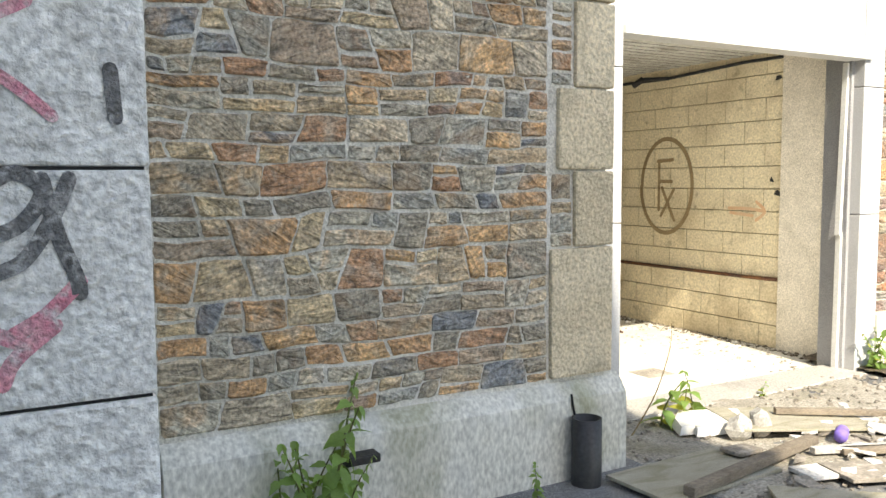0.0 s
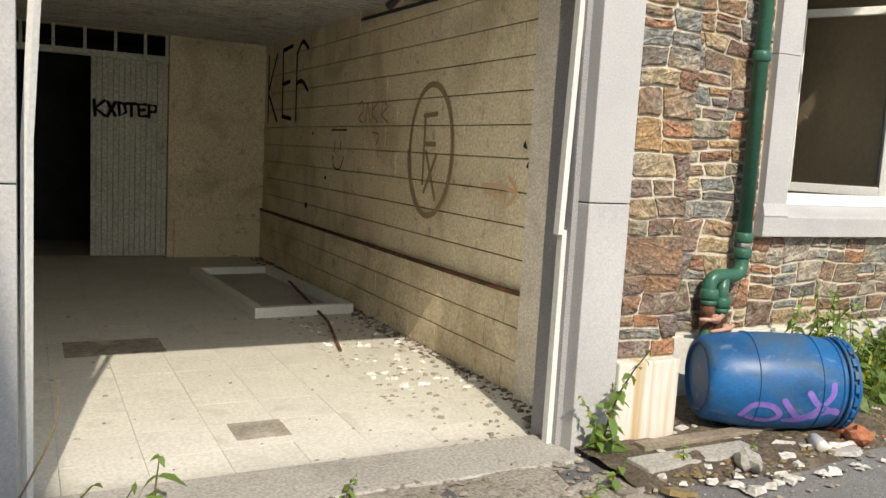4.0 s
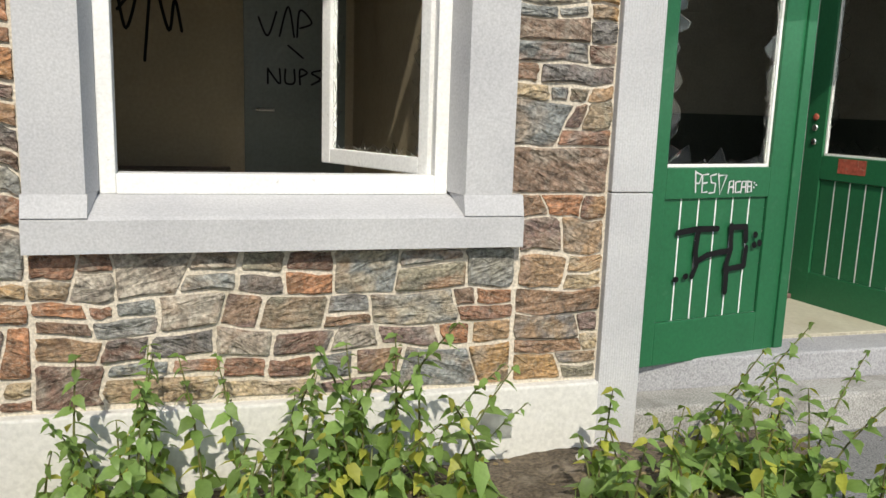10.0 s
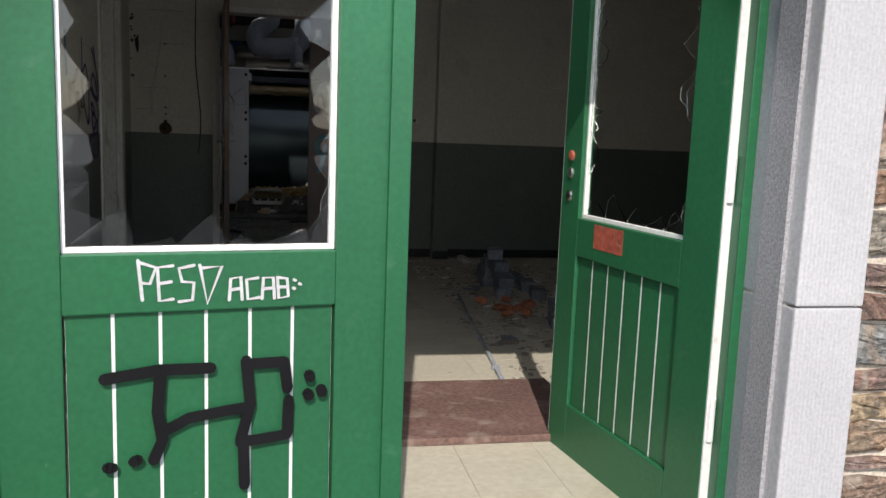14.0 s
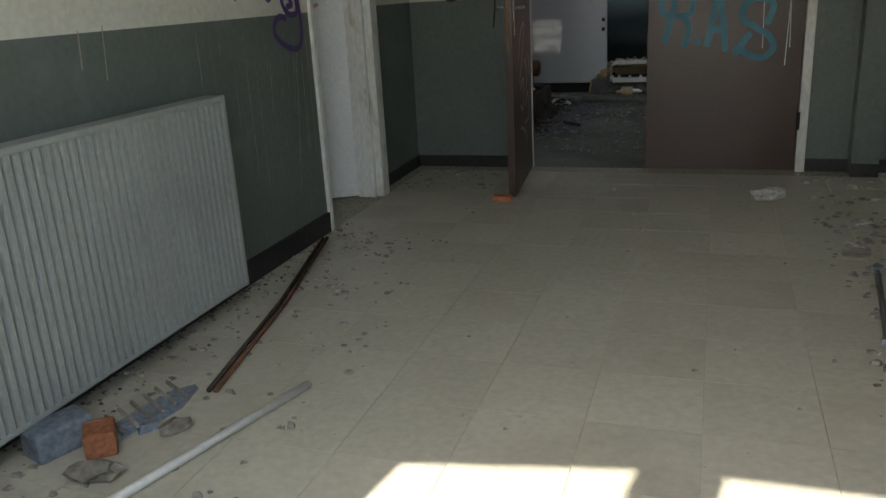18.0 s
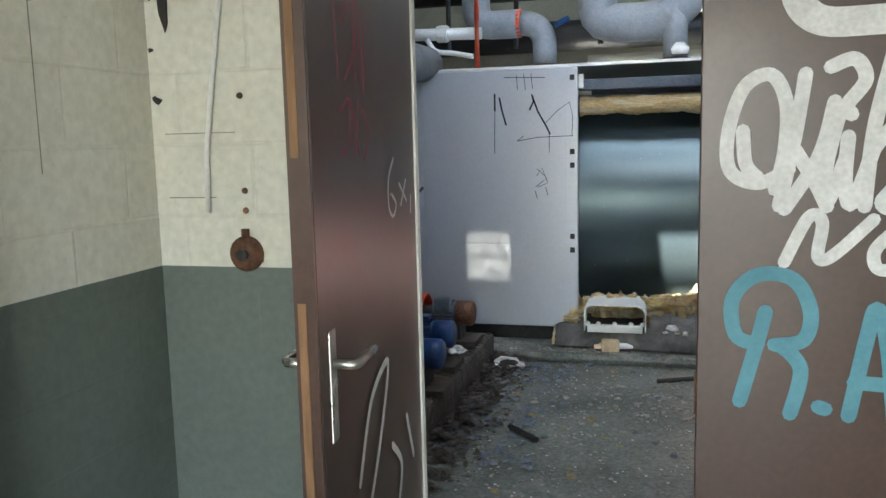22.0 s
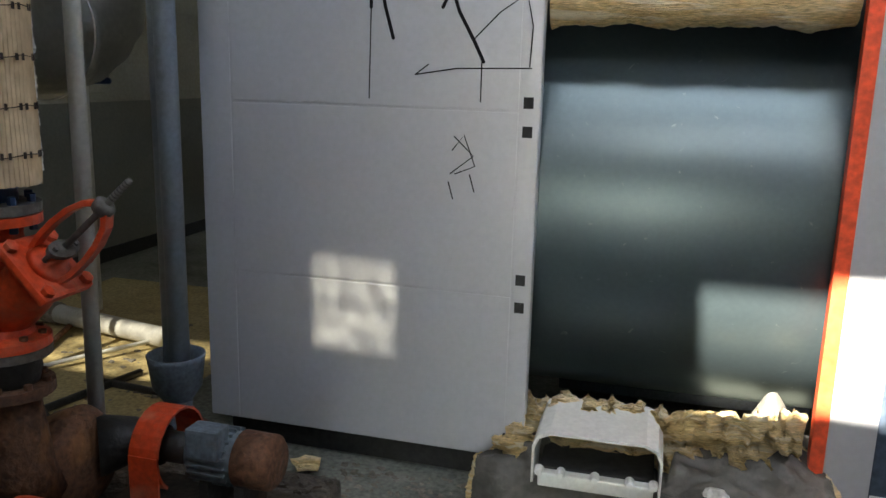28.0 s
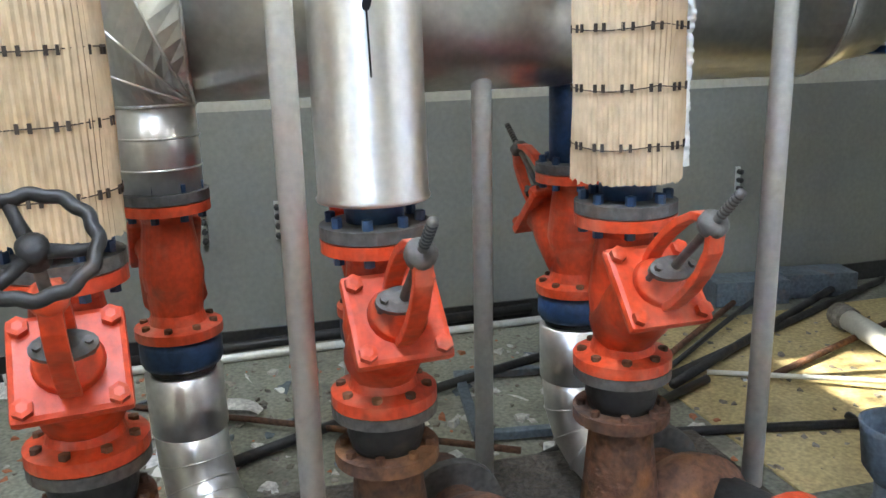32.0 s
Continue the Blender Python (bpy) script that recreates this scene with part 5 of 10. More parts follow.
def kxdtep(px):
    return [((x - 160) / 112 * 0.574, (165 - y) / 100 * 0.5) for x, y in px]
paint("graffiti", [kxdtep(s) for s in (((158, 150), (160, 180)), ((176, 150), (160, 166), (178, 180)), ((182, 152), (196, 178)), ((196, 152), (182, 180)), ((202, 152), (204, 178), (216, 170), (212, 154), (202, 152)),
      ((216, 153), (234, 152)), ((225, 153), (226, 177)), ((252, 152), (238, 153), (240, 176), (254, 175)), ((239, 164), (250, 163)), ((258, 177), (258, 152), (272, 154), (270, 166), (259, 166)))],
      0.032, "black_spray", on_front(4.02, 10.675, 1.227, 1.11), "black capital letters sprayed on the ribbed metal door", curve=False)
fr = thing("steel_grating", pose(5.30, 8.25, -0.43, 0, 0, 3), "flat steel grating frame lying on the garage floor", "grating")
for b in ((-0.42, -1.1, 0, -0.34, 1.1, 0.085), (0.34, -1.1, 0, 0.42, 1.1, 0.085), (-0.34, -1.1, 0, 0.34, -1.02, 0.085), (-0.34, 1.02, 0, 0.34, 1.1, 0.085)):
    part("bar", B(*b, bev=0.006), "galv", fr)
part("panel", B(-0.335, -1.015, 0.0, 0.335, 1.015, 0.012), "concrete", fr, "dirt inside the frame")
solo("rod", T([(5.23, 5.98, -0.42), (5.42, 6.78, -0.40), (5.66, 8.8, -0.38)], 0.012, 8), "rust", "thin rusty rod on the garage floor", "rod")
solo("floor_drain", B(4.210, 4.535, -0.437, 4.470, 4.775, -0.426, bev=0.004), "debris", "rusty square drain cover in the floor", "drain")
solo("floor_hatch", B(3.55, 6.25, -0.437, 4.15, 6.65, -0.426, bev=0.004), "debris", "dark square floor hatch", "hatch")
# hinge boards beside the right jamb
for pts in (((5.53, 3.99, 0.60), (5.565, 3.99, 1.86)), ((5.555, 4.0, -0.42), (5.56, 4.0, 0.62)), ((5.585, 4.02, -0.42), (5.585, 4.02, 1.86))):
    (x0, y0, z0), (x1, y1, z1) = pts
    bm = bmesh.new()
    v = [bm.verts.new(c) for c in ((x0 - 0.014, y0 - 0.02, z0), (x0 + 0.014, y0 - 0.02, z0), (x0 + 0.014, y0 + 0.02, z0), (x0 - 0.014, y0 + 0.02, z0),
                                   (x1 - 0.014, y1 - 0.02, z1), (x1 + 0.014, y1 - 0.02, z1), (x1 + 0.014, y1 + 0.02, z1), (x1 - 0.014, y1 + 0.02, z1))]
    for f in ((0, 1, 5, 4), (1, 2, 6, 5), (2, 3, 7, 6), (3, 0, 4, 7), (4, 5, 6, 7), (3, 2, 1, 0)):
        bm.faces.new([v[i] for i in f])
    solo("door_strip", bm, "white_paint", "loose white painted timber strip beside the garage jamb", "strip", "garage door strips")
solo("door_strip", T([(3.345, 4.0, -0.42), (3.35, 4.0, 0.9), (3.40, 4.02, 1.86)], 0.02, 4), "white_paint", "white painted timber strip beside the garage jamb", "strip", "garage door strips")
GW = 5.8835
ell = [(6.10 + 0.34 * math.cos(a), 0.955 + 0.46 * math.sin(a)) for a in (2 * math.pi * k / 28 for k in range(29))]
flip = lambda pts: [(-y, z) for y, z in pts]
paint("graffiti", [flip(ell)], 0.042, "brown_spray", on_left_of(GW, 0, 0), "brown sprayed ring on the block wall")
paint("graffiti", [flip(s) for s in (((6.22, 1.2), (6.02, 1.21)), ((6.2, 1.19), (6.2, 0.72)), ((6.19, 1.0), (6.03, 1.0)), ((6.16, 0.94), (5.99, 0.62)), ((6.0, 0.92), (6.17, 0.66)))], 0.034, "brown_spray", on_left_of(GW, 0, 0), "brown sprayed letters inside a ring", curve=False)
paint("graffiti", [flip(s) for s in (((10.5, 1.95), (10.48, 1.2)), ((10.48, 1.55), (10.15, 1.95)), ((10.48, 1.52), (10.1, 1.2)), ((9.9, 1.97), (9.88, 1.25)), ((9.9, 1.97), (9.55, 1.99)), ((9.9, 1.6), (9.62, 1.62)), ((9.88, 1.25), (9.55, 1.22)), ((9.38, 1.9), (9.36, 1.2)), ((9.38, 1.88), (9.2, 2.0), (9.0, 1.92)), ((9.38, 1.58), (9.18, 1.6), (8.98, 1.5)))], 0.045, "black_spray", on_left_of(GW, 0, 0), "tall dark sprayed capital letters", curve=True)
paint("graffiti", [flip(s) for s in (((8.1, 1.0), (8.12, 0.9)), ((7.95, 1.0), (7.95, 0.92)), ((8.15, 0.86), (8.1, 0.76), (7.95, 0.75), (7.85, 0.86)), ((8.2, 1.1), (7.8, 1.1)))], 0.014, "black_spray", on_left_of(GW, 0, 0), "small dark sprayed marks on the blocks")
paint("graffiti", [flip(s) for s in (((7.55, 1.3), (7.45, 1.34), (7.42, 1.26), (7.52, 1.2), (7.42, 1.16)), ((7.36, 1.16), (7.32, 1.32), (7.26, 1.16)), ((7.22, 1.32), (7.22, 1.16)), ((7.1, 1.32), (7.22, 1.24), (7.08, 1.16)), ((7.02, 1.16), (7.0, 1.32), (6.9, 1.28), (7.0, 1.22), (6.88, 1.16)), ((7.2, 1.08), (7.05, 1.06), (7.1, 0.98)))], 0.014, "brown_spray", on_left_of(GW, 0, 0), "thin brown tag on the blocks")
paint("graffiti", [flip(s) for s in (((5.32, 0.76), (5.12, 0.76), (4.93, 0.74)), ((5.02, 0.82), (4.93, 0.74), (5.02, 0.66)), ((5.3, 0.72), (5.06, 0.7)))], 0.028, "orange_spray", on_left_of(GW, 0, 0), "faint orange sprayed arrow")
bm = T([(5.86, 4.15, 0.18), (5.86, 5.0, 0.16), (5.86, 10.6, 0.15)], 0.016, 8)
solo("wall_pipe", bm, "rust", "thin rusty pipe along the block wall", "pipe", smooth=True)
bm = T([(5.6, 6.15, 1.98), (5.88, 6.1, 2.0)], 0.018, 8)
tube(bm, [(5.6, 6.15, 1.98), (5.58, 6.25, 1.93)], 0.03, 8)
solo("wall_bracket", bm, "iron_black", "dark iron bracket under the garage ceiling", "bracket")

# nothing is cut: the shade inside each hole is a flat near-black piece
for k, (y, z) in enumerate(((8.762, 1.069), (4.859, 1.011), (4.809, 0.888), (5.274, 0.091), (4.955, 0.099), (8.909, 0.34), (8.34, 0.65), (4.828, 1.867))):
    solo("wall_hole", shard(random.Random(60 + k), 0.03 + 0.012 * (k % 3), 0.004, 8), "dark", "flat near-black piece standing in for a small hole in the block wall", "hole", "wall holes", m=pose(5.8855, y, z, 90, 0, -90))
# dark gap between wall and ceiling, put in as a black tube
solo("cable", T([(5.87, 4.2, 2.03), (5.87, 5.2, 2.035), (5.865, 6.1, 1.995), (5.868, 7.5, 2.02)], 0.014, 6), "dark", "black tube standing in for the dark gap above the block wall", "cable")

# ---- hall ----
solo("floor_board", B(9.58, 5.44, 0.001, 11.32, 6.13, 0.03, bev=0.004, m=pose(0, 0, 0, 0, 0, 0)), "board_red", "worn reddish board lying inside the entrance", "board")
bm = B(9.75, 5.425, 0.002, 9.95, 5.439, 0.022, bev=0.002)
solo("strip", bm, "galv", "flat steel strip on the edge of the board", "strip")


def radiator():
    r = thing("radiator", pose(0, 0, 0), "grey-white ribbed panel radiator hung low on the hall wall", "radiator")
    y0, y1, z0, z1 = 5.85, 7.45, 0.083, 0.805
    n = 48
    bm = bmesh.new()
    pts = []
    for k in range(n):
        y, p = y0 + 0.02 + (y1 - y0 - 0.04) * k / n, (y1 - y0 - 0.04) / n
        pts += [(9.066, y), (9.066, y + p * 0.52), (9.04, y + p * 0.66), (9.04, y + p * 0.86)]
    lo = [bm.verts.new((x, y, z0 + 0.018)) for x, y in pts]
    hi = [bm.verts.new((x, y, z1 - 0.02)) for x, y in pts]
    for k in range(len(pts) - 1):
        bm.faces.new((lo[k], lo[k + 1], hi[k + 1], hi[k]))
    part("front_panel", bm, "radiator", r)
    part("body", B(8.985, y0 + 0.02, z0 + 0.01, 9.036, y1 - 0.02, z1 - 0.01, bev=0.01), "radiator", r)
    part("top_grille", B(8.98, y0, z1 - 0.022, 9.062, y1, z1, bev=0.006), "radiator", r)
    part("bottom_edge", B(8.99, y0, z0, 9.064, y1, z0 + 0.02, bev=0.006), "radiator", r)
    part("side_cover", B(8.98, y1 - 0.02, z0, 9.066, y1, z1, bev=0.004), "radiator", r)
    part("side_cover", B(8.98, y0, z0, 9.068, y0 + 0.03, z1, bev=0.006), "radiator", r)
    for y in (6.4, 7.3):
        part("bracket", B(8.931, y, 0.2, 8.985, y + 0.03, 0.7), "galv", r)


radiator()

# white door of the closet and its frame
fr = thing("door_frame_closet", pose(0, 0, 0), "cream painted timber door frame with chipped edges", "door frame", "", "structure")
part("post", B(8.795, 9.1, 0, 8.9, 9.199, 2.1, bev=0.005), "frame_cream", fr)
part("moulding", B(8.9, 9.125, 0, 8.945, 9.215, 2.1, bev=0.006), "frame_cream", fr)
part("head", B(8.795, 8.43, 2.1, 8.94, 9.199, 2.2, bev=0.005), "frame_cream", fr)
part("post", B(8.80, 8.426, 0, 8.945, 8.46, 2.1, bev=0.005), "frame_cream", fr)
wd = thing("door_3", pose(8.79, 9.11, 0.01, 0, 0, 211), "white painted door with tags, standing half open", "door", "", "structure")
part("leaf", B(0, -0.02, 0, 0.72, 0.02, 2.06, bev=0.004), "door_white", wd)
wm = pose(0, 0.0235, 0, 90, 0, 180)
paint("tag", [((-0.34, 1.83), (-0.29, 1.8), (-0.26, 1.77), (-0.3, 1.755), (-0.36, 1.765)), ((-0.25, 1.76), (-0.29, 1.58), (-0.31, 1.7)), ((-0.31, 1.72), (-0.22, 1.66), (-0.34, 1.62)), ((-0.24, 1.62), (-0.15, 1.59)), ((-0.19, 1.61), (-0.21, 1.52)), ((-0.3, 1.57), (-0.2, 1.51), (-0.12, 1.46)), ((-0.25, 1.575), (-0.247, 1.572)), ((-0.17, 1.535), (-0.167, 1.532)), ((-0.31, 1.53), (-0.307, 1.528)), ((-0.15, 1.48), (-0.22, 1.48), (-0.2, 1.42), (-0.19, 1.36), (-0.23, 1.34), (-0.25, 1.36)), ((-0.36, 1.32), (-0.28, 1.33), (-0.3, 1.28), (-0.37, 1.27))], 0.011, "black_spray", wm, "black marker tag", curve=True, parent=wd)
paint("tag", [((-0.37, 1.25), (-0.27, 1.27), (-0.13, 1.22)), ((-0.36, 1.13), (-0.31, 1.22), (-0.28, 1.14), (-0.24, 1.2), (-0.2, 1.14), (-0.17, 1.18)), ((-0.18, 1.2), (-0.1, 1.12)), ((-0.2, 1.14), (-0.08, 1.16)), ((-0.14, 1.2), (-0.15, 1.11)), ((-0.36, 1.06), (-0.28, 1.02), (-0.14, 1.07))], 0.02, "orange_spray", wm, "faded orange sprayed tag", parent=wd)

# brown double door
fr = thing("door_frame_hall", pose(0, 0, 0), "pale flaking timber frame of the double door", "door frame", "", "structure")
part("post", B(11.195, HY1 - 0.03, 0, 11.247, HY1 + 0.2, 2.14, bev=0.005), "frame_cream", fr)
part("post", B(9.53, HY1 - 0.012, 0, 9.575, HY1 + 0.2, 2.14, bev=0.005), "frame_cream", fr)
part("head", B(9.575, HY1 - 0.012, 2.09, 11.195, HY1 + 0.2, 2.14, bev=0.005), "frame_cream", fr)
d = thing("door_4", pose(0, 0, 0), "dark brown flush door leaf, closed, covered in white and blue spray", "door", "brown double door", "structure")
part("leaf", B(10.345, HY1 - 0.04, 0.012, 11.19, HY1, 2.085, bev=0.003), "door_brown", d)
part("edge_scar", B(10.341, HY1 - 0.03, 0.72, 10.3449, HY1 - 0.005, 0.82), "wood_raw", d, "torn wood at the edge")
for z in (0.25, 1.05, 1.85):
    part("hinge", T([(11.193, HY1 - 0.045, z), (11.193, HY1 - 0.045, z + 0.1)], 0.009, 8), "iron_black", d)


def dpx(pts):
    """Points given as millimetre-like units over the leaf, x to the right and y down from its top edge."""
    return [(10.2388 + 0.001423 * x + 0.000036 * y, 2.0564 - 0.001492 * y) for x, y in pts]


dm = on_front(0, HY1 - 0.0435, 0)
paint("graffiti", [dpx(((432, 128), (380, 110), (310, 118), (250, 150), (212, 205), (208, 250), (240, 282), (310, 286), (450, 280)))], 0.064, "white_spray", dm, "broad white sprayed letter", parent=d)
paint("graffiti", [dpx(s) for s in (((128, 440), (132, 490), (150, 512)), ((196, 500), (150, 520), (108, 500), (106, 440), (130, 375), (170, 358), (192, 400), (190, 470), (176, 530)), ((220, 358), (205, 450), (182, 555)), ((190, 560), (240, 480), (262, 400)), ((205, 470), (235, 520), (252, 556)))], 0.031, "white_spray", dm, "first part of a tangled white sprayed tag", parent=d)
paint("graffiti", [dpx(s) for s in (((268, 420), (250, 500), (252, 550), (280, 480)), ((282, 452), (278, 520), (288, 552), (318, 470)), ((256, 350), (290, 340), (305, 370), (280, 405), (286, 420)), ((345, 325), (318, 440), (306, 556)), ((318, 470), (345, 440), (372, 452), (350, 520), (330, 550), (352, 556), (385, 500)), ((404, 386), (410, 430), (386, 510), (402, 560), (440, 560)))], 0.031, "white_spray", dm, "middle of a tangled white sprayed tag", parent=d)
paint("graffiti", [dpx(s) for s in (((440, 560), (490, 490), (505, 400), (492, 350), (455, 352), (420, 400), (400, 460), (415, 520)), ((415, 450), (470, 500), (560, 530), (606, 570), (612, 620), (600, 640), (572, 622)), ((592, 430), (560, 520), (545, 610), (536, 715)), ((430, 520), (480, 545), (540, 520)))], 0.032, "white_spray", dm, "end of a tangled white sprayed tag", parent=d)
paint("graffiti", [dpx(s) for s in (((190, 642), (226, 572), (246, 580), (240, 632), (262, 630), (320, 575)), ((352, 590), (322, 622), (328, 650), (366, 648)), ((372, 622), (440, 604), (500, 574)), ((438, 604), (420, 660), (396, 682), (378, 668)))], 0.028, "white_spray", dm, "small white sprayed letters", parent=d)
paint("graffiti", [dpx(s) for s in (((162, 720), (152, 760), (122, 866)), ((150, 772), (116, 758), (112, 700), (150, 662), (204, 668), (230, 716), (220, 762), (176, 772)), ((186, 772), (216, 810), (200, 882)), ((243, 868), (253, 871)), ((288, 880), (312, 760), (326, 710), (342, 760), (356, 900)), ((296, 826), (348, 828)))], 0.034, "teal_spray", dm, "blue sprayed letters", parent=d)
paint("graffiti", [dpx(((514, 806), (530, 750), (512, 726), (462, 718), (422, 748), (424, 796), (470, 824), (522, 860), (534, 905), (496, 936), (450, 926), (404, 900), (398, 916), (420, 880), (445, 850)))], 0.036, "teal_spray", dm, "last blue sprayed letter", parent=d)
paint("drip", [dpx(s) for s in (((410, 150), (408, 195)), ((498, 600), (496, 900)), ((600, 600), (580, 965)), ((592, 620), (596, 900)))], 0.005, "white_spray", dm, "thin white runs of paint", curve=False, parent=d)
part("closer_plate", B(10.86, HY1 - 0.062, 1.945, 11.1, HY1 - 0.0405, 2.0, bev=0.004), "plastic_white", d, "white cover of a removed door closer")
part("bolt_keeper", B(10.39, HY1 - 0.05, 1.915, 10.435, HY1 - 0.0405, 1.985, bev=0.004), "frame_cream", d)
da = math.degrees(math.atan2(9.135 - 9.95, 9.70 - 9.625))
d = thing("door_5", pose(9.625, 9.95, 0.012, 0, 0, da), "dark brown flush door leaf, open into the hall, with torn edge", "door", "brown double door", "structure")
part("leaf", B(0, -0.02, 0, 0.79, 0.02, 2.075, bev=0.003), "door_brown", d)
part("edge_strip", B(0.7902, -0.019, 0, 0.797, 0.019, 2.075), "door_brown", d)
for z0, z1 in ((0.78, 1.12), (1.36, 2.05)):
    part("edge_scar", B(0.7975, -0.012, z0, 0.8, 0.003, z1, bev=0.001), "wood_raw", d, "bare torn wood along the edge")
part("hinge_edge", B(-0.012, 0.0205, 0.0, 0.02, 0.026, 2.075), "frame_cream", d)
for s in (-1, 1):
    part("handle_plate", B(0.715, s * 0.0225 - 0.002, 0.86, 0.75, s * 0.0225 + 0.002, 1.06, bev=0.002), "chrome", d)
    part("handle", T([(0.732, s * 0.022, 1.0), (0.732, s * 0.062, 1.0), (0.725, s * 0.066, 1.0), (0.62, s * 0.066, 1.0)], 0.009, 8), "chrome", d, smooth=True)
# its painted face looks to +x
lm = pose(0, 0.0235, 0, 90, 0, 180)
paint("tag", [((-0.25, 1.345), (-0.3, 1.3), (-0.305, 1.24), (-0.27, 1.215), (-0.24, 1.24), (-0.28, 1.265)), ((-0.2, 1.285), (-0.13, 1.24)), ((-0.135, 1.29), (-0.19, 1.235)), ((-0.085, 1.25), (-0.09, 1.21))], 0.009, "white_spray", lm, "white marker scrawl", parent=d)
paint("tag", [((-0.66, 1.72), (-0.64, 1.5)), ((-0.66, 1.7), (-0.6, 1.68), (-0.62, 1.6)), ((-0.6, 1.6), (-0.56, 1.64), (-0.54, 1.56), (-0.6, 1.5)), ((-0.53, 1.5), (-0.52, 1.66), (-0.48, 1.48), (-0.47, 1.64)), ((-0.64, 1.44), (-0.58, 1.46), (-0.6, 1.38), (-0.64, 1.36)), ((-0.57, 1.46), (-0.53, 1.36)), ((-0.52, 1.46), (-0.56, 1.36)), ((-0.5, 1.45), (-0.46, 1.4), (-0.5, 1.35))], 0.008, "red_spray", lm, "thin red tag", parent=d)
paint("tag", [((-0.60, 0.72), (-0.5, 0.86), (-0.36, 0.9), (-0.44, 0.76), (-0.58, 0.6)), ((-0.34, 0.7), (-0.26, 0.62), (-0.32, 0.52)), ((-0.55, 0.56), (-0.42, 0.6), (-0.46, 0.44), (-0.56, 0.46)), ((-0.36, 0.44), (-0.24, 0.5), (-0.22, 0.36), (-0.38, 0.34)), ((-0.56, 0.34), (-0.4, 0.3), (-0.3, 0.22)), ((-0.2, 0.72), (-0.14, 0.6))], 0.018, "white_spray", lm, "white sprayed tag low on the leaf", parent=d)
solo("brick", B(9.60, 9.08, 0, 9.70, 9.14, 0.03, bev=0.004), "brick_red", "small piece of red brick wedged under the door", "brick")

# fittings on the back wall
bell = thing("wall_socket", on_front(9.14, HY1 - 0.001, 1.094), "rusty round electric fitting with a stub of conduit", "fitting")
part("plate", L([(0.05, 0), (0.05, 0.012), (0.035, 0.022), (0.012, 0.024)], 20), "rust", bell, smooth=True)
part("boss", L([(0.016, 0.02), (0.016, 0.04), (0.006, 0.042)], 12), "iron_black", bell)
part("conduit", T([(0, 0.045, 0.008), (0, 0.07, 0.008)], 0.012, 8), "rust", bell)
part("chip", lump(bmesh.new(), (0.03, -0.01, 0.006), 0.024, 3, (1, 1, 0.4), 2, 0.6), "rust", bell)
solo("conduit", T([(9.149, HY1 - 0.01, 2.12), (9.103, HY1 - 0.012, 1.797), (9.056, HY1 - 0.01, 1.522), (9.036, HY1 - 0.014, 1.37), (9.029, HY1 - 0.01, 1.21)], 0.0075, 8), "plastic_white", "thin white conduit hanging slantwise on the wall", "conduit", smooth=True)
for z in (1.797, 1.53, 1.27, 1.215):
    solo("wall_plug", L([(0.009, 0), (0.008, 0.006), (0.003, 0.007)], 10, on_front(9.142, HY1 - 0.001, z)), "rust", "small rusty screw plug in the wall", "screw", "wall plugs")
for z, x0, x1 in ((1.43, 8.9, 9.12), (1.25, 8.9, 9.05), (2.07, 9.0, 9.3), (1.8, 9.1, 9.3)):
    solo("wall_crack", B(x0, HY1 - 0.0016, z, x1, HY1 - 0.0008, z + 0.003), "debris", "hairline crack in the painted joints", "crack", "hairline cracks")
solo("wall_crack", B(8.8602, 9.531, 1.34, 8.861, 9.534, 1.74), "debris", "thin dirty run below a hole", "crack", "hairline cracks")
for k, (y, z, r) in enumerate(((9.545, 1.747, 0.02), (9.553, 1.755, 0.014), (9.56, 1.765, 0.009), (9.536, 1.742, 0.012))):
    solo("wall_hole", shard(random.Random(80 + k), r, 0.003, 8), "iron_black", "sooty hole broken into the wall", "hole", "sooty holes", m=pose(8.8605, y, z, 90, 0, 90))
solo("cable", T(smooth_line([(9.40, HY1 - 0.012, 2.3), (9.39, HY1 - 0.012, 1.7), (9.43, HY1 - 0.012, 1.2), (9.41, HY1 - 0.012, 0.88)]), 0.005, 6), "iron_black", "loose black cable hanging on the wall", "cable")
solo("stain", shard(random.Random(4), 0.05, 0.003, 9), "iron_black", "dark mould patch in the corner", "stain", m=pose(8.92, HY1 - 0.002, 1.78, 90, 0, 0) @ Matrix.Diagonal((0.5, 2.4, 1, 1)))
sw = thing("wall_switch", on_front(11.285, HY1 - 0.001, 1.245), "small off-white surface switch with a cable stub", "switch")
part("box", B(-0.032, -0.032, 0, 0.032, 0.032, 0.03, bev=0.006), "plastic_white", sw)
part("rocker", B(-0.012, -0.014, 0.03, 0.01, 0.014, 0.034, bev=0.002), "iron_black", sw)
part("cable_stub", T([(0, 0.032, 0.012), (0, 0.05, 0.012)], 0.007, 8), "plastic_white", sw)
solo("wall_plate", B(11.30, HY1 - 0.006, 0.72, 11.44, HY1 - 0.001, 0.95, bev=0.002), "grey_dado", "square painted-over cover plate", "plate")

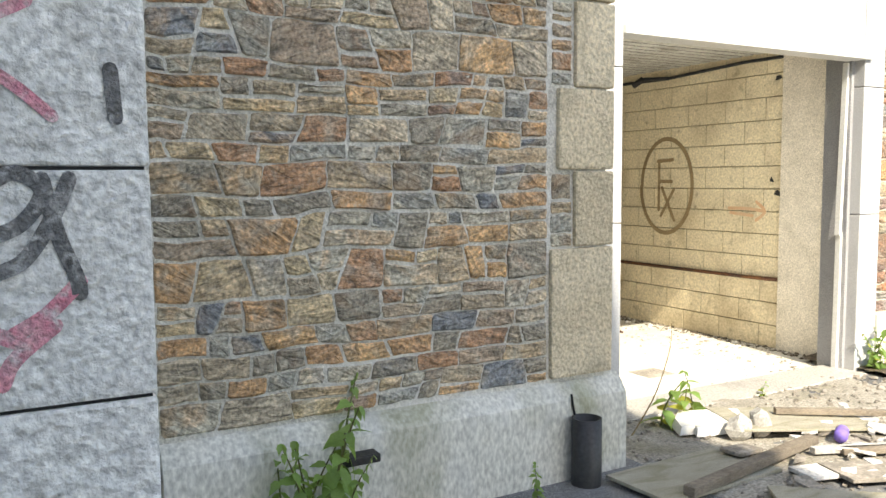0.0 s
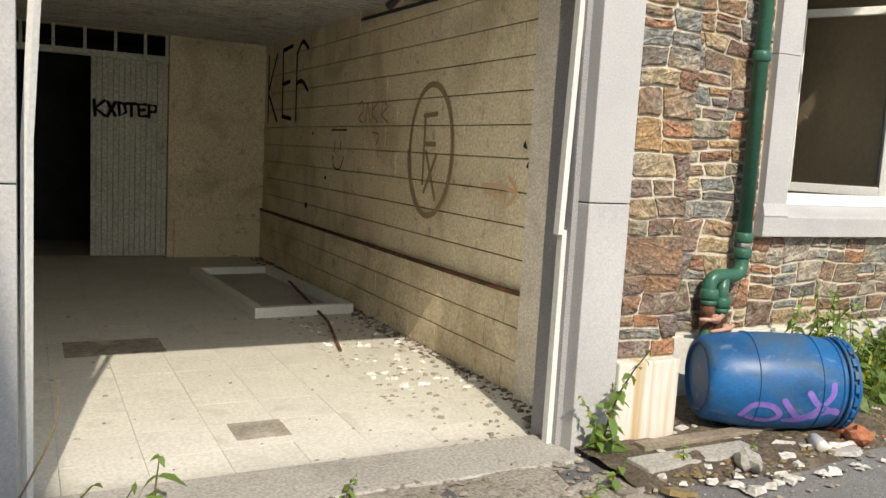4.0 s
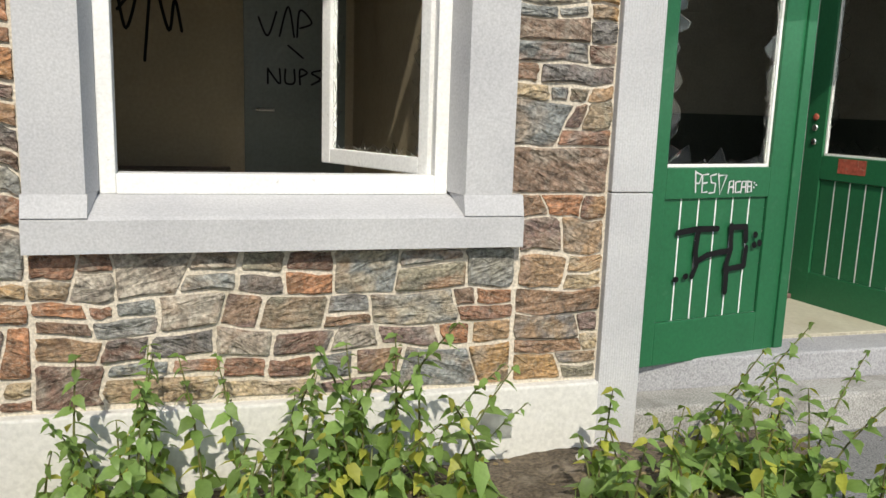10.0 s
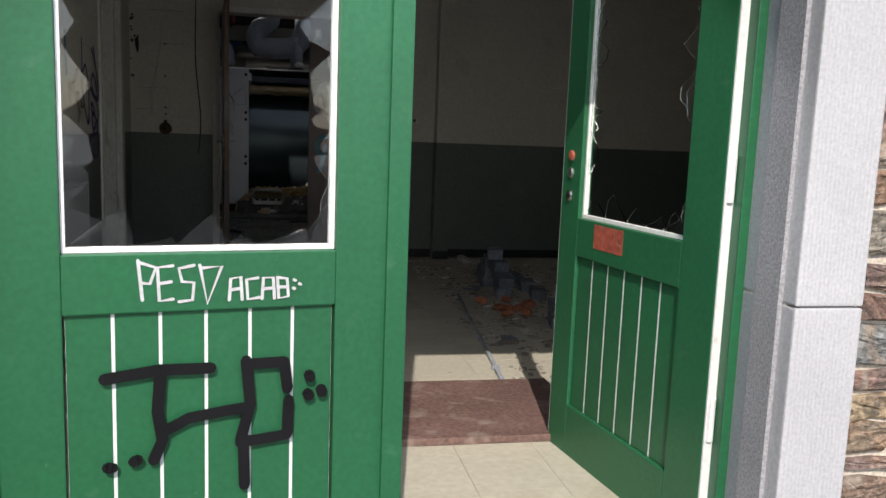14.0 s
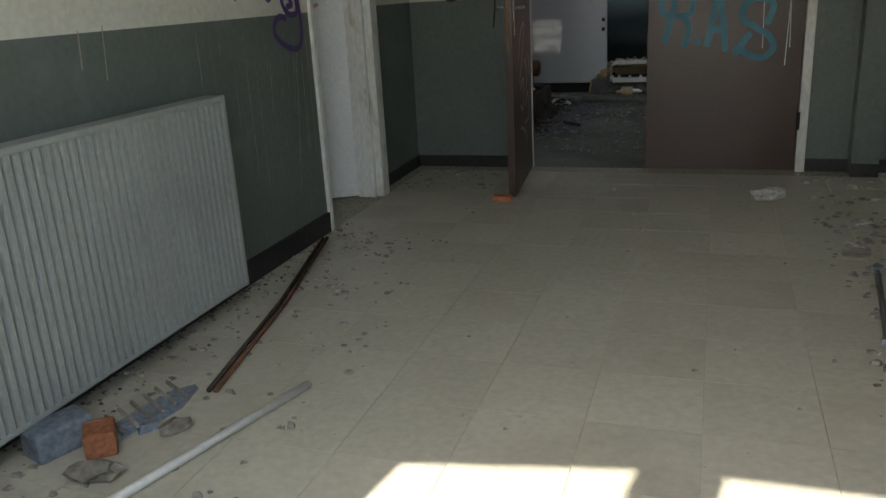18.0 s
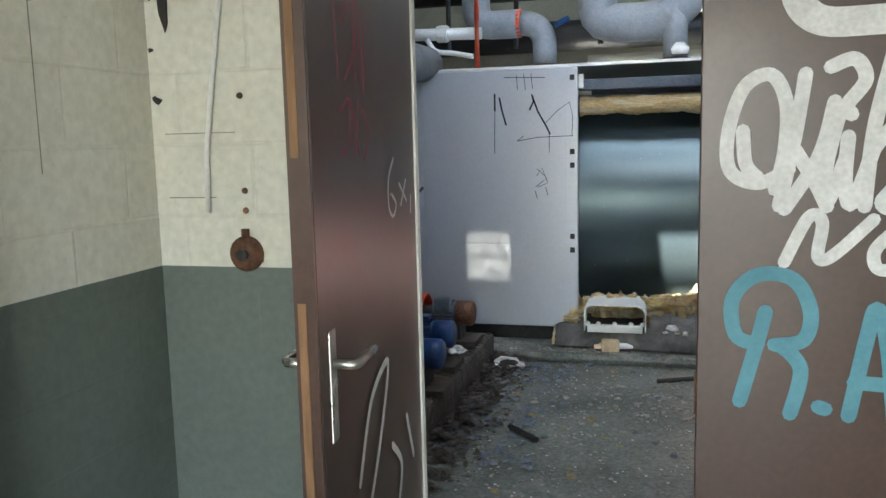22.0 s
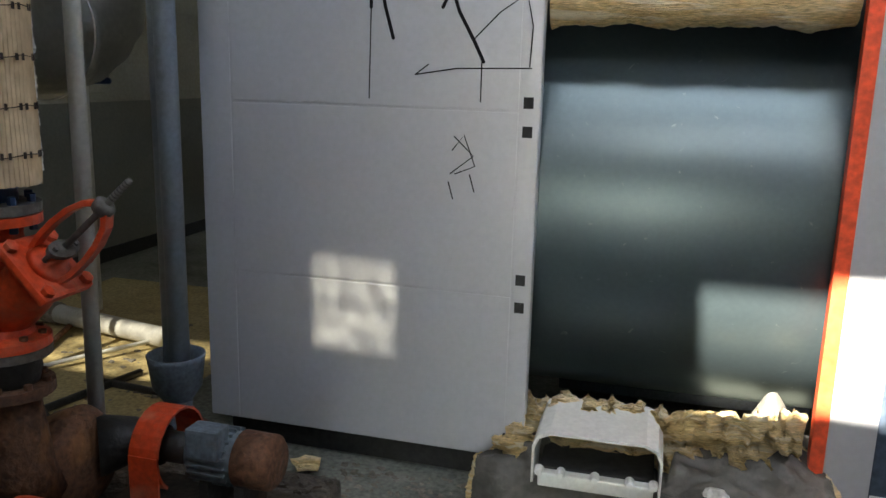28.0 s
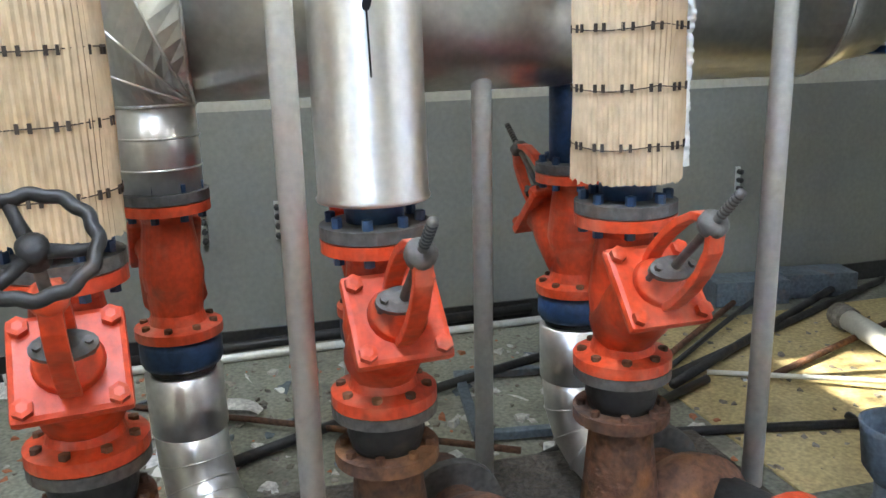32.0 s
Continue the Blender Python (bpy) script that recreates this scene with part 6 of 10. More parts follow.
# writing on the left wall
lw = on_right_of(HX0 + 0.004, 0, 0)
paint("graffiti", [((7.943, 1.62), (7.94, 1.469), (7.922, 1.385), (7.943, 1.299), (7.981, 1.219), (8.037, 1.137), (8.071, 1.119), (8.099, 1.156)), ((7.961, 1.428), (8.014, 1.469), (8.051, 1.438), (8.079, 1.368), (8.097, 1.277), (8.087, 1.185), (8.065, 1.123)),
                   ((8.042, 1.341), (8.121, 1.346), (8.215, 1.296), (8.309, 1.27), (8.357, 1.284), (8.358, 1.348), (8.316, 1.445), (8.2, 1.58)), ((8.17, 1.386), (8.214, 1.428), (8.264, 1.406), (8.319, 1.338), (8.32, 1.285), (8.244, 1.301), (8.188, 1.349), (8.17, 1.386)),
                   ((8.25, 1.6), (8.313, 1.464), (8.343, 1.407), (8.371, 1.368)), ((8.126, 1.342), (8.219, 1.311), (8.321, 1.23), (8.346, 1.178), (8.321, 1.139))], 0.022, "violet_spray", lw, "dark violet looping sprayed tag")
paint("graffiti", [((8.166, 1.237), (8.201, 1.239), (8.246, 1.194), (8.213, 1.177), (8.17, 1.199), (8.166, 1.237)), ((8.186, 1.179), (8.241, 1.175), (8.302, 1.121), (8.302, 1.06), (8.236, 1.053), (8.185, 1.091), (8.172, 1.151), (8.186, 1.179)), ((8.227, 1.087), (8.265, 1.094), (8.252, 1.115)),
                   ((8.32, 1.133), (8.332, 1.057), (8.334, 0.973), (8.304, 0.915), (8.236, 0.905), (8.152, 0.932), (8.093, 0.972), (8.091, 1.018), (8.139, 1.047), (8.196, 1.037))], 0.027, "violet_spray", lw, "dark violet sprayed loops at the wall's end")
paint("graffiti", [((7.613, 1.331), (7.641, 1.353), (7.651, 1.323), (7.625, 1.308)), ((7.615, 1.338), (7.622, 1.277), (7.628, 1.249)), ((7.709, 1.35), (7.669, 1.338), (7.674, 1.304), (7.712, 1.314), (7.718, 1.346), (7.706, 1.356)), ((7.729, 1.375), (7.739, 1.356), (7.772, 1.368), (7.78, 1.403)), ((7.798, 1.432), (7.81, 1.401)), ((7.798, 1.42), (7.816, 1.43), (7.834, 1.436)),
                   ((7.751, 1.297), (7.764, 1.259), (7.791, 1.234), (7.806, 1.273), (7.787, 1.291)), ((7.787, 1.291), (7.846, 1.299), (7.854, 1.268)), ((7.832, 1.244), (7.817, 1.203), (7.837, 1.176), (7.808, 1.127)), ((7.848, 1.201), (7.874, 1.173)), ((7.888, 1.25), (7.909, 1.223), (7.879, 1.216), (7.883, 1.253)), ((7.907, 1.214), (7.984, 1.231))], 0.017, "brown_spray", lw, "brown handwritten words on the wall")
paint("graffiti", [((7.104, 1.32), (7.188, 1.294), (7.244, 1.257), (7.258, 1.218), (7.266, 1.286), (7.289, 1.365), (7.31, 1.48), (7.25, 1.56), (7.16, 1.5)), ((7.104, 1.32), (7.06, 1.44), (7.1, 1.54), (7.16, 1.5))], 0.016, "black_spray", lw, "black sprayed heart on the wall")
paint("graffiti", [((6.84, 1.62), (6.852, 1.4), (6.864, 1.311), (6.872, 1.243)), ((6.74, 1.62), (6.95, 1.6)), ((7.55, 1.62), (7.565, 1.456), (7.573, 1.391))], 0.03, "teal_spray", lw, "teal sprayed strokes with drips")
paint("graffiti", [((8.127, 0.89), (8.1, 0.7), (8.079, 0.5)), ((8.183, 0.89), (8.15, 0.598)), ((8.264, 0.885), (8.21, 0.5), (8.173, 0.256)), ((7.855, 0.979), (7.845, 0.857)), ((8.354, 0.878), (8.3, 0.5), (8.252, 0.178)), ((7.038, 1.07), (7.022, 0.909)), ((8.23, 0.89), (8.2, 0.62)), ((8.31, 0.89), (8.28, 0.42)), ((7.66, 1.02), (7.655, 0.93)), ((8.02, 0.87), (8.0, 0.66)), ((6.93, 1.06), (6.92, 0.95))], 0.005, "debris", lw, "thin pale paint runs down the green dado")

# loose pipes and rubbish on the hall floor
solo("conduit", T([(9.25, 5.62, 0.014), (9.61, 6.86, 0.014)], 0.013, 8), "plastic_white", "white plastic conduit lying on the floor", "conduit", smooth=True)
solo("conduit", T([(9.345, 6.77, 0.009), (9.2, 7.474, 0.009), (9.015, 8.226, 0.03)], 0.008, 8), "rust", "thin brown conduit lying along the wall", "conduit", "twin conduits", smooth=True)
solo("conduit", T([(9.322, 6.765, 0.009), (9.178, 7.47, 0.009), (8.993, 8.226, 0.025)], 0.008, 8), "base_iron", "thin dull conduit lying along the wall", "conduit", "twin conduits", smooth=True)
c = thing("floor_conduit", pose(0, 0, 0), "thin grey conduit clipped to the hall floor", "conduit")
part("tube", T([(11.10, 5.9, 0.012), (11.36, 8.25, 0.012)], 0.011, 8), "pipe_grey", c, smooth=True)
for t in (0.2, 0.45, 0.68, 0.97):
    part("clip", B(-0.022, -0.008, 0, 0.022, 0.008, 0.025, bev=0.004, m=pose(11.10 + 0.26 * t, 5.9 + 2.35 * t, 0, 0, 0, -6)), "pipe_grey", c)
rng = random.Random(7)
for (x, y, s, mt, lb) in ((11.02, 9.28, 0.10, "plaster_bit", "white crumpled paper scrap on the floor"), 
                          (9.3, 6.3, 0.07, "debris", "grey rubble lump by the radiator"), (9.36, 6.55, 0.05, "debris", "grey rubble lump by the radiator"), (11.72, 9.62, 0.1, "plaster_bit", "white rag against the skirting"), (9.10, 9.45, 0.05, "debris", "flaked paint in the corner"), (9.25, 9.7, 0.05, "debris", "flaked paint in the corner"), (9.6, 9.72, 0.05, "debris", "flaked paint in the corner")):
    solo("debris_piece", lump(bmesh.new(), (0, 0, s * 0.32), s, rng.random() * 50, (1, 0.6, 0.35), 2, 0.6), mt, lb, "debris", "hall debris", m=pose(x, y, 0, 0, 0, rng.uniform(0, 180)))
solo("ribbed_offcut", shard(random.Random(12), 0.15, 0.02, 9), "slate_block", "broken pale ribbed board by the radiator", "debris", m=pose(9.24, 6.62, 0, 0, 0, 78) @ Matrix.Diagonal((1.35, 0.75, 1, 1)))
for k in range(6):
    solo("lath", B(-0.07, -0.004, 0, 0.07, 0.004, 0.01), "debris", "thin broken lath on the floor", "debris", "broken laths", m=pose(9.2 + 0.008 * k, 6.5 + 0.045 * k, 0.021, 0, 0, 150))
solo("brick", B(-0.08, -0.05, 0, 0.08, 0.05, 0.085, bev=0.012), "slate_block", "broken grey brick by the radiator", "brick", m=pose(9.1, 6.4, 0, 0, 0, 70))
solo("brick", B(-0.04, -0.05, 0, 0.04, 0.05, 0.07, bev=0.008), "brick_red", "red brick scrap by the radiator", "brick", m=pose(9.22, 6.42, 0, 0, 0, 40))
stack = [(11.68 + 0.05 * (k % 2), 8.15 + 0.23 * k, z) for z in (0.0, 0.075) for k in range(4)] + [(11.7, 8.4, 0.15), (11.71, 8.64, 0.15), (11.7, 8.5, 0.225), (11.92, 8.1, 0.0), (11.93, 8.4, 0.0), (11.91, 8.7, 0.0), (11.78, 7.25, 0.0), (11.8, 7.28, 0.075)]
first = None
for x, y, z in stack:
    m = pose(x, y, z, 0, 0, 84 + rng.uniform(-9, 9))
    if first is None:
        first = solo("block", B(-0.108, -0.055, 0, 0.108, 0.055, 0.073, bev=0.006), "slate_block", "blue-grey building block in a low rubble stack", "block", "stacked blocks", m=m)
    else:
        copy_thing(first, m)
half = None
for k in range(9):
    m = pose(rng.gauss(11.6, 0.1), rng.gauss(7.65, 0.2), 0.0 + (0.03 if k % 4 == 3 else 0), rng.uniform(-12, 12), rng.uniform(-12, 12), rng.uniform(0, 180))
    if k % 4 == 0:
        half = solo("brick", lump(bmesh.new(), (0, 0, 0.025), 0.042 + 0.008 * (k % 3), 5.3 * k, (1.1, 0.75, 0.5), 2, 0.5, 1.6), "brick_red", "broken orange brick lump on the hall floor", "brick", "rubble bricks", m=m)
    else:
        copy_thing(half, m)
plate = None
for k in range(44):
    m = pose(rng.uniform(11.3, 12.2) if k > 12 else rng.gauss(11.5, 0.12), rng.uniform(6.6, 9.0), 0.004, rng.uniform(-9, 9), rng.uniform(-9, 9), rng.uniform(0, 360))
    if k % 6 == 0:
        plate = solo("plaster_flake", shard(rng, rng.uniform(0.05, 0.1), 0.008, 6), ("debris", "plaster_bit", "slate_block")[(k // 6) % 3], "curled flake of fallen plaster on the tiles", "debris", "plaster flakes", m=m)
    else:
        copy_thing(plate, m)


def crumbs(name, rng, n, region, size, mat, label, z=0.0):
    """Uncountable small litter, one object."""
    verts, faces = [], []
    for _ in range(n):
        x, y, zz = region(rng)
        s = size * rng.uniform(0.35, 1.3)
        a, h = rng.uniform(0, 6.28), s * rng.uniform(0.15, 0.6)
        b = len(verts)
        kk = rng.choice((3, 4, 5))
        for j in range(kk):
            t = a + j * 2 * math.pi / kk + rng.uniform(-0.4, 0.4)
            r = s * rng.uniform(0.6, 1.1)
            verts.append((x + r * math.cos(t), y + r * 0.8 * math.sin(t), zz))
        for j in range(kk):
            v = verts[b + j]
            verts.append((x + (v[0] - x) * 0.75 + rng.uniform(-0.1, 0.1) * s, y + (v[1] - y) * 0.75, zz + h * rng.uniform(0.6, 1.2)))
        faces.append([b + kk + j for j in range(kk)])
        for j in range(kk):
            faces.append([b + j, b + (j + 1) % kk, b + kk + (j + 1) % kk, b + kk + j])
    me = bpy.data.meshes.new(name)
    me.from_pydata(verts, [], faces)
    me.materials.append(M[mat])
    return tagged(new(name, me), label, "debris", "", "stuff")


def zone(x0, x1, y0, y1, z=0.0, edge=0):
    def f(r):
        x = x0 + (x1 - x0) * (r.random() ** (2.2 if edge == 1 else 1))
        if edge == 2:
            x = x1 - (x1 - x0) * (r.random() ** 2.2)
        return x, r.uniform(y0, y1), z
    return f


crumbs("floor_crumbs", random.Random(31), 260, zone(8.96, 9.7, 5.2, 8.5, 0.0, 1), 0.018, "debris", "crumbled plaster and dirt along the wall")
crumbs("floor_crumbs", random.Random(32), 1100, zone(11.2, 12.7, 5.8, 9.4, 0.0), 0.022, "debris", "plaster rubble and slate chips on the tiles")
crumbs("floor_crumbs", random.Random(33), 110, zone(8.9, 9.5, 9.3, 9.94), 0.012, "debris", "flaked paint chips in the corner")
crumbs("floor_crumbs", random.Random(34), 90, zone(9.3, 11.4, 6.2, 9.8), 0.01, "debris", "scattered small chips on the hall floor")
crumbs("floor_crumbs", random.Random(35), 120, zone(11.2, 12.8, 9.3, 9.95), 0.02, "plaster_bit", "white plaster flakes along the back wall")

# side room behind the window
d = thing("door_6", pose(0, 0, 0), "grey-green inner door with black tags, closed", "door", "", "structure")
part("leaf", B(8.0, 7.28, 0.0, 8.7, 7.32, 2.05, bev=0.004), "grey_dado", d)
part("handle", T([(8.08, 7.27, 1.0), (8.08, 7.22, 1.0), (8.2, 7.22, 1.0)], 0.01, 8), "chrome", d)
paint("tag", [((8.1, 1.62), (8.16, 1.5), (8.22, 1.66)), ((8.24, 1.5), (8.3, 1.7), (8.34, 1.5)), ((8.36, 1.5), (8.38, 1.68), (8.46, 1.6), (8.38, 1.56)), ((8.3, 1.44), (8.4, 1.36)), ((8.16, 1.28), (8.16, 1.18)), ((8.16, 1.28), (8.24, 1.18), (8.24, 1.28)), ((8.28, 1.28), (8.28, 1.19), (8.34, 1.19), (8.34, 1.28)), ((8.38, 1.18), (8.38, 1.28), (8.43, 1.26), (8.38, 1.23)), ((8.52, 1.28), (8.46, 1.26), (8.52, 1.22), (8.46, 1.18))], 0.013, "black_spray", on_front(0, 7.277, 0), "black marker tags", parent=d)
paint("graffiti", [((7.2, 1.75), (7.25, 1.5), (7.32, 1.75), (7.2, 1.62)), ((7.4, 1.7), (7.36, 1.3)), ((7.46, 1.72), (7.52, 1.5), (7.56, 1.7), (7.6, 1.5))], 0.02, "black_spray", on_front(0, 7.296, 0), "black scrawl on the beige wall")
solo("shelf", B(6.9, 7.0, 0.55, 7.9, 7.29, 0.6, bev=0.004), "wood_old", "wooden shelf along the wall", "shelf")

# drips, grime and mould
drip_rng = random.Random(91)
paint("paint_drips", [((y, 1.05 - drip_rng.uniform(0, 0.25)), (y + drip_rng.uniform(-0.006, 0.006), drip_rng.uniform(0.25, 0.7))) for y in (7.52, 7.6, 7.74, 7.83, 7.9, 8.02, 8.09, 8.16, 8.24, 8.3, 8.36)], 0.0035, "debris", on_right_of(HX0 + 0.004, 0, 0), "thin pale paint drips down the grey wall", curve=False)
crumbs("floor_crumbs", random.Random(36), 260, zone(8.95, 9.2, 5.4, 8.6, 0.0, 1), 0.009, "soil", "dark dirt along the foot of the hall wall")
crumbs("floor_crumbs", random.Random(37), 26, zone(9.05, 9.4, 7.6, 8.4, 0.0), 0.02, "debris", "flaked plaster beside the radiator")
for k in range(16):
    z = drip_rng.uniform(1.5, 2.05)
    solo("mould_speck", shard(random.Random(200 + k), drip_rng.uniform(0.006, 0.02), 0.002, 6), "iron_black", "dark mould speck in the wall corner", "stain", "mould specks", m=pose(8.87 + abs(drip_rng.gauss(0, 0.018)), HY1 - 0.0015, z, 90, 0, 0))

# ---- boiler room: boiler ----
boiler = thing("boiler", pose(0, 0, 0), "large grey-clad boiler with its side panel missing over a dark vessel", "boiler")
P0, P1, PY = 8.57, 9.71, 13.175
panel = part("side_panel", B(P0, PY + 0.004, 0.16, P1, PY + 0.05, 1.835, bev=0.006), "boiler_grey", boiler, "grey sheet cladding with shallow seams")
for b in ((8.692, PY, 0.166, 9.645, PY + 0.0035, 0.704), (8.692, PY, 0.712, 9.645, PY + 0.0035, 1.276), (8.692, PY, 1.284, 9.645, PY + 0.0035, 1.83), (8.573, PY, 0.166, 8.684, PY + 0.0035, 1.83), (9.652, PY, 0.166, 9.706, PY + 0.0035, 1.83)):
    part("sheet", B(*b, bev=0.0015), "boiler_grey", panel)
for z in (1.771, 1.306, 1.22, 0.762, 0.673):
    part("slot", B(9.66, PY - 0.002, z - 0.017, 9.69, PY + 0.001, z + 0.017), "dark", panel)
part("end_panel", B(P0 + 0.001, PY + 0.052, 0.16, P0 + 0.04, 14.75, 1.83, bev=0.006), "boiler_grey", boiler)
# near-black strip put in as the shade of the gap under the panels
part("lower_frame", B(8.62, PY + 0.06, 0.06, 10.7, PY + 0.12, 0.158), "dark", boiler)
part("vessel", L([(0.70, 0), (0.745, 0.02), (0.745, 0.03), (0.745, 0.06), (0.745, 1.04), (0.745, 1.08), (0.745, 1.1), (0.70, 1.12)], 96, pose(9.62, 13.975, 0.95, 0, 90, 0)), "vessel", boiler, "dark blue-grey steel drum", smooth=True)
part("back_shield", B(9.72, 14.0, 0.1, 10.7, 14.75, 1.75), "navy_steel", boiler)
part("top_rail", B(9.71, PY + 0.03, 1.69, 10.56, PY + 0.08, 1.757, bev=0.004), "navy_steel", boiler)
part("top_sheet", B(8.6, PY + 0.02, 1.838, 10.72, 14.75, 1.858, bev=0.004), "galv", boiler)
part("corner_clip", B(9.712, PY + 0.005, 1.7, 9.745, PY + 0.05, 1.79, bev=0.004), "plastic_white", boiler)
part("stripe", B(10.56, PY - 0.002, 0.19, 10.60, PY + 0.04, 1.83), "orange_stripe", boiler, "orange-red edge stripe")
part("front_strip", B(10.60, PY, 0.19, 10.73, PY + 0.05, 1.832, bev=0.005), "boiler_grey", boiler)
for x in (10.648, 10.682):
    part("badge", B(x, PY - 0.003, 1.57, x + 0.014, PY - 0.0005, 1.7), "black_plastic", boiler)
part("badge", B(10.663, PY - 0.003, 1.575, 10.681, PY - 0.0005, 1.695), "plastic_white", boiler)
part("front_plate", B(10.735, PY + 0.03, 0.15, 10.83, 14.7, 1.8, bev=0.006), "navy_steel", boiler)
part("hinge_arm", B(10.74, PY - 0.02, 1.06, 10.90, PY + 0.03, 1.10, bev=0.006), "iron_black", boiler)
part("leg", B(10.74, PY + 0.02, 0.06, 10.82, PY + 0.1, 0.2), "galv", boiler)
rng = random.Random(5)
bm = bmesh.new()
n = 70
rows = []
for i in range(n + 1):
    x = 9.715 + (10.555 - 9.715) * i / n
    top = 1.655 + 0.012 * noise.noise(Vector((x * 9, 1, 0))) + 0.006 * noise.noise(Vector((x * 30, 1, 0)))
    bot = 1.535 + 0.02 * noise.noise(Vector((x * 8, 5, 0))) + 0.008 * noise.noise(Vector((x * 33, 2, 0)))
    ring = []
    for k in range(9):
        a = math.pi * k / 8
        z = (top + bot) / 2 + (top - bot) / 2 * math.cos(a)
        y = 13.30 - 0.075 * math.sin(a) * (1 + 0.4 * noise.noise(Vector((x * 14, k * 0.7, 3))))
        ring.append(bm.verts.new((x, y, z)))
    rows.append(ring)
for a, b in zip(rows, rows[1:]):
    for k in range(8):
        bm.faces.new((a[k], b[k], b[k + 1], a[k + 1]))
part("wool_strip", bm, "wool", boiler, "torn yellow mineral wool", smooth=True)


def wool_line(name, pts, r, seed, parent, label, squash=0.8):
    """A torn ragged edge of mineral wool along a line."""
    line = smooth_line(pts, 26)
    rs = [r * (1 + 0.5 * noise.noise(Vector((i * 0.21, seed, 0)))) for i in range(len(line))]
    rs[0] = rs[-1] = r * 0.4
    bm = T(line, rs, 22)
    for v in bm.verts:
        d = Vector((0, 0, 0))
        for f, a in ((17, 0.7), (43, 0.42), (95, 0.22)):
            d += Vector((noise.noise(v.co * f + Vector((seed, 0, 0))), noise.noise(v.co * f + Vector((0, seed, 5))), noise.noise(v.co * f * 1.4 + Vector((3, 0, seed))))) * r * a
        v.co += d
    return part(name, bm, "wool", parent, label, smooth=True)


wool_line("wool_lower", [(9.72, 13.27, 0.24), (9.9, 13.25, 0.25), (10.15, 13.26, 0.23), (10.4, 13.24, 0.27), (10.56, 13.25, 0.25)], 0.075, 3, boiler, "yellow mineral wool hanging out below")
# marker scrawls on the panel
pm_ = on_front(0, PY - 0.0025, 0)


def ppx(pts):
    return [(8.57 + (x - 400) / 440 * 1.14, 1.271 + (218 - y) * 0.00261) for x, y in pts]


paint("scrawl", [ppx(s) for s in (((634, 60), (634, 100)), ((646, 70), (652, 100), (662, 135)), ((728, 65), (742, 105), (762, 140), (772, 160)), ((722, 100), (732, 80), (728, 65)))], 0.011, "black_spray", pm_, "black marker strokes", curve=False, parent=boiler)
paint("scrawl", [ppx(s) for s in (((634, 100), (632, 205)), ((770, 160), (770, 205)), ((690, 176), (740, 168), (828, 166)), ((690, 176), (706, 164)), ((760, 135), (790, 105), (820, 85), (828, 120), (826, 164)), ((660, 20), (760, 24)), ((690, 16), (692, 50)), ((708, 14), (712, 52)), ((726, 14), (730, 50)), ((740, 246), (764, 268), (736, 290)), ((738, 262), (752, 244), (766, 280), (742, 290)), ((734, 300), (740, 320)), ((760, 290), (766, 310)))], 0.004, "black_spray", pm_, "thin black marker lines", curve=False, parent=boiler)

# fallen insulation mat and white casing in front of the boiler
bm = bmesh.new()
nx, ny = 72, 34
gv = []
for j in range(ny + 1):
    row = []
    for i in range(nx + 1):
        u, v = i / nx, j / ny
        w = max(0.0, (v - 0.25) / 0.75)
        x0, x1 = 9.575 + 0.15 * w ** 0.7, 10.675 - 0.1 * w ** 0.7
        x = x0 + (x1 - x0) * u
        yf = 13.03 - 0.08 * u + 0.012 * noise.noise(Vector((u * 5, 0, 3)))
        if v < 0.25:
            a = v / 0.25 * math.pi / 2
            y, z = yf + 0.07 * (1 - math.cos(a)), 0.0765 + 0.115 * math.sin(a)
            y += 0.014 * noise.noise(Vector((u * 7, v * 6, 9)))
        else:
            y, z = yf + 0.07 + (13.29 - yf - 0.07) * w, 0.1915 + 0.12 * w
        fold = abs(noise.noise(Vector((u * 5.5 + v * 2, v * 4, 2))))
        z += min(1, v * 5) * (0.05 * (0.35 - fold) + 0.012 * noise.noise(Vector((u * 17, v * 11, 7))) + 0.005 * noise.noise(Vector((u * 45, v * 30, 4))))
        z += 0.13 * math.exp(-((u - 0.86) / 0.07) ** 2) * w ** 1.5
        if 0.14 < u < 0.53 and z > 0.185:
            z = 0.185 - 0.002 * w
        row.append(bm.verts.new((x, y, max(z, 0.0762))))
    gv.append(row)
for j in range(ny):
    for i in range(nx):
        bm.faces.new((gv[j][i], gv[j][i + 1], gv[j + 1][i + 1], gv[j + 1][i]))
for col, way in ((0, 1), (nx, -1)):
    edge = [gv[j][col] for j in range(ny + 1)]
    foot = [bm.verts.new((q.co.x + 0.004 * way, q.co.y + 0.004, 0.0755)) for q in edge]
    for j in range(1, ny):
        bm.faces.new((edge[j], edge[j + 1], foot[j + 1], foot[j]))
mat_ob = thing("insulation_mat", pose(0, 0, 0), "crumpled dark foil-faced insulation mat fallen against the boiler", "insulation")
ends = [[q.co.copy() for q in (gv[j][c] for j in range(0, ny + 1, 3))] for c in (0, nx)]
part("facing", bm, "foil", mat_ob, smooth=True)
for q, e in enumerate(ends):
    wool_line("wool_edge", [tuple(c + Vector((0.006 * (2 * q - 1), 0, -0.012 if c.z > 0.1 else 0.004))) for c in e], 0.009, 8 + q, mat_ob, "yellow wool at the torn edge")
wool_line("wool_edge", [(9.73, 13.24, 0.3), (9.9, 13.22, 0.33), (10.15, 13.23, 0.32), (10.4, 13.21, 0.35), (10.53, 13.2, 0.37)], 0.05, 14, mat_ob, "yellow wool along the top edge")
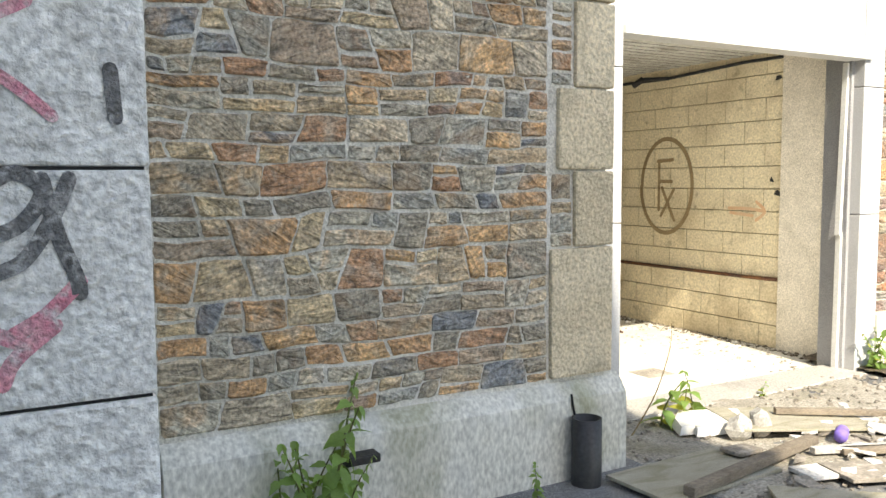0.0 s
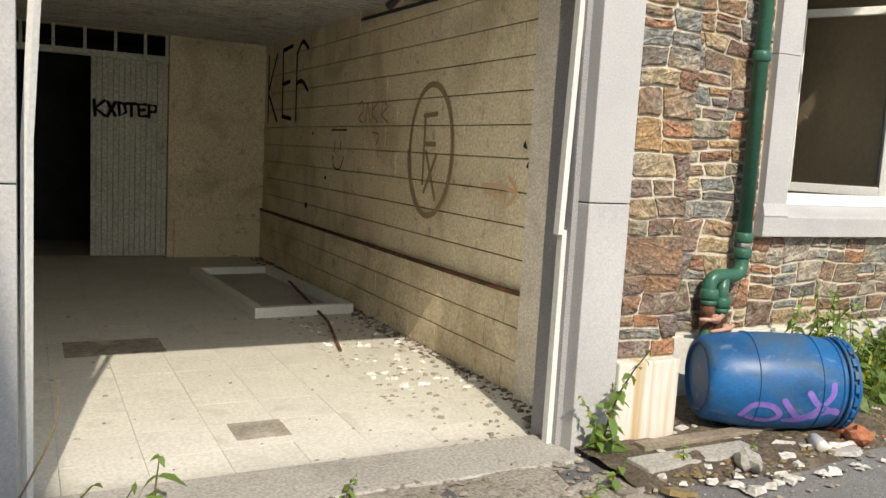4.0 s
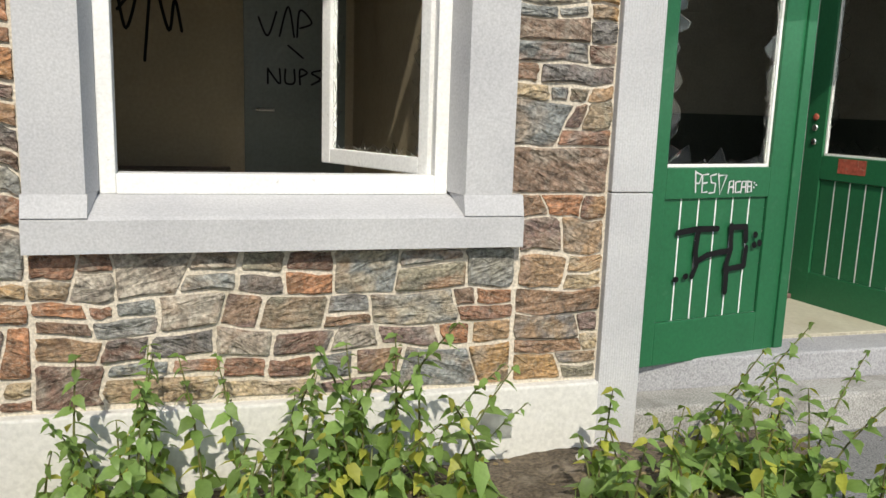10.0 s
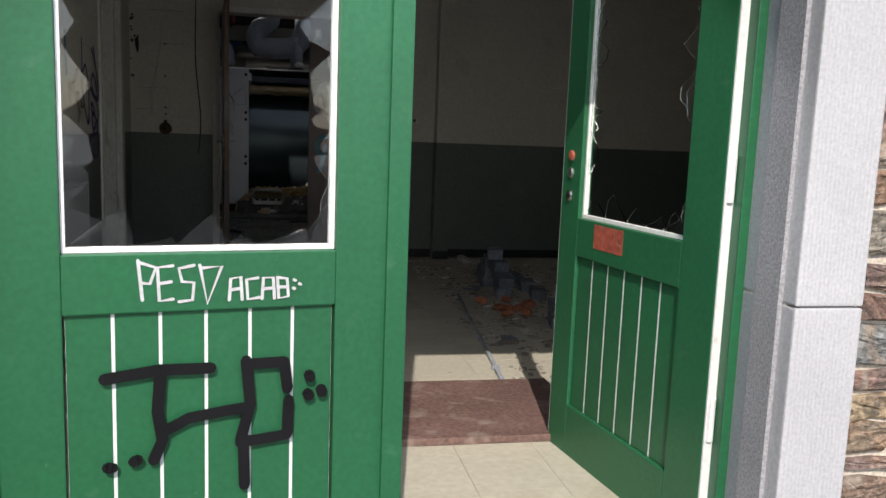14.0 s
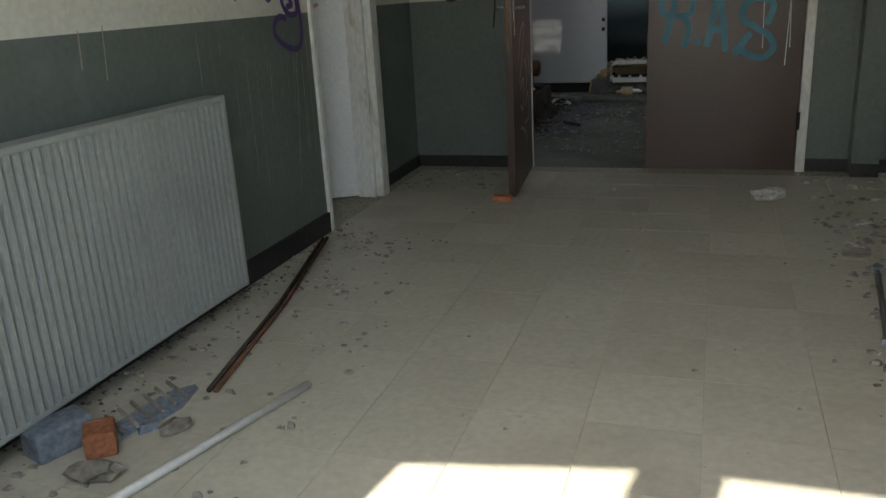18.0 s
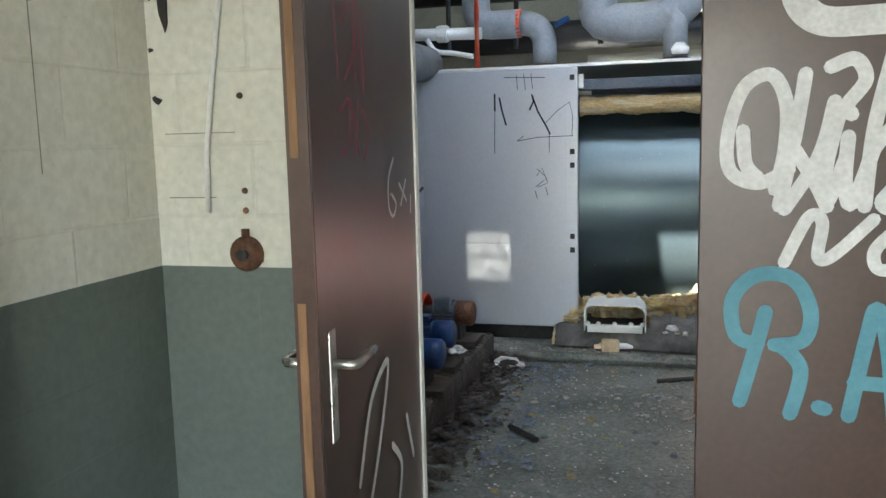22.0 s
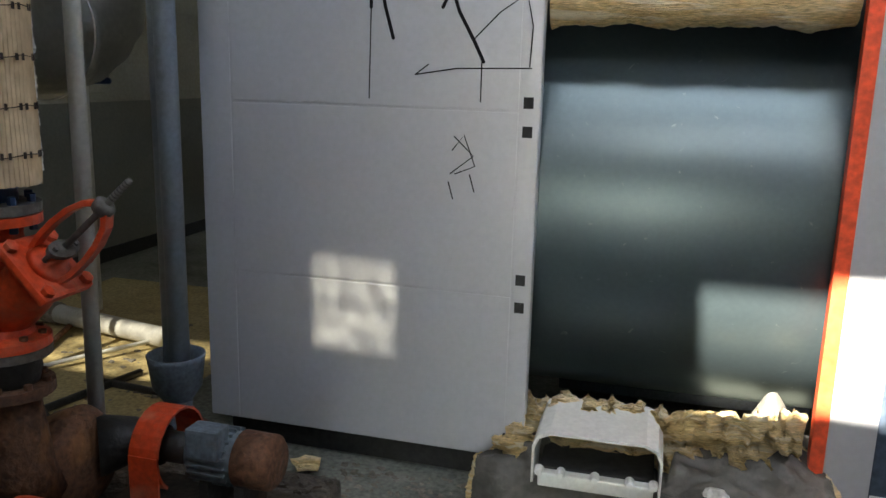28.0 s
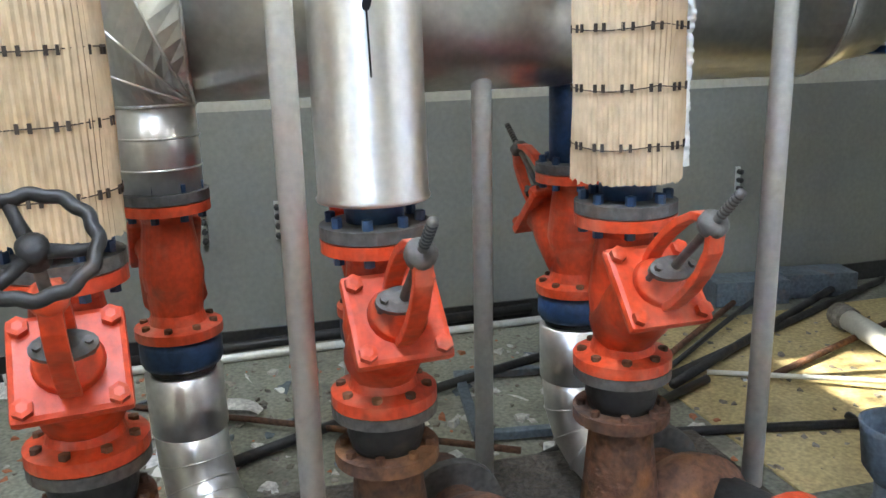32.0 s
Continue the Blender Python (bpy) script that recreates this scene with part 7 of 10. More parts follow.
wool_line("wool_edge", [(9.66, 13.12, 0.2), (9.7, 13.18, 0.25), (9.76, 13.24, 0.29)], 0.04, 19, mat_ob, "yellow wool at the corner")
for k, (x, y, z, sz) in enumerate(((10.3, 13.04, 0.2, 0.035), (10.26, 13.0, 0.185, 0.018), (10.38, 12.99, 0.185, 0.022), (10.33, 13.0, 0.185, 0.014))):
    solo("plaster_chip", lump(bmesh.new(), (0, 0, sz * 0.3), sz, k * 4.1, (1, 0.7, 0.6), 2, 0.7, 3.0), "plaster_bit", "pale plaster chip lying on the dark mat", "debris", "chips on the mat", m=pose(x, y, z, 0, 0, k * 50))
bx = thing("metal_casing", pose(9.955, 13.0, 0.205, 3, 0, 1), "white sheet-metal casing lying open towards the room", "casing")
bm = bmesh.new()
pr = [(-0.19, -0.02), (-0.19, 0.10), (-0.175, 0.135), (-0.14, 0.15), (0.14, 0.15), (0.175, 0.135), (0.19, 0.10), (0.19, -0.02)]
for d, (y0, y1) in ((0, (0, 0.26)),):
    o = [[bm.verts.new((x, y, z)) for x, z in pr] for y in (y0, y1)]
    q = [[bm.verts.new((x * 0.965, y, z - 0.008 if z > 0 else z)) for x, z in pr] for y in (y0, y1 - 0.008)]
    for k in range(7):
        bm.faces.new((o[0][k], o[0][k + 1], o[1][k + 1], o[1][k]))
        bm.faces.new((q[0][k + 1], q[0][k], q[1][k], q[1][k + 1]))
        bm.faces.new((o[0][k + 1], o[0][k], q[0][k], q[0][k + 1]))
    bm.faces.new(o[1])
    bm.faces.new(q[1][::-1])
part("cover", bm, "plastic_white", bx)
part("inside", B(-0.17, 0.03, -0.02, 0.17, 0.245, 0.02), "dark", bx)
part("terminal", B(-0.17, 0.0, -0.03, 0.17, 0.05, 0.015, bev=0.006), "galv", bx)
for x in (-0.165, -0.1, 0.0, 0.1, 0.168):
    part("knob", L([(0.014, 0), (0.014, 0.02), (0.009, 0.03)], 10, pose(x, 0.0, 0.03, 90)), "plastic_white" if abs(x) > 0.12 else "galv", bx)
yl = thing("plastic_fitting", pose(9.93, 12.99, 0.06, 0, 0, 6), "yellowed plastic fitting lying on the slab", "fitting")
part("block", B(-0.055, -0.035, 0, 0.055, 0.035, 0.075, bev=0.012), "cardboard", yl)
part("nozzle", T([(0.055, 0, 0.035), (0.10, 0, 0.035), (0.14, 0, 0.03)], [0.02, 0.02, 0.012], 10), "plastic_white", yl)
part("nozzle", T([(-0.055, 0, 0.03), (-0.10, 0, 0.028)], [0.018, 0.014], 10), "cardboard", yl)

# burner
bu = thing("burner", pose(0, 0, 0), "red oil burner with black control box and chrome motor", "burner")
CX, CZ, CR = 11.33, 0.5, 0.215
arc = [(CX + CR * math.cos(math.radians(a)), CZ + CR * math.sin(math.radians(a))) for a in range(-80, 81, 10)]
prof = [(10.87, 0.3)] + arc + [(11.2, 0.735), (10.87, 0.7)]
bm = bmesh.new()
lo, hi = [bm.verts.new((x, 13.62, z)) for x, z in prof], [bm.verts.new((x, 14.02, z)) for x, z in prof]
bm.faces.new(lo)
bm.faces.new(hi[::-1])
for k in range(len(prof)):
    q = (k + 1) % len(prof)
    bm.faces.new((lo[q], lo[k], hi[k], hi[q]))
bmesh.ops.recalc_face_normals(bm, faces=bm.faces)
bmesh.ops.bevel(bm, geom=[e for e in bm.edges if abs(e.verts[0].co.y - e.verts[1].co.y) < 1e-5], offset=0.025, segments=3, affect="EDGES", profile=0.6)
part("housing", bm, "red_burner", bu)
part("lid", B(11.02, 13.66, 0.72, 11.2, 13.98, 0.765, bev=0.015), "red_burner", bu)
part("motor_ring", L([(0.15, 0), (0.155, 0.03), (0.13, 0.045)], 32, pose(CX, 13.622, CZ - 0.02, 90, 0, 0)), "iron_black", bu, smooth=True)
part("motor_end", L([(0.118, 0), (0.118, 0.11), (0.108, 0.135), (0.07, 0.15), (0.0005, 0.153)], 36, pose(CX + 0.01, 13.60, CZ - 0.025, 90, 0, 0)), "chrome", bu, smooth=True)
for k in range(5):
    part("cooling_slot", T([(CX + 0.01 + math.cos(a) * 0.1185, 13.57 - 0.018 * k, CZ - 0.025 + math.sin(a) * 0.1185) for a in (2 * math.pi * q / 36 for q in range(36))], 0.003, 5, close=True), "galv", bu, smooth=True)
part("control_box", B(11.0, 13.56, 0.50, 11.13, 13.63, 0.68, bev=0.008), "black_plastic", bu)
part("switch", B(11.03, 13.555, 0.38, 11.07, 13.621, 0.46, bev=0.004), "galv", bu)
part("oil_pump", lump(bmesh.new(), (11.15, 13.75, 0.2), 0.1, 3, (1.6, 1, 0.7), 2, 0.5), "iron_black", bu)
part("foot", B(10.95, 13.75, 0.0, 11.05, 14.1, 0.28), "iron_black", bu)
part("foot", B(11.2, 13.75, 0.0, 11.28, 14.1, 0.28), "iron_black", bu)
# perforated angle post
po = thing("angle_post", pose(10.893, 13.40, 0.06) @ pose(0, 0, 0, 0, 1.4, 0), "pale perforated angle-iron post with a heavy foot", "post")
bm = bmesh.new()
for k in range(40):
    z = 0.3 + k * 0.07
    box(bm, -0.02, 0, z, 0.02, 0.004, z + 0.045)
    box(bm, -0.02, 0, z + 0.045, -0.008, 0.004, z + 0.07)
    box(bm, 0.008, 0, z + 0.045, 0.02, 0.004, z + 0.07)
part("angle", bm, "galv", po)
part("flange", B(-0.024, 0, 0.3, -0.0205, 0.04, 3.1), "galv", po)
part("foot", T([(-0.02, 0.01, 0.0), (-0.01, 0.01, 0.42)], 0.028, 12), "galv", po, smooth=True)
part("foot_plate", L([(0.07, 0), (0.07, 0.012), (0.03, 0.02)], 20, pose(-0.02, 0.01, 0.0)), "galv", po)
for z in (0.95, 1.62):
    part("cross_bar", B(-0.06, -0.004, z, 0.09, -0.0005, z + 0.022), "plastic_white", po)

# ---- valves and pumps ----


def strap(pts, w, t):
    """A flat bar bent in the local xz plane: w across along y, t thick."""
    bm = bmesh.new()
    rows = []
    for k, (x, z) in enumerate(pts):
        a, b = Vector(pts[max(0, k - 1)]), Vector(pts[min(len(pts) - 1, k + 1)])
        n = Vector((b.y - a.y, a.x - b.x)).normalized() * t / 2
        rows.append([bm.verts.new((x + sx * n.x, sy * w / 2, z + sx * n.y)) for sx, sy in ((-1, -1), (1, -1), (1, 1), (-1, 1))])
    for p, q in zip(rows, rows[1:]):
        for c in range(4):
            bm.faces.new((p[c], p[(c + 1) % 4], q[(c + 1) % 4], q[c]))
    bm.faces.new(rows[0][::-1])
    bm.faces.new(rows[-1])
    bmesh.ops.bevel(bm, geom=bm.edges[:], offset=0.003, segments=2, affect="EDGES", profile=0.6)
    bmesh.ops.recalc_face_normals(bm, faces=bm.faces)
    return bm


def valve(m, wheel=False, lower=True, label=""):
    v = thing("stop_valve", m, label or "bright red cast-iron stop valve with a slanted spindle and dusty flanges", "valve", "red stop valves")
    part("body", L([(0.118, 0.645), (0.118, 0.672), (0.078, 0.682), (0.07, 0.71), (0.078, 0.77), (0.083, 0.82), (0.074, 0.9), (0.066, 0.965), (0.072, 0.985), (0.118, 0.991), (0.118, 1.018)], 30), "valve_red", v, smooth=False)
    s = pose(0, 0, 0.745, 0, 47.5, 0)
    part("branch", L([(0.085, 0), (0.084, 0.1), (0.078, 0.15), (0.086, 0.182)], 24, s), "valve_red", v, smooth=True)
    bon = part("bonnet", B(-0.1, -0.1, 0.18, 0.1, 0.1, 0.21, bev=0.012), "valve_red", v, m=s)
    part("bonnet_top", L([(0.062, 0.21), (0.054, 0.228), (0.036, 0.236), (0.032, 0.27)], 20), "valve_red", bon, smooth=True)
    for a, b in ((-1, -1), (1, -1), (-1, 1), (1, 1)):
        part("bolt", L([(0.019, 0.21), (0.019, 0.226), (0.01, 0.228)], 6, pose(a * 0.076, b * 0.076, 0)), "valve_red", bon)
    for q in (-1, 1):
        part("yoke_arm", strap([(q * 0.058, 0.208), (q * 0.066, 0.25), (q * 0.067, 0.31), (q * 0.06, 0.37), (q * 0.042, 0.425), (q * 0.016, 0.455)], 0.036, 0.017), "valve_red", bon)
        part("gland_stud", T([(0, 0.04 * q, 0.24), (0, 0.04 * q, 0.296)], 0.008, 6), "flange_grey", bon)
    part("gland", L([(0.036, 0.27), (0.036, 0.283), (0.018, 0.29)], 18), "flange_grey", bon, m=Matrix.Diagonal((0.8, 1.55, 1, 1)))
    part("hub", L([(0.026, 0.44), (0.03, 0.45), (0.03, 0.466), (0.02, 0.474)], 16), "flange_grey" if not wheel else "valve_red", bon, smooth=True)
    part("spindle", T([(0, 0, 0.24), (0, 0, 0.6 if wheel else 0.568)], [0.0095, 0.0095], 10), "flange_grey", bon, smooth=True)
    for k in range(0 if wheel else 7):
        part("thread", L([(0.0095, 0), (0.0112, 0.002), (0.0095, 0.005)], 10, pose(0, 0, 0.49 + 0.0108 * k), closed=False), "iron_black", bon)
    if wheel:
        hw = part("handwheel", T([(math.cos(a) * 0.082 * (1 + 0.03 * math.cos(12 * a)), math.sin(a) * 0.082 * (1 + 0.03 * math.cos(12 * a)), 0.613) for a in (2 * math.pi * k / 132 for k in range(132))], 0.0105, 10, close=True), "iron_black", bon, "black cast handwheel", smooth=True)
        for a in (80, 200, 320):
            c, d = math.cos(radians(a)), math.sin(radians(a))
            part("spoke", T([(c * 0.015, d * 0.015, 0.6), (c * 0.05, d * 0.05, 0.602), (c * 0.079, d * 0.079, 0.611)], [0.012, 0.0095, 0.009], 8), "iron_black", hw, smooth=True)
        part("hub_cap", L([(0.022, 0.575), (0.022, 0.612), (0.012, 0.618)], 16), "iron_black", hw, smooth=True)
    for k in range(8):
        a = 2 * math.pi * (k + 0.5) / 8
        c, d = math.cos(a) * 0.096, math.sin(a) * 0.096
        part("bolt", L([(0.012, 0.672), (0.012, 0.686), (0.007, 0.687)], 6, pose(c, d, 0)), "rust", v)
        part("bolt", L([(0.012, 0.972), (0.012, 1.07), (0.007, 1.072)], 6, pose(c, d, 0)), "flange_blue", v)
    part("top_flange", L([(0.118, 1.021), (0.118, 1.048), (0.075, 1.052)], 30), "flange_grey", v)
    part("neck", T([(0, 0, 1.05), (0, 0, 1.12)], 0.062, 20), "flange_blue", v, smooth=True)
    if lower:
        part("lower_flange", L([(0.118, 0.618), (0.118, 0.643)], 30), "flange_grey", v)
        part("rubber_joint", L([(0.078, 0.535), (0.082, 0.55), (0.088, 0.575), (0.082, 0.6), (0.078, 0.617)], 26), "iron_black", v, smooth=True)
        part("pump_flange", L([(0.07, 0.49), (0.118, 0.505), (0.118, 0.534)], 30), "rust", v)
        for k in range(8):
            a = 2 * math.pi * (k + 0.5) / 8
            part("bolt", L([(0.012, 0.534), (0.012, 0.548), (0.007, 0.549)], 6, pose(math.cos(a) * 0.098, math.sin(a) * 0.098, 0)), "rust", v)
    return v


RX = 8.1
VALVE = Matrix.Scale(0.86, 4)
V1, V2, V3 = (8.66, 11.232), (8.61, 11.755), (8.592, 12.262)
REAR = (12.365, 11.35, 11.83)
valve(pose(*V1, 0.168, 0, 0, 8) @ VALVE, wheel=True, label="bright red stop valve with a black handwheel")
v2 = valve(pose(*V2, 0.168, 0, 0, 4) @ VALVE)
copy_thing(v2, pose(*V3, 0.168, 0, 0, 2.5))
vb = valve(pose(RX, REAR[0], 0.176, 0, 0, 190) @ VALVE, lower=False, label="red stop valve of the rear row, spindle leaning back")
for y in REAR[1:]:
    copy_thing(vb, pose(RX, y, 0.176, 0, 0, 190))
for y in REAR:
    st = thing("clad_pipe", pose(RX, y, 0.176) @ VALVE, "aluminium-clad pipe bend under the rear valve", "pipe", "clad pipe bends")
    part("gasket", L([(0.105, 0.56), (0.112, 0.575), (0.112, 0.625), (0.1, 0.644)], 26), "flange_blue", st, smooth=True)
    part("joint", L([(0.085, 0.52), (0.09, 0.54), (0.085, 0.56)], 24), "iron_black", st, smooth=True)
    part("cladding", L([(0.104, 0.36), (0.107, 0.365), (0.107, 0.535), (0.09, 0.54)], 30), "alu", st, smooth=True)
    line = bend((0, 0, 0.37), (0, 0, 0.09), (0.26, 0.11, 0.1), 5) + [Vector((0.40, 0.16, 0.1))]
    part("elbow", T(line, 0.101, 22), "alu", st, smooth=True)
    for k in range(1, 6):
        d = (line[k + 1] - line[k - 1]).normalized()
        q = d.to_track_quat("Z", "Y").to_matrix().to_4x4()
        part("seam", T([Matrix.Translation(line[k]) @ q @ Vector((math.cos(a) * 0.102, math.sin(a) * 0.102, 0)) for a in (2 * math.pi * w / 26 for w in range(26))], 0.0025, 5, close=True), "alu", st, smooth=True)

# lagging on the risers
def lagging(x, y, z0, z1, seed, torn=True):
    o = thing("lagged_pipe", pose(x, y, 0), "riser lagged with corrugated cardboard tied with rusty wire", "pipe", "lagged risers")
    bm = bmesh.new()
    n, rows = 120, 16
    rings = []
    for j in range(rows + 1):
        z = z0 + (z1 - z0) * j / rows
        ring = []
        for k in range(n):
            a = 2 * math.pi * k / n
            r = 0.104 + (0.0035 if k % 2 else 0) + 0.006 * noise.noise(Vector((math.cos(a) * 2, math.sin(a) * 2 + seed, z * 5)))
            ring.append(bm.verts.new((r * math.cos(a), r * math.sin(a), z + (0.012 * noise.noise(Vector((k * 0.4, seed, 1))) if j == 0 else 0))))
        rings.append(ring)
    for u, w2 in zip(rings, rings[1:]):
        for k in range(n):
            bm.faces.new((u[k], u[(k + 1) % n], w2[(k + 1) % n], w2[k]))
    part("cardboard", bm, "cardboard", o)
    k = 0
    z = z0 + 0.07
    while z < z1 - 0.05:
        part("tie_wire", T([(math.cos(a) * 0.1085, math.sin(a) * 0.1085, z + 0.008 * noise.noise(Vector((a, z, seed)))) for a in (2 * math.pi * q / 36 for q in range(36))], 0.0011, 5, close=True), "wire", o)
        for q in range(26):
            a = 2 * math.pi * (q + (0.25 if q % 2 else -0.1)) / 26 + 0.1
            part("tie_mark", B(-0.0016, -0.003, -0.0075, 0.0016, 0.003, 0.0075, m=pose(math.cos(a) * 0.108, math.sin(a) * 0.108, z, 0, 0, math.degrees(a))), "wire", o)
        z += 0.108
    part("inner_pipe", T([(0, 0, z0 - 0.06), (0, 0, z1)], 0.052, 16), "flange_blue", o)
    if not torn:
        return o
    wl = [(0.048, 0.098, z0 + 0.02 + (z1 - z0 - 0.05) * q / 9) for q in range(10)]
    wad = wool_line("torn_wadding", wl, 0.009, seed + 20, o, "white wadding in the torn seam")
    wad.data.materials[0] = M["plastic_white"]
    return o


lagging(*V1, 1.10, 2.0, 1, torn=False)
lagging(*V3, 1.112, 1.64, 2)
al = thing("clad_riser", pose(*V2, 0), "smooth aluminium-clad riser with a black smear", "pipe")
part("cladding", L([(0.095, 1.11), (0.102, 1.112), (0.104, 1.118), (0.1, 1.124), (0.099, 1.82)], 44, closed=False), "alu", al, smooth=True)
part("upper_bend", T(bend((0, 0, 1.82), (0, 0, 2.02), (-0.22, 0, 2.02), 6) + [Vector((-0.6, 0, 2.02))], 0.099, 24), "alu", al, smooth=True)
part("end_cap", L([(0.05, 1.111), (0.096, 1.113)], 30, closed=False), "alu", al)
bm = bmesh.new()
for s in (((0.02, 1.50), (0.0, 1.44)), ((-0.01, 1.47), (0.05, 1.47)), ((0.0, 1.45), (0.003, 1.33)), ((-0.02, 1.6), (-0.005, 1.5))):
    ribbon(bm, s, 0.016 if s[0][1] > 1.46 else 0.004, False)
for v in bm.verts:
    a = v.co.x / 0.114 - 0.12
    v.co = Vector((math.cos(a) * 0.1006, math.sin(a) * 0.1006, v.co.y))
part("smear", bm, "black_spray", al)
# plastic-wrapped bend above the third riser
wrap = thing("wrapped_bend", pose(0, 0, 0), "grey pipe bend wrapped in shiny plastic foil", "pipe")
part("bend", T(bend((V3[0], V3[1], 1.6), (V3[0], V3[1], 1.86), (V3[0] + 0.05, V3[1] + 0.3, 1.9), 8) + [(V3[0] + 0.1, V3[1] + 1.0, 1.9)], 0.12, 20), "pipe_grey", wrap, smooth=True)
part("foil_wrap", lump(bmesh.new(), (V3[0] + 0.03, V3[1] + 0.07, 1.77), 0.19, 4.2, (0.95, 1.25, 0.75), 4, 0.34, 2.6), "alu", wrap, smooth=True)

# big clad duct and its branches
du = thing("clad_duct", pose(0, 0, 0), "large aluminium-clad duct running along the wall", "duct")
DZ, DR = 1.485, 0.215
part("straight", T([(RX, 11.44, DZ), (RX, 13.0, DZ)], DR, 44), "alu", du, smooth=True)
for y in (11.44, 11.72, 12.5, 13.0):
    part("seam", T([(RX + math.cos(a) * (DR + 0.001), y, DZ + math.sin(a) * (DR + 0.001)) for a in (2 * math.pi * k / 44 for k in range(44))], 0.005, 6, close=True), "alu", du, smooth=True)
# the reducing bend is made of flat-sided gores that fan out of its inner corner
rings = []
for k, r in enumerate((DR, 0.185, 0.15, 0.118, 0.092)):
    th = math.radians(22.5 * k)
    up = Vector((0, -math.sin(th), math.cos(th)))
    c = Vector((RX, 11.44, DZ - DR)) + up * r
    rings.append([c + up * (r * math.cos(a)) + Vector((r * math.sin(a), 0, 0)) for a in (2 * math.pi * q / 36 for q in range(36))])
for k in range(4):
    bm = bmesh.new()
    lo, hi = [bm.verts.new(p) for p in rings[k]], [bm.verts.new(p) for p in rings[k + 1]]
    for q in range(36):
        bm.faces.new((lo[q], lo[(q + 1) % 36], hi[(q + 1) % 36], hi[q]))
    bmesh.ops.recalc_face_normals(bm, faces=bm.faces)
    part("gore", bm, "alu", du)
    part("seam", T(rings[k + 1], 0.0035, 6, close=True), "alu", du, smooth=True)
part("drop", T([(RX, 11.348, 1.275), (RX, 11.348, 1.07)], 0.092, 30), "alu", du, smooth=True)
for z in (1.2, 1.13, 1.075):
    part("seam", T([(RX + math.cos(a) * 0.093, 11.348 + math.sin(a) * 0.093, z) for a in (2 * math.pi * k / 30 for k in range(30))], 0.003, 6, close=True), "alu", du, smooth=True)
part("flex_bend", T(bend((RX, 13.0, DZ), (RX, 13.3, DZ), (RX, 13.3, 1.9), 14), [0.205 if k % 2 else 0.196 for k in range(15)], 30), "alu", du, smooth=True)
part("flex_bend", T([(RX, 13.3, 1.88), (RX, 13.3, 3.2)], 0.2, 30), "alu", du, smooth=True)
for y in (REAR[0], REAR[2]):
    solo("riser", T([(RX, y, 1.06), (RX, y, 1.32)], 0.066, 20), "flange_blue", "dark blue pipe from valve to duct", "pipe", "blue risers", smooth=True)
solo("drain_tube", T(smooth_line([(RX, 13.08, 1.42), (RX + 0.04, 13.1, 1.36), (RX + 0.06, 13.14, 1.335), (RX + 0.07, 13.24, 1.33)]), 0.012, 8), "motor_blue", "blue hose with a brass end", "hose", smooth=True)

# posts
for x, y, z0, lean in ((8.64, 11.602, 0.17, 0.006), (8.513, 12.65, 0.33, 0.01), (8.187, 12.075, 0.0, 0.012), (6.987, 14.56, 0.0, 0.0), (7.18, 12.71, 0.0, 0.006)):
    solo("steel_post", T([(x, y, z0), (x, y + lean * (BZ - z0), BZ)], 0.024, 14), "galv", "thin galvanised upright pipe", "post", "upright pipes", smooth=True)
tp = thing("twin_pipe", pose(0, 0, 0), "pair of blue-grey vertical pipes standing in a grey funnel", "pipe")
part("pipe", T([(8.515, 13.075, 0.33), (8.515, 13.075, BZ)], 0.036, 18), "pipe_blue", tp, smooth=True)
part("pipe", T([(8.445, 13.145, 0.33), (8.445, 13.145, BZ)], 0.036, 18), "pipe_blue", tp, smooth=True)
part("funnel", L([(0.05, 0.2), (0.085, 0.25), (0.098, 0.35), (0.102, 0.37), (0.092, 0.37), (0.08, 0.27)], 26, pose(8.478, 13.11, 0.03), closed=False), "motor_grey", tp, smooth=True)
part("trap", L([(0.06, 0.08), (0.07, 0.1), (0.05, 0.16), (0.052, 0.21)], 24, pose(8.478, 13.11, 0.03)), "motor_grey", tp, smooth=True)
part("base_ring", L([(0.11, 0.06), (0.11, 0.09), (0.06, 0.1)], 26, pose(8.478, 13.11, 0.03)), "rust", tp, smooth=True)


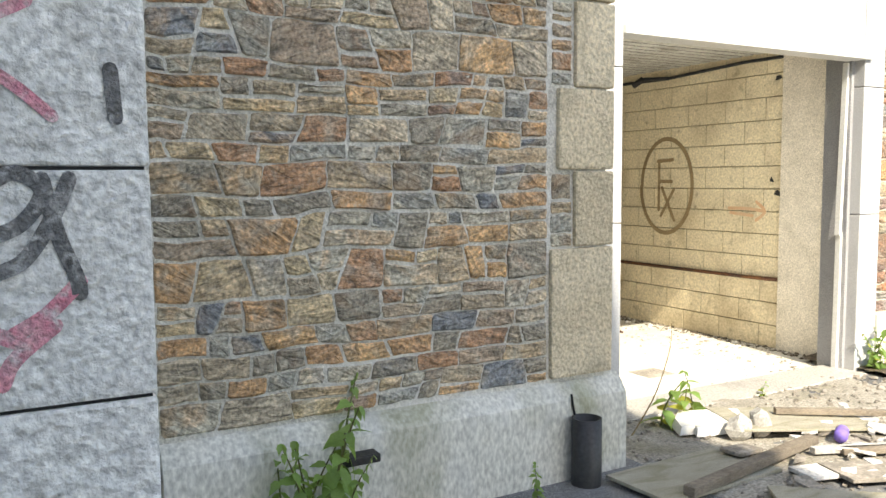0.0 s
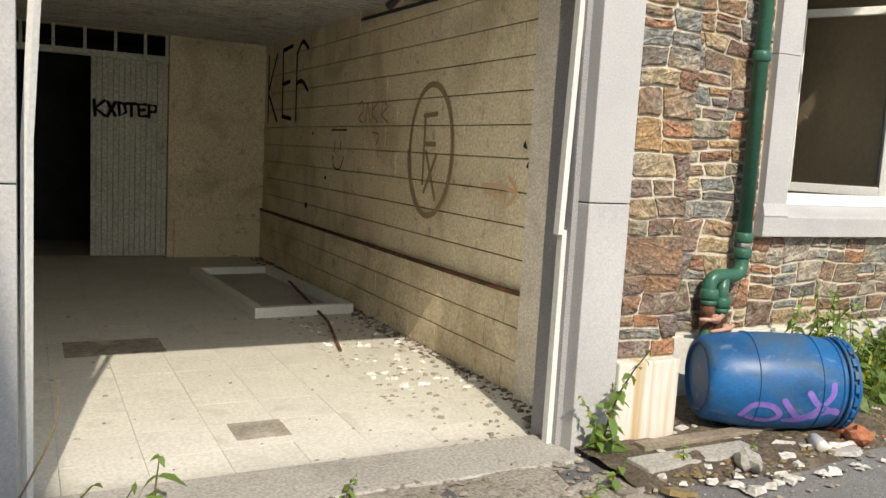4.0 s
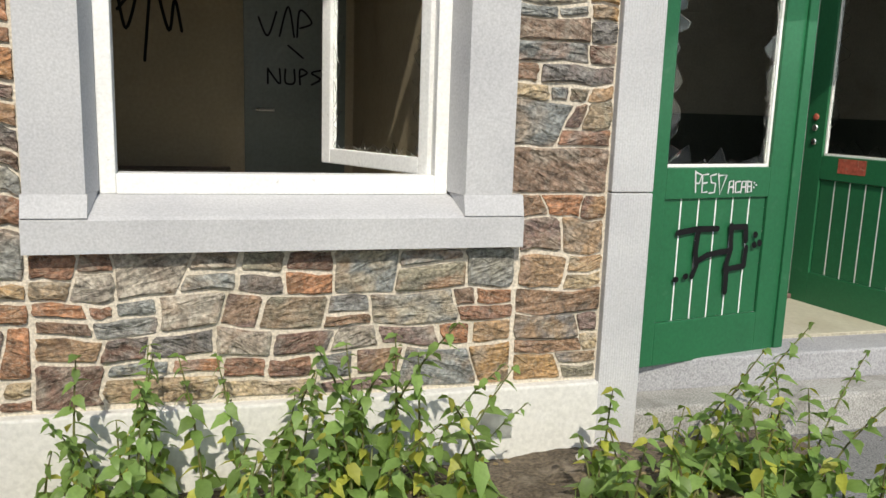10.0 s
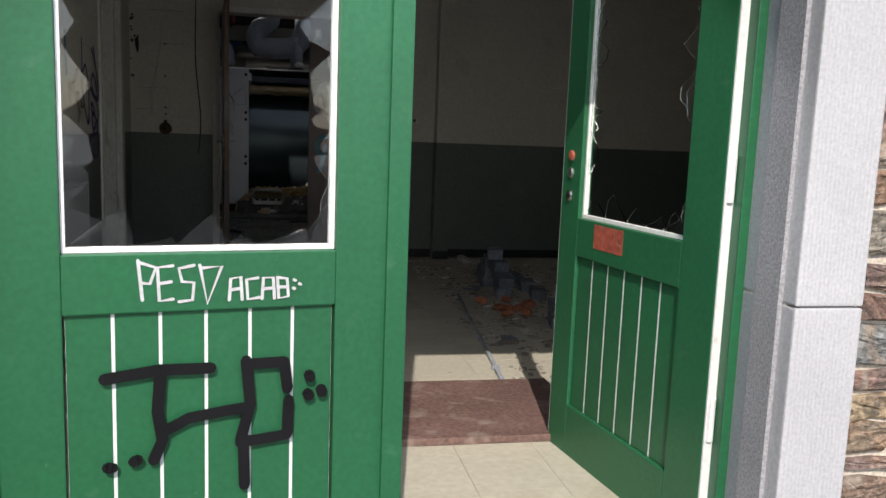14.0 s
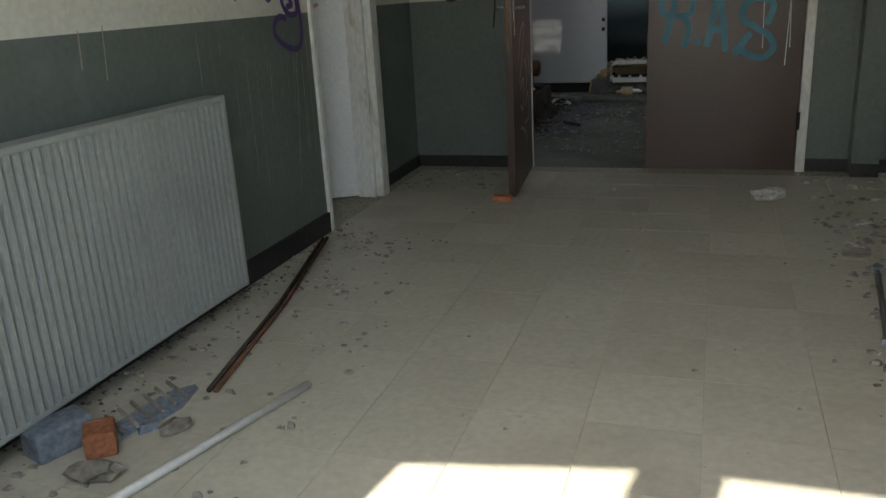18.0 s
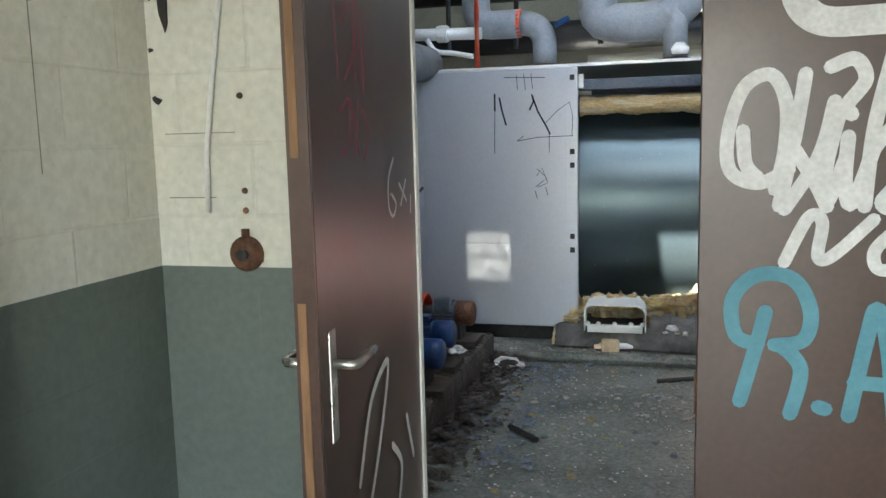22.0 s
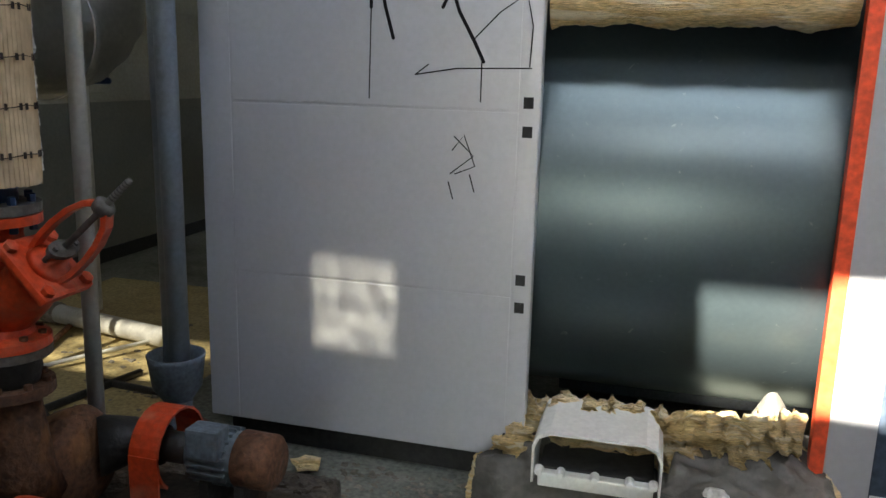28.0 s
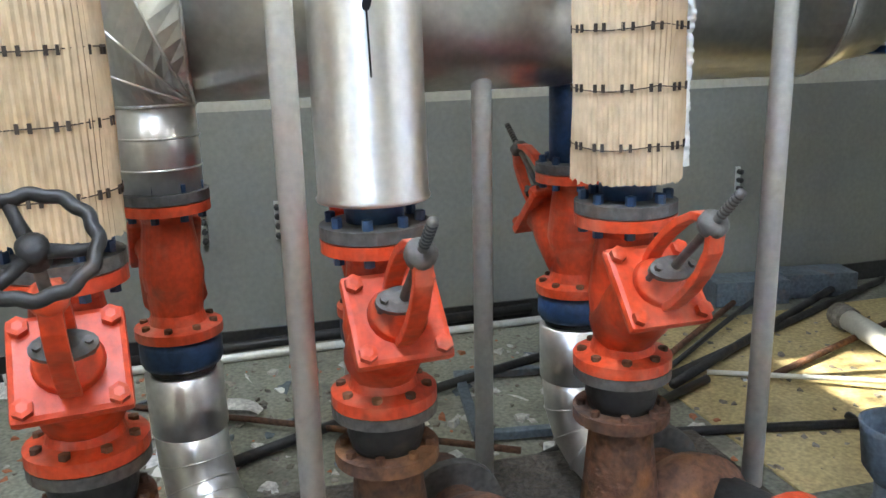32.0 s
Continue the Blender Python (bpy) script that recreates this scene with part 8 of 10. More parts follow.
def pump(at, my, mmat, n):
    p = thing("pump", pose(*at, 0.108) @ VALVE, "rusty pump set with an orange-red coupling guard and a " + ("blue" if mmat == "motor_blue" else "grey") + " motor", "pump", "pump sets")
    z = 0.31
    part("discharge", T([(0, 0, 0.575), (0, 0, 0.5), (0, 0, 0.34), (0, 0.05, 0.24)], [0.075, 0.082, 0.1, 0.1], 22), "rust", p, smooth=True)
    part("volute", L([(0.06, -0.085), (0.14, -0.065), (0.165, 0), (0.14, 0.065), (0.06, 0.085)], 32, pose(0.02, 0.2, 0.28, 0, 90, 0)), "rust", p, smooth=True)
    part("suction", T([(-0.35, 0.2, 0.3), (0.0, 0.2, 0.3)], 0.07, 18), "rust", p, smooth=True)
    part("suction_flange", L([(0.13, 0), (0.13, 0.03)], 24, pose(-0.2, 0.2, 0.3, 0, 90, 0)), "flange_grey", p)
    part("bearing_housing", T([(0.08, 0.24, z), (0.16, my, z), (0.27, my, z)], [0.1, 0.075, 0.065], 20), "iron_black", p, smooth=True)
    bm = bmesh.new()
    ring = []
    for k in range(17):
        a = math.radians(-50 + 280 * k / 16)
        for (xx, r) in ((0.235, 0.132), (0.335, 0.132), (0.335, 0.124), (0.235, 0.124)):
            ring.append(bm.verts.new((xx, my + math.cos(a) * r, z + math.sin(a) * r)))
    for k in range(16):
        for c in range(4):
            bm.faces.new((ring[k * 4 + c], ring[k * 4 + (c + 1) % 4], ring[k * 4 + 4 + (c + 1) % 4], ring[k * 4 + 4 + c]))
    part("coupling_guard", bm, "valve_red", p, "orange-red curved guard", smooth=False)
    part("guard_leg", B(0.235, my - 0.132, 0.12, 0.335, my - 0.123, z + 0.02), "valve_red", p)
    part("coupling", T([(0.26, my, z), (0.40, my, z)], 0.05, 16), "iron_black", p, smooth=True)
    mo = part("motor", T([(0.38, my, z), (0.40, my, z), (0.60, my, z), (0.61, my, z)], [0.062, 0.08, 0.08, 0.07], 26), mmat, p, smooth=False)
    for k in range(20):
        a = 2 * math.pi * k / 20
        part("fin", B(0.405, -0.003, 0.077, 0.53, 0.003, 0.092, m=pose(0, my, z, math.degrees(a), 0, 0)), mmat, mo)
    part("fan_cover", T([(0.55, my, z), (0.655, my, z), (0.67, my, z)], [0.088, 0.086, 0.07], 26), "rust" if n == 1 else mmat, mo, smooth=True)
    part("terminal_box", B(0.41, my - 0.10 if n == 1 else my - 0.05, z + (0.02 if n == 1 else 0.085), 0.52, my - 0.02 if n == 1 else my + 0.05, z + 0.118, bev=0.012), mmat, mo)
    for x in (0.44, 0.56):
        part("foot", B(x, my - 0.075, 0.14, x + 0.03, my + 0.075, z - 0.06), "iron_black", mo)
    part("base_plate", B(0.12, my - 0.13, 0.095, 0.70, my + 0.13, 0.14, bev=0.006), "base_iron", p)
    return p


pump(V1, 0.43, "motor_blue", 3)
pump(V2, 0.285, "motor_blue", 2)
pump(V3, 0.31, "motor_grey", 1)
struct("pump_base", B(7.95, 10.55, -0.006, 9.22, 12.84, 0.185, bev=0.02), "oily_soil", "dark oily concrete base under the pumps", "floor")

# pipes above the boiler
ov = thing("boiler_pipework", pose(0, 0, 0), "grey insulated pipes, bends and flanges above the boiler", "pipe")
part("flange", L([(0.12, 1.862), (0.12, 1.9), (0.08, 1.91)], 26, pose(9.42, 13.75, 0)), "rust", ov)
part("bend", T([(9.42, 13.75, 1.9), (9.42, 13.75, 2.0)] + bend((9.42, 13.75, 2.03), (9.42, 13.75, 2.2), (9.25, 13.75, 2.2), 6), 0.085, 20), "pipe_grey", ov, smooth=True)
part("red_ring", L([(0.1, -0.012), (0.1, 0.012)], 24, pose(9.24, 13.75, 2.2, 0, 90, 0)), "orange_stripe", ov)
part("pipe", T([(9.25, 13.75, 2.2), (9.12, 13.75, 2.2)] + bend((9.05, 13.75, 2.2), (8.93, 13.75, 2.2), (8.93, 13.75, 2.34), 6) + [(8.93, 13.75, 2.6)], 0.1, 20), "pipe_grey", ov, smooth=True)
part("red_ring", L([(0.105, -0.015), (0.105, 0.015)], 24, pose(8.93, 13.75, 2.46)), "orange_stripe", ov)
part("valve_wheel", L([(0.12, 2.6), (0.14, 2.62), (0.12, 2.64)], 24, pose(8.93, 13.75, 0)), "valve_red", ov)
part("upper_pipe", T([(8.93, 13.75, 2.64), (8.93, 13.75, BZ)], 0.09, 18), "pipe_grey", ov, smooth=True)
part("u_bend", T([(10.0, 13.75, 4.8), (10.0, 13.75, 2.9), (9.95, 13.75, 2.5)] + bend((9.82, 13.75, 2.4), (9.7, 13.75, 2.16), (9.95, 13.75, 2.16), 6) + bend((10.1, 13.75, 2.16), (10.36, 13.75, 2.16), (10.4, 13.75, 2.42), 6) + [(10.42, 13.75, 2.9)], 0.13, 22), "pipe_grey", ov, smooth=True)
part("flange", L([(0.11, 1.862), (0.11, 1.9), (0.07, 1.91)], 26, pose(10.30, 13.7, 0)), "rust", ov)
part("stub", T([(10.30, 13.7, 1.9), (10.30, 13.7, 2.3)], 0.08, 18), "pipe_grey", ov, smooth=True)
part("white_cap", L([(0.05, 1.92), (0.06, 1.95), (0.03, 1.99)], 18, pose(10.33, 13.55, 0)), "plastic_white", ov, smooth=True)
part("blue_tap", T([(9.5, 13.66, 2.16), (9.6, 13.64, 2.2)], 0.02, 8), "motor_blue", ov)
part("thin_pipe", T([(8.3, 13.6, 2.15), (9.0, 13.6, 2.13)], 0.042, 14), "galv", ov, smooth=True)
part("thin_pipe", T([(8.36, 13.6, 2.15), (8.36, 13.6, BZ)], 0.042, 14), "galv", ov, smooth=True)
part("joint", L([(0.055, -0.04), (0.06, -0.03), (0.06, 0.03), (0.055, 0.04)], 16, pose(8.72, 13.6, 2.14, 0, 90, 0)), "galv", ov)
part("thin_pipe", T(smooth_line([(8.62, 13.55, 2.1), (8.68, 13.55, 2.02), (8.8, 13.55, 2.0), (8.95, 13.55, 1.97)]), 0.018, 10), "galv", ov, smooth=True)
part("red_pipe", T([(8.99, 13.5, 1.87), (8.99, 13.5, BZ)], 0.016, 10), "valve_red", ov, smooth=True)
part("dark_header", T([(7.0, 14.6, 2.2), (12.6, 14.6, 2.2)], 0.12, 18), "iron_black", ov, smooth=True)
part("dark_header", T([(7.0, 15.2, 2.75), (12.6, 15.2, 2.75)], 0.16, 18), "iron_black", ov, smooth=True)
part("grey_header", T([(10.6, 13.9, 1.96), (13.0, 13.9, 1.96)], 0.05, 16), "pipe_grey", ov, smooth=True)
part("grey_header", T([(9.6, 15.0, 2.02), (13.0, 15.0, 2.02)], 0.06, 16), "galv", ov, smooth=True)
for x in (8.55, 9.1, 9.75, 10.6):
    part("hanger", T([(x, 14.4, 2.1), (x, 14.4, BZ)], 0.02, 8), "iron_black", ov)
gp = thing("circulator", pose(9.35, 14.2, 2.55, 0, 90, 0), "dark circulating pump in the overhead pipework", "pump")
part("case", L([(0.06, -0.16), (0.12, -0.12), (0.13, 0.05), (0.09, 0.1)], 24), "iron_black", gp, smooth=True)
part("cap", L([(0.05, 0.1), (0.05, 0.13), (0.02, 0.14)], 16), "red_sticker", gp)

# far end of the boiler room
cab = thing("cabinet", pose(0, 0, 0), "pale grey metal cabinet standing askew in the far corner", "cabinet")
part("body", B(11.95, 16.22, 0.04, 12.42, 16.7, 1.0, bev=0.008), "cabinet_grey", cab)
part("door", B(11.96, 16.2, 0.06, 12.41, 16.218, 0.985, bev=0.004), "cabinet_grey", cab, "scuffed pale door")
part("handle", B(12.36, 16.185, 0.52, 12.375, 16.199, 0.64, bev=0.003), "iron_black", cab)
part("foot", B(11.97, 16.24, 0, 12.4, 16.68, 0.039), "iron_black", cab)
# the cabinet's darker side, put in as a separate dark slab
solo("dark_board", B(11.86, 16.1, 0, 11.94, 16.6, 1.02, bev=0.006), "door_brown", "dark slab set as the darker side of the cabinet", "board")
solo("white_sink", B(11.2, 15.6, 0, 11.6, 15.95, 0.62, bev=0.02), "plastic_white", "white appliance in the far corner", "appliance")
wall_x("wall_far_right", 14.9, BY1, 13.05, 13.2, 0, 1.15, [], "boiler_wall", "grey-blue lower far wall")
wall_x("wall_far_right_upper", 14.9, BY1, 13.056, 13.2, 1.15, BZ, [], "boiler_cream", "pale upper far wall")
d = thing("door_7", pose(0, 0, 0), "dark brown door with a white scribble in a pale frame at the far end", "door", "", "structure")
part("leaf", B(12.655, BY1 - 0.03, 0, 13.0, BY1 - 0.004, 2.1, bev=0.004), "door_brown", d)
part("frame", B(12.57, BY1 - 0.06, 0, 12.65, BY1 - 0.004, 2.16, bev=0.006), "frame_cream", d)
part("frame", B(12.651, BY1 - 0.06, 2.1, 13.04, BY1 - 0.004, 2.16, bev=0.006), "frame_cream", d)
fm = on_front(0, BY1 - 0.0335, 0)
paint("scribble", [((12.72, 1.2), (12.7, 1.4), (12.76, 1.36), (12.76, 1.14), (12.8, 1.4), (12.82, 1.12), (12.86, 1.16)), ((12.84, 1.62), (12.92, 1.48), (12.88, 1.3), (12.86, 1.16)), ((12.86, 1.88), (12.9, 1.8), (12.96, 1.9), (13.0, 1.8))], 0.022, "white_spray", fm, "white sprayed scribble", parent=d)
dk = thing("doorway", pose(0, 0, 0), "doorway in the far side wall, its unlit depth a flat black panel", "doorway", "", "structure")
# flat near-black panel in place of the unlit depth; the wall isn't cut
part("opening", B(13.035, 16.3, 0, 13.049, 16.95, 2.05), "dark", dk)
part("frame", B(13.0, 16.2, 0, 13.049, 16.298, 2.12, bev=0.005), "frame_cream", dk)
struct("wall_far_dado", B(12.0, BY1 - 0.004, 0, 12.57, BY1 - 0.0005, 1.12), "boiler_wall", "grey lower part of the far wall", "wall")
bwm = on_front(0, BY1 - 0.006, 0)
paint("graffiti", [((12.01, 1.4), (11.99, 1.31), (12.04, 1.27)), ((12.08, 1.4), (12.08, 1.21)), ((12.08, 1.4), (12.13, 1.37), (12.1, 1.31), (12.17, 1.2)), ((12.16, 1.42), (12.21, 1.41), (12.19, 1.3), (12.24, 1.23), (12.18, 1.2)), ((12.24, 1.42), (12.27, 1.33), (12.25, 1.23), (12.31, 1.2)), ((12.06, 1.14), (12.1, 1.18), (12.28, 1.16))], 0.014, "black_spray", bwm, "black tag on the far wall")
paint("graffiti", [((12.22, 1.74), (12.26, 1.52)), ((12.27, 1.79), (12.31, 1.56)), ((12.31, 1.77), (12.4, 1.72), (12.37, 1.52)), ((12.38, 1.56), (12.46, 1.61)), ((12.4, 1.49), (12.4, 1.4))], 0.012, "black_spray", bwm, "thin black scrawl on the far wall")
paint("graffiti", [((12.0, 1.71), (12.18, 1.72)), ((12.0, 1.65), (12.17, 1.66)), ((12.0, 1.58), (12.18, 1.59)), ((12.01, 1.52), (12.18, 1.52)), ((12.02, 1.48), (12.16, 1.48))], 0.045, "red_spray", bwm, "red painted patch on the far wall")
paint("graffiti", [((12.37, 1.36), (12.48, 1.33)), ((12.38, 1.29), (12.5, 1.31)), ((12.44, 1.26), (12.43, 1.16))], 0.016, "pink_spray", bwm, "small pink tag on the far wall")
struct("garden_wall", B(8, 20.5, -0.6, 16, 20.8, 4.2), "garden_stone", "grey stone wall outside the back door", "wall")
struct("garden_ground", B(8, BY1 + 0.25, -0.3, 16, 20.5, -0.02), "grass", "rough grass outside the back door", "ground")

# litter on the boiler room floor
for n, (x, y, z, a, ln) in enumerate(((10.36, 12.62, 0.012, 25, 0.3), (9.62, 11.6, 0.012, -45, 0.22))):
    solo("iron_bar", T([(-ln / 2, 0, 0), (ln / 2, 0, 0)], 0.014, 8), "iron_black", "short dark iron bar on the dirty floor", "bar", "loose bars", m=pose(x, y, z, 0, 0, a))
rods = ((7.6, 12.6, 7.85, 13.75, 0.017, "iron_black"), (7.31, 13.14, 6.48, 14.56, 0.02, "iron_black"), (7.22, 13.35, 7.75, 14.15, 0.011, "galv"), (7.28, 13.06, 6.36, 15.0, 0.018, "iron_black"), (7.34, 13.59, 6.95, 14.6, 0.015, "rust"),
        (6.36, 10.4, 6.31, 12.9, 0.026, "iron_black"), (6.44, 10.2, 6.36, 13.4, 0.02, "galv"), (7.44, 11.38, 7.2, 11.95, 0.02, "iron_black"), (7.11, 12.04, 6.88, 12.9, 0.02, "iron_black"), (7.95, 11.9, 7.3, 13.3, 0.018, "iron_black"),
        (7.0, 13.3, 6.5, 13.95, 0.015, "rust"), (7.15, 13.2, 6.42, 14.2, 0.013, "iron_black"), (7.75, 13.6, 8.3, 13.55, 0.016, "iron_black"), (7.5, 12.9, 8.2, 12.95, 0.022, "rust"), (6.8, 11.0, 7.7, 12.35, 0.012, "rust"))
for n, (x0, y0, x1, y1, r, mt) in enumerate(rods):
    lift = 0.02 * (n % 3)
    solo("floor_pipe", T([(x0, y0, r + 0.004), ((x0 + x1) / 2, (y0 + y1) / 2, r + 0.004 + lift * 0.6), (x1, y1, r + 0.004 + lift)], r, 10), mt, "old pipe lying across the littered floor", "pipe", "floor pipes", smooth=True)
wp = thing("white_pipe", pose(0, 0, 0), "short thick white pipe with a dirty open end on the floor", "pipe")
part("tube", T([(6.98, 14.24, 0.07), (7.75, 14.08, 0.07)], 0.05, 16), "plastic_white", wp, smooth=True)
part("socket", T([(6.9, 14.257, 0.07), (7.0, 14.236, 0.07)], 0.06, 16), "debris", wp, smooth=True)
fr = thing("floor_grating", pose(7.25, 12.5, 0.012, 0, 0, -8), "flat blue-grey steel grating frame half buried in litter", "grating")
for b in ((-0.3, -0.22, 0, 0.3, -0.18, 0.03), (-0.3, 0.18, 0, 0.3, 0.22, 0.03), (-0.3, -0.18, 0, -0.26, 0.18, 0.03), (0.26, -0.18, 0, 0.3, 0.18, 0.03)):
    part("bar", B(*b, bev=0.003), "motor_grey", fr)
for y in (14.1, 14.52):
    solo("cable_tray", B(-0.2, -0.1, 0, 0.2, 0.1, 0.13, bev=0.006), "motor_grey", "grey metal tray against the wall", "tray", "metal trays", m=pose(6.38, y, 0, 0, 0, 80))
# thin sheet over the boiler room floor, in a lighter green-grey
struct("floor_behind_pumps", B(6.262, 10.2, -0.004, 7.94, 13.115, 0.003), "green_floor", "dirty green-grey floor behind the pumps, lighter than the rest", "floor")
# pool of sunlight on the floor, put in as a bright yellow sheet
struct("floor_patch", B(6.6, 13.12, -0.004, 8.15, 15.2, 0.004), "yellow_floor", "yellow patch of floor behind the pumps, sunlight put into its colour", "floor")
scrap_rng = random.Random(19)
sheet = None
for k in range(60):
    m = pose(scrap_rng.uniform(6.6, 8.0), scrap_rng.uniform(11.0, 13.1), 0.006, scrap_rng.uniform(-14, 14), scrap_rng.uniform(-14, 14), scrap_rng.uniform(0, 360))
    if k % 6 == 0:
        sheet = solo("paper_scrap", shard(scrap_rng, scrap_rng.uniform(0.03, 0.085), 0.004, 7), ("plaster_bit", "slate_block", "debris", "motor_grey", "plastic_white")[(k // 6) % 5], "torn scrap of paper or sheet on the dirty floor", "litter", "floor scraps", m=m)
    else:
        copy_thing(sheet, m)
for y in (10.3, 11.34, 11.67, 13.3, 14.1):
    b = thing("wall_clamp", pose(BX0 + 0.001, y, 0.62), "small row of pipe clamps on the wall", "clamp", "wall clamps")
    part("rail", B(0, -0.012, -0.09, 0.012, 0.012, 0.09), "galv", b)
    for k in range(4):
        part("clamp", L([(0.014, 0), (0.014, 0.03), (0.006, 0.034)], 8, pose(0.012, 0, -0.07 + k * 0.045, 0, 90, 0)), "iron_black", b)
rng = random.Random(77)
crumbs("floor_grit", random.Random(41), 1500, zone(9.2, 11.9, 10.4, 12.9), 0.010, "debris", "grit and glass crumbs over the boiler room floor")
crumbs("floor_grit", random.Random(42), 700, zone(9.2, 11.8, 10.5, 12.9, 0.0), 0.0065, "plaster_bit", "pale chips on the floor before the boiler")
crumbs("floor_grit", random.Random(43), 700, zone(9.0, 9.5, 11.0, 13.0, 0.005), 0.016, "oily_soil", "rubble along the edge of the pump base")
crumbs("floor_grit", random.Random(44), 900, zone(6.3, 8.3, 10.0, 14.5), 0.022, "debris", "dirt and chips behind the pumps")
crumbs("floor_grit", random.Random(45), 110, zone(6.6, 8.1, 10.6, 12.8), 0.04, "plaster_bit", "torn paper and plaster behind the pumps")
crumbs("floor_grit", random.Random(46), 160, zone(6.5, 8.2, 10.6, 13.2), 0.026, "brick_red", "red flakes on the floor")
crumbs("base_rubble", random.Random(48), 700, zone(8.75, 9.21, 10.7, 12.8, 0.185), 0.022, "oily_soil", "dirt and rubble on the pump base")
crumbs("base_rubble", random.Random(49), 420, lambda r: (9.21 + 0.2 * r.random() ** 1.5, r.uniform(10.7, 12.9), 0.06 * r.random() ** 2), 0.035, "oily_soil", "dark rubble spilling off the pump base")
crumbs("floor_grit", random.Random(52), 260, lambda r: (r.gauss(10.5, 0.35), r.gauss(12.2, 0.3), 0.0), 0.02, "debris", "heap of grit and leaf litter before the boiler")
crumbs("floor_grit", random.Random(53), 200, zone(9.25, 9.75, 11.2, 12.88, 0.0, 1), 0.03, "slate_block", "grey chips beside the pump base")
crumbs("floor_grit", random.Random(54), 46, zone(9.4, 11.9, 10.8, 12.88), 0.028, "dry", "brown leaf scraps on the floor")
crumbs("floor_grit", random.Random(55), 60, zone(9.5, 11.9, 11.4, 13.1), 0.024, "motor_grey", "grey scraps on the floor")
crumbs("slab_grit", random.Random(47), 500, zone(9.0, 11.3, 12.93, 13.16, 0.06), 0.016, "debris", "grit on the boiler base")
for n, (x, y, z, s, mt, lb) in enumerate(((9.33, 12.72, 0.0, 0.09, "plastic_white", "white plastic bottle piece"), (8.75, 11.35, 0.19, 0.1, "plaster_bit", "dirty white rag on the pump base"), (9.12, 12.3, 0.19, 0.06, "plastic_white", "white plastic lid"), (9.9, 13.0, 0.08, 0.05, "orange_spray", "orange scrap"), (9.0, 13.05, 0.08, 0.05, "wool", "yellow scrap of wool"), (6.99, 11.43, 0.0, 0.09, "plaster_bit", "crumpled paper on the floor"), (6.5, 10.6, 0.0, 0.16, "plaster_bit", "crumpled pale rag by the wall"), (11.0, 13.1, 0.0, 0.07, "plaster_bit", "pale plaster lump"), (10.75, 12.98, 0.075, 0.05, "brick_red", "red brick scrap"))):
    solo("litter", lump(bmesh.new(), (0, 0, s * 0.33), s, n * 3.3, (1, 0.7, 0.4), 2, 0.8, 3.0), mt, lb, "litter", "boiler room litter", m=pose(x, y, z, 0, 0, n * 47))

# ---- yard: soil, plants, litter ----
bm = bmesh.new()
rng = random.Random(9)
nx, ny = 90, 14
gv = []
for j in range(ny + 1):
    row = []
    for i in range(nx + 1):
        x = 5.62 + (10.2 - 5.62) * i / nx
        edge = 3.42 + 0.14 * noise.noise(Vector((x * 1.3, 2, 0))) - (0.12 if x < 7.4 else 0) + (0.5 if x > 9.6 else 0)
        y = edge + (4.33 - edge) * j / ny
        z = ground_z(x, y) + 0.035 * min(1, j / 3) + (0.02 * noise.noise(Vector((x * 5, y * 5, 0))) + 0.012 * noise.noise(Vector((x * 17, y * 17, 3)))) * min(1, j / 2)
        row.append(bm.verts.new((x, y, z - (0.015 if j == 0 else 0))))
    gv.append(row)
for j in range(ny):
    for i in range(nx):
        bm.faces.new((gv[j][i], gv[j][i + 1], gv[j + 1][i + 1], gv[j + 1][i]))
struct("soil_strip", bm, "soil", "strip of dark soil and dead leaves along the front", "ground", smooth=True)
bm = bmesh.new()
gv = []
for j in range(11):
    row = []
    for i in range(31):
        x, y = 2.75 + 3.0 * i / 30, 2.35 + 1.46 * j / 10
        e = min(i, 30 - i, j) / 2
        z = ground_z(x, y) + min(1, e) * (0.022 + 0.02 * noise.noise(Vector((x * 3, y * 3, 5)))) - 0.012
        row.append(bm.verts.new((x, y, z)))
    gv.append(row)
for j in range(10):
    for i in range(30):
        bm.faces.new((gv[j][i], gv[j][i + 1], gv[j + 1][i + 1], gv[j + 1][i]))
struct("dirt_patch", bm, "dirt_pale", "patch of dirt and crumbled concrete before the garage", "ground", smooth=True)
solo("concrete_kerb", B(5.75, 3.50, -0.5, 6.75, 3.66, -0.375, bev=0.015), "concrete", "broken concrete kerb edge", "kerb", m=pose(0, 0, 0, 0, 0, 0))
solo("plank", B(5.9, 3.70, -0.385, 6.85, 3.78, -0.36, bev=0.004, m=pose(0, 0, 0)), "wood_old", "thin weathered lath lying along the soil", "plank")


def leaf_mesh(mat, ln=0.075, wd=0.045):
    bm = bmesh.new()
    n = 6
    mid, lf, rt = [], [], []
    for k in range(n + 1):
        t = k / n
        w = wd * 0.5 * math.sin(math.pi * min(1, t ** 0.75)) * (1 - 0.25 * t) * (1.0 if k % 2 else 0.82)
        z = -0.35 * ln * t * t
        mid.append(bm.verts.new((ln * t, 0, z)))
        lf.append(bm.verts.new((ln * t - 0.004, w, z + w * 0.28)))
        rt.append(bm.verts.new((ln * t - 0.004, -w, z + w * 0.28)))
    for k in range(n):
        for a, b in ((mid, lf), (rt, mid)):
            try:
                bm.faces.new((a[k], a[k + 1], b[k + 1], b[k]))
            except ValueError:
                pass
    me = emit("leaf", bm, mat, True)
    return me


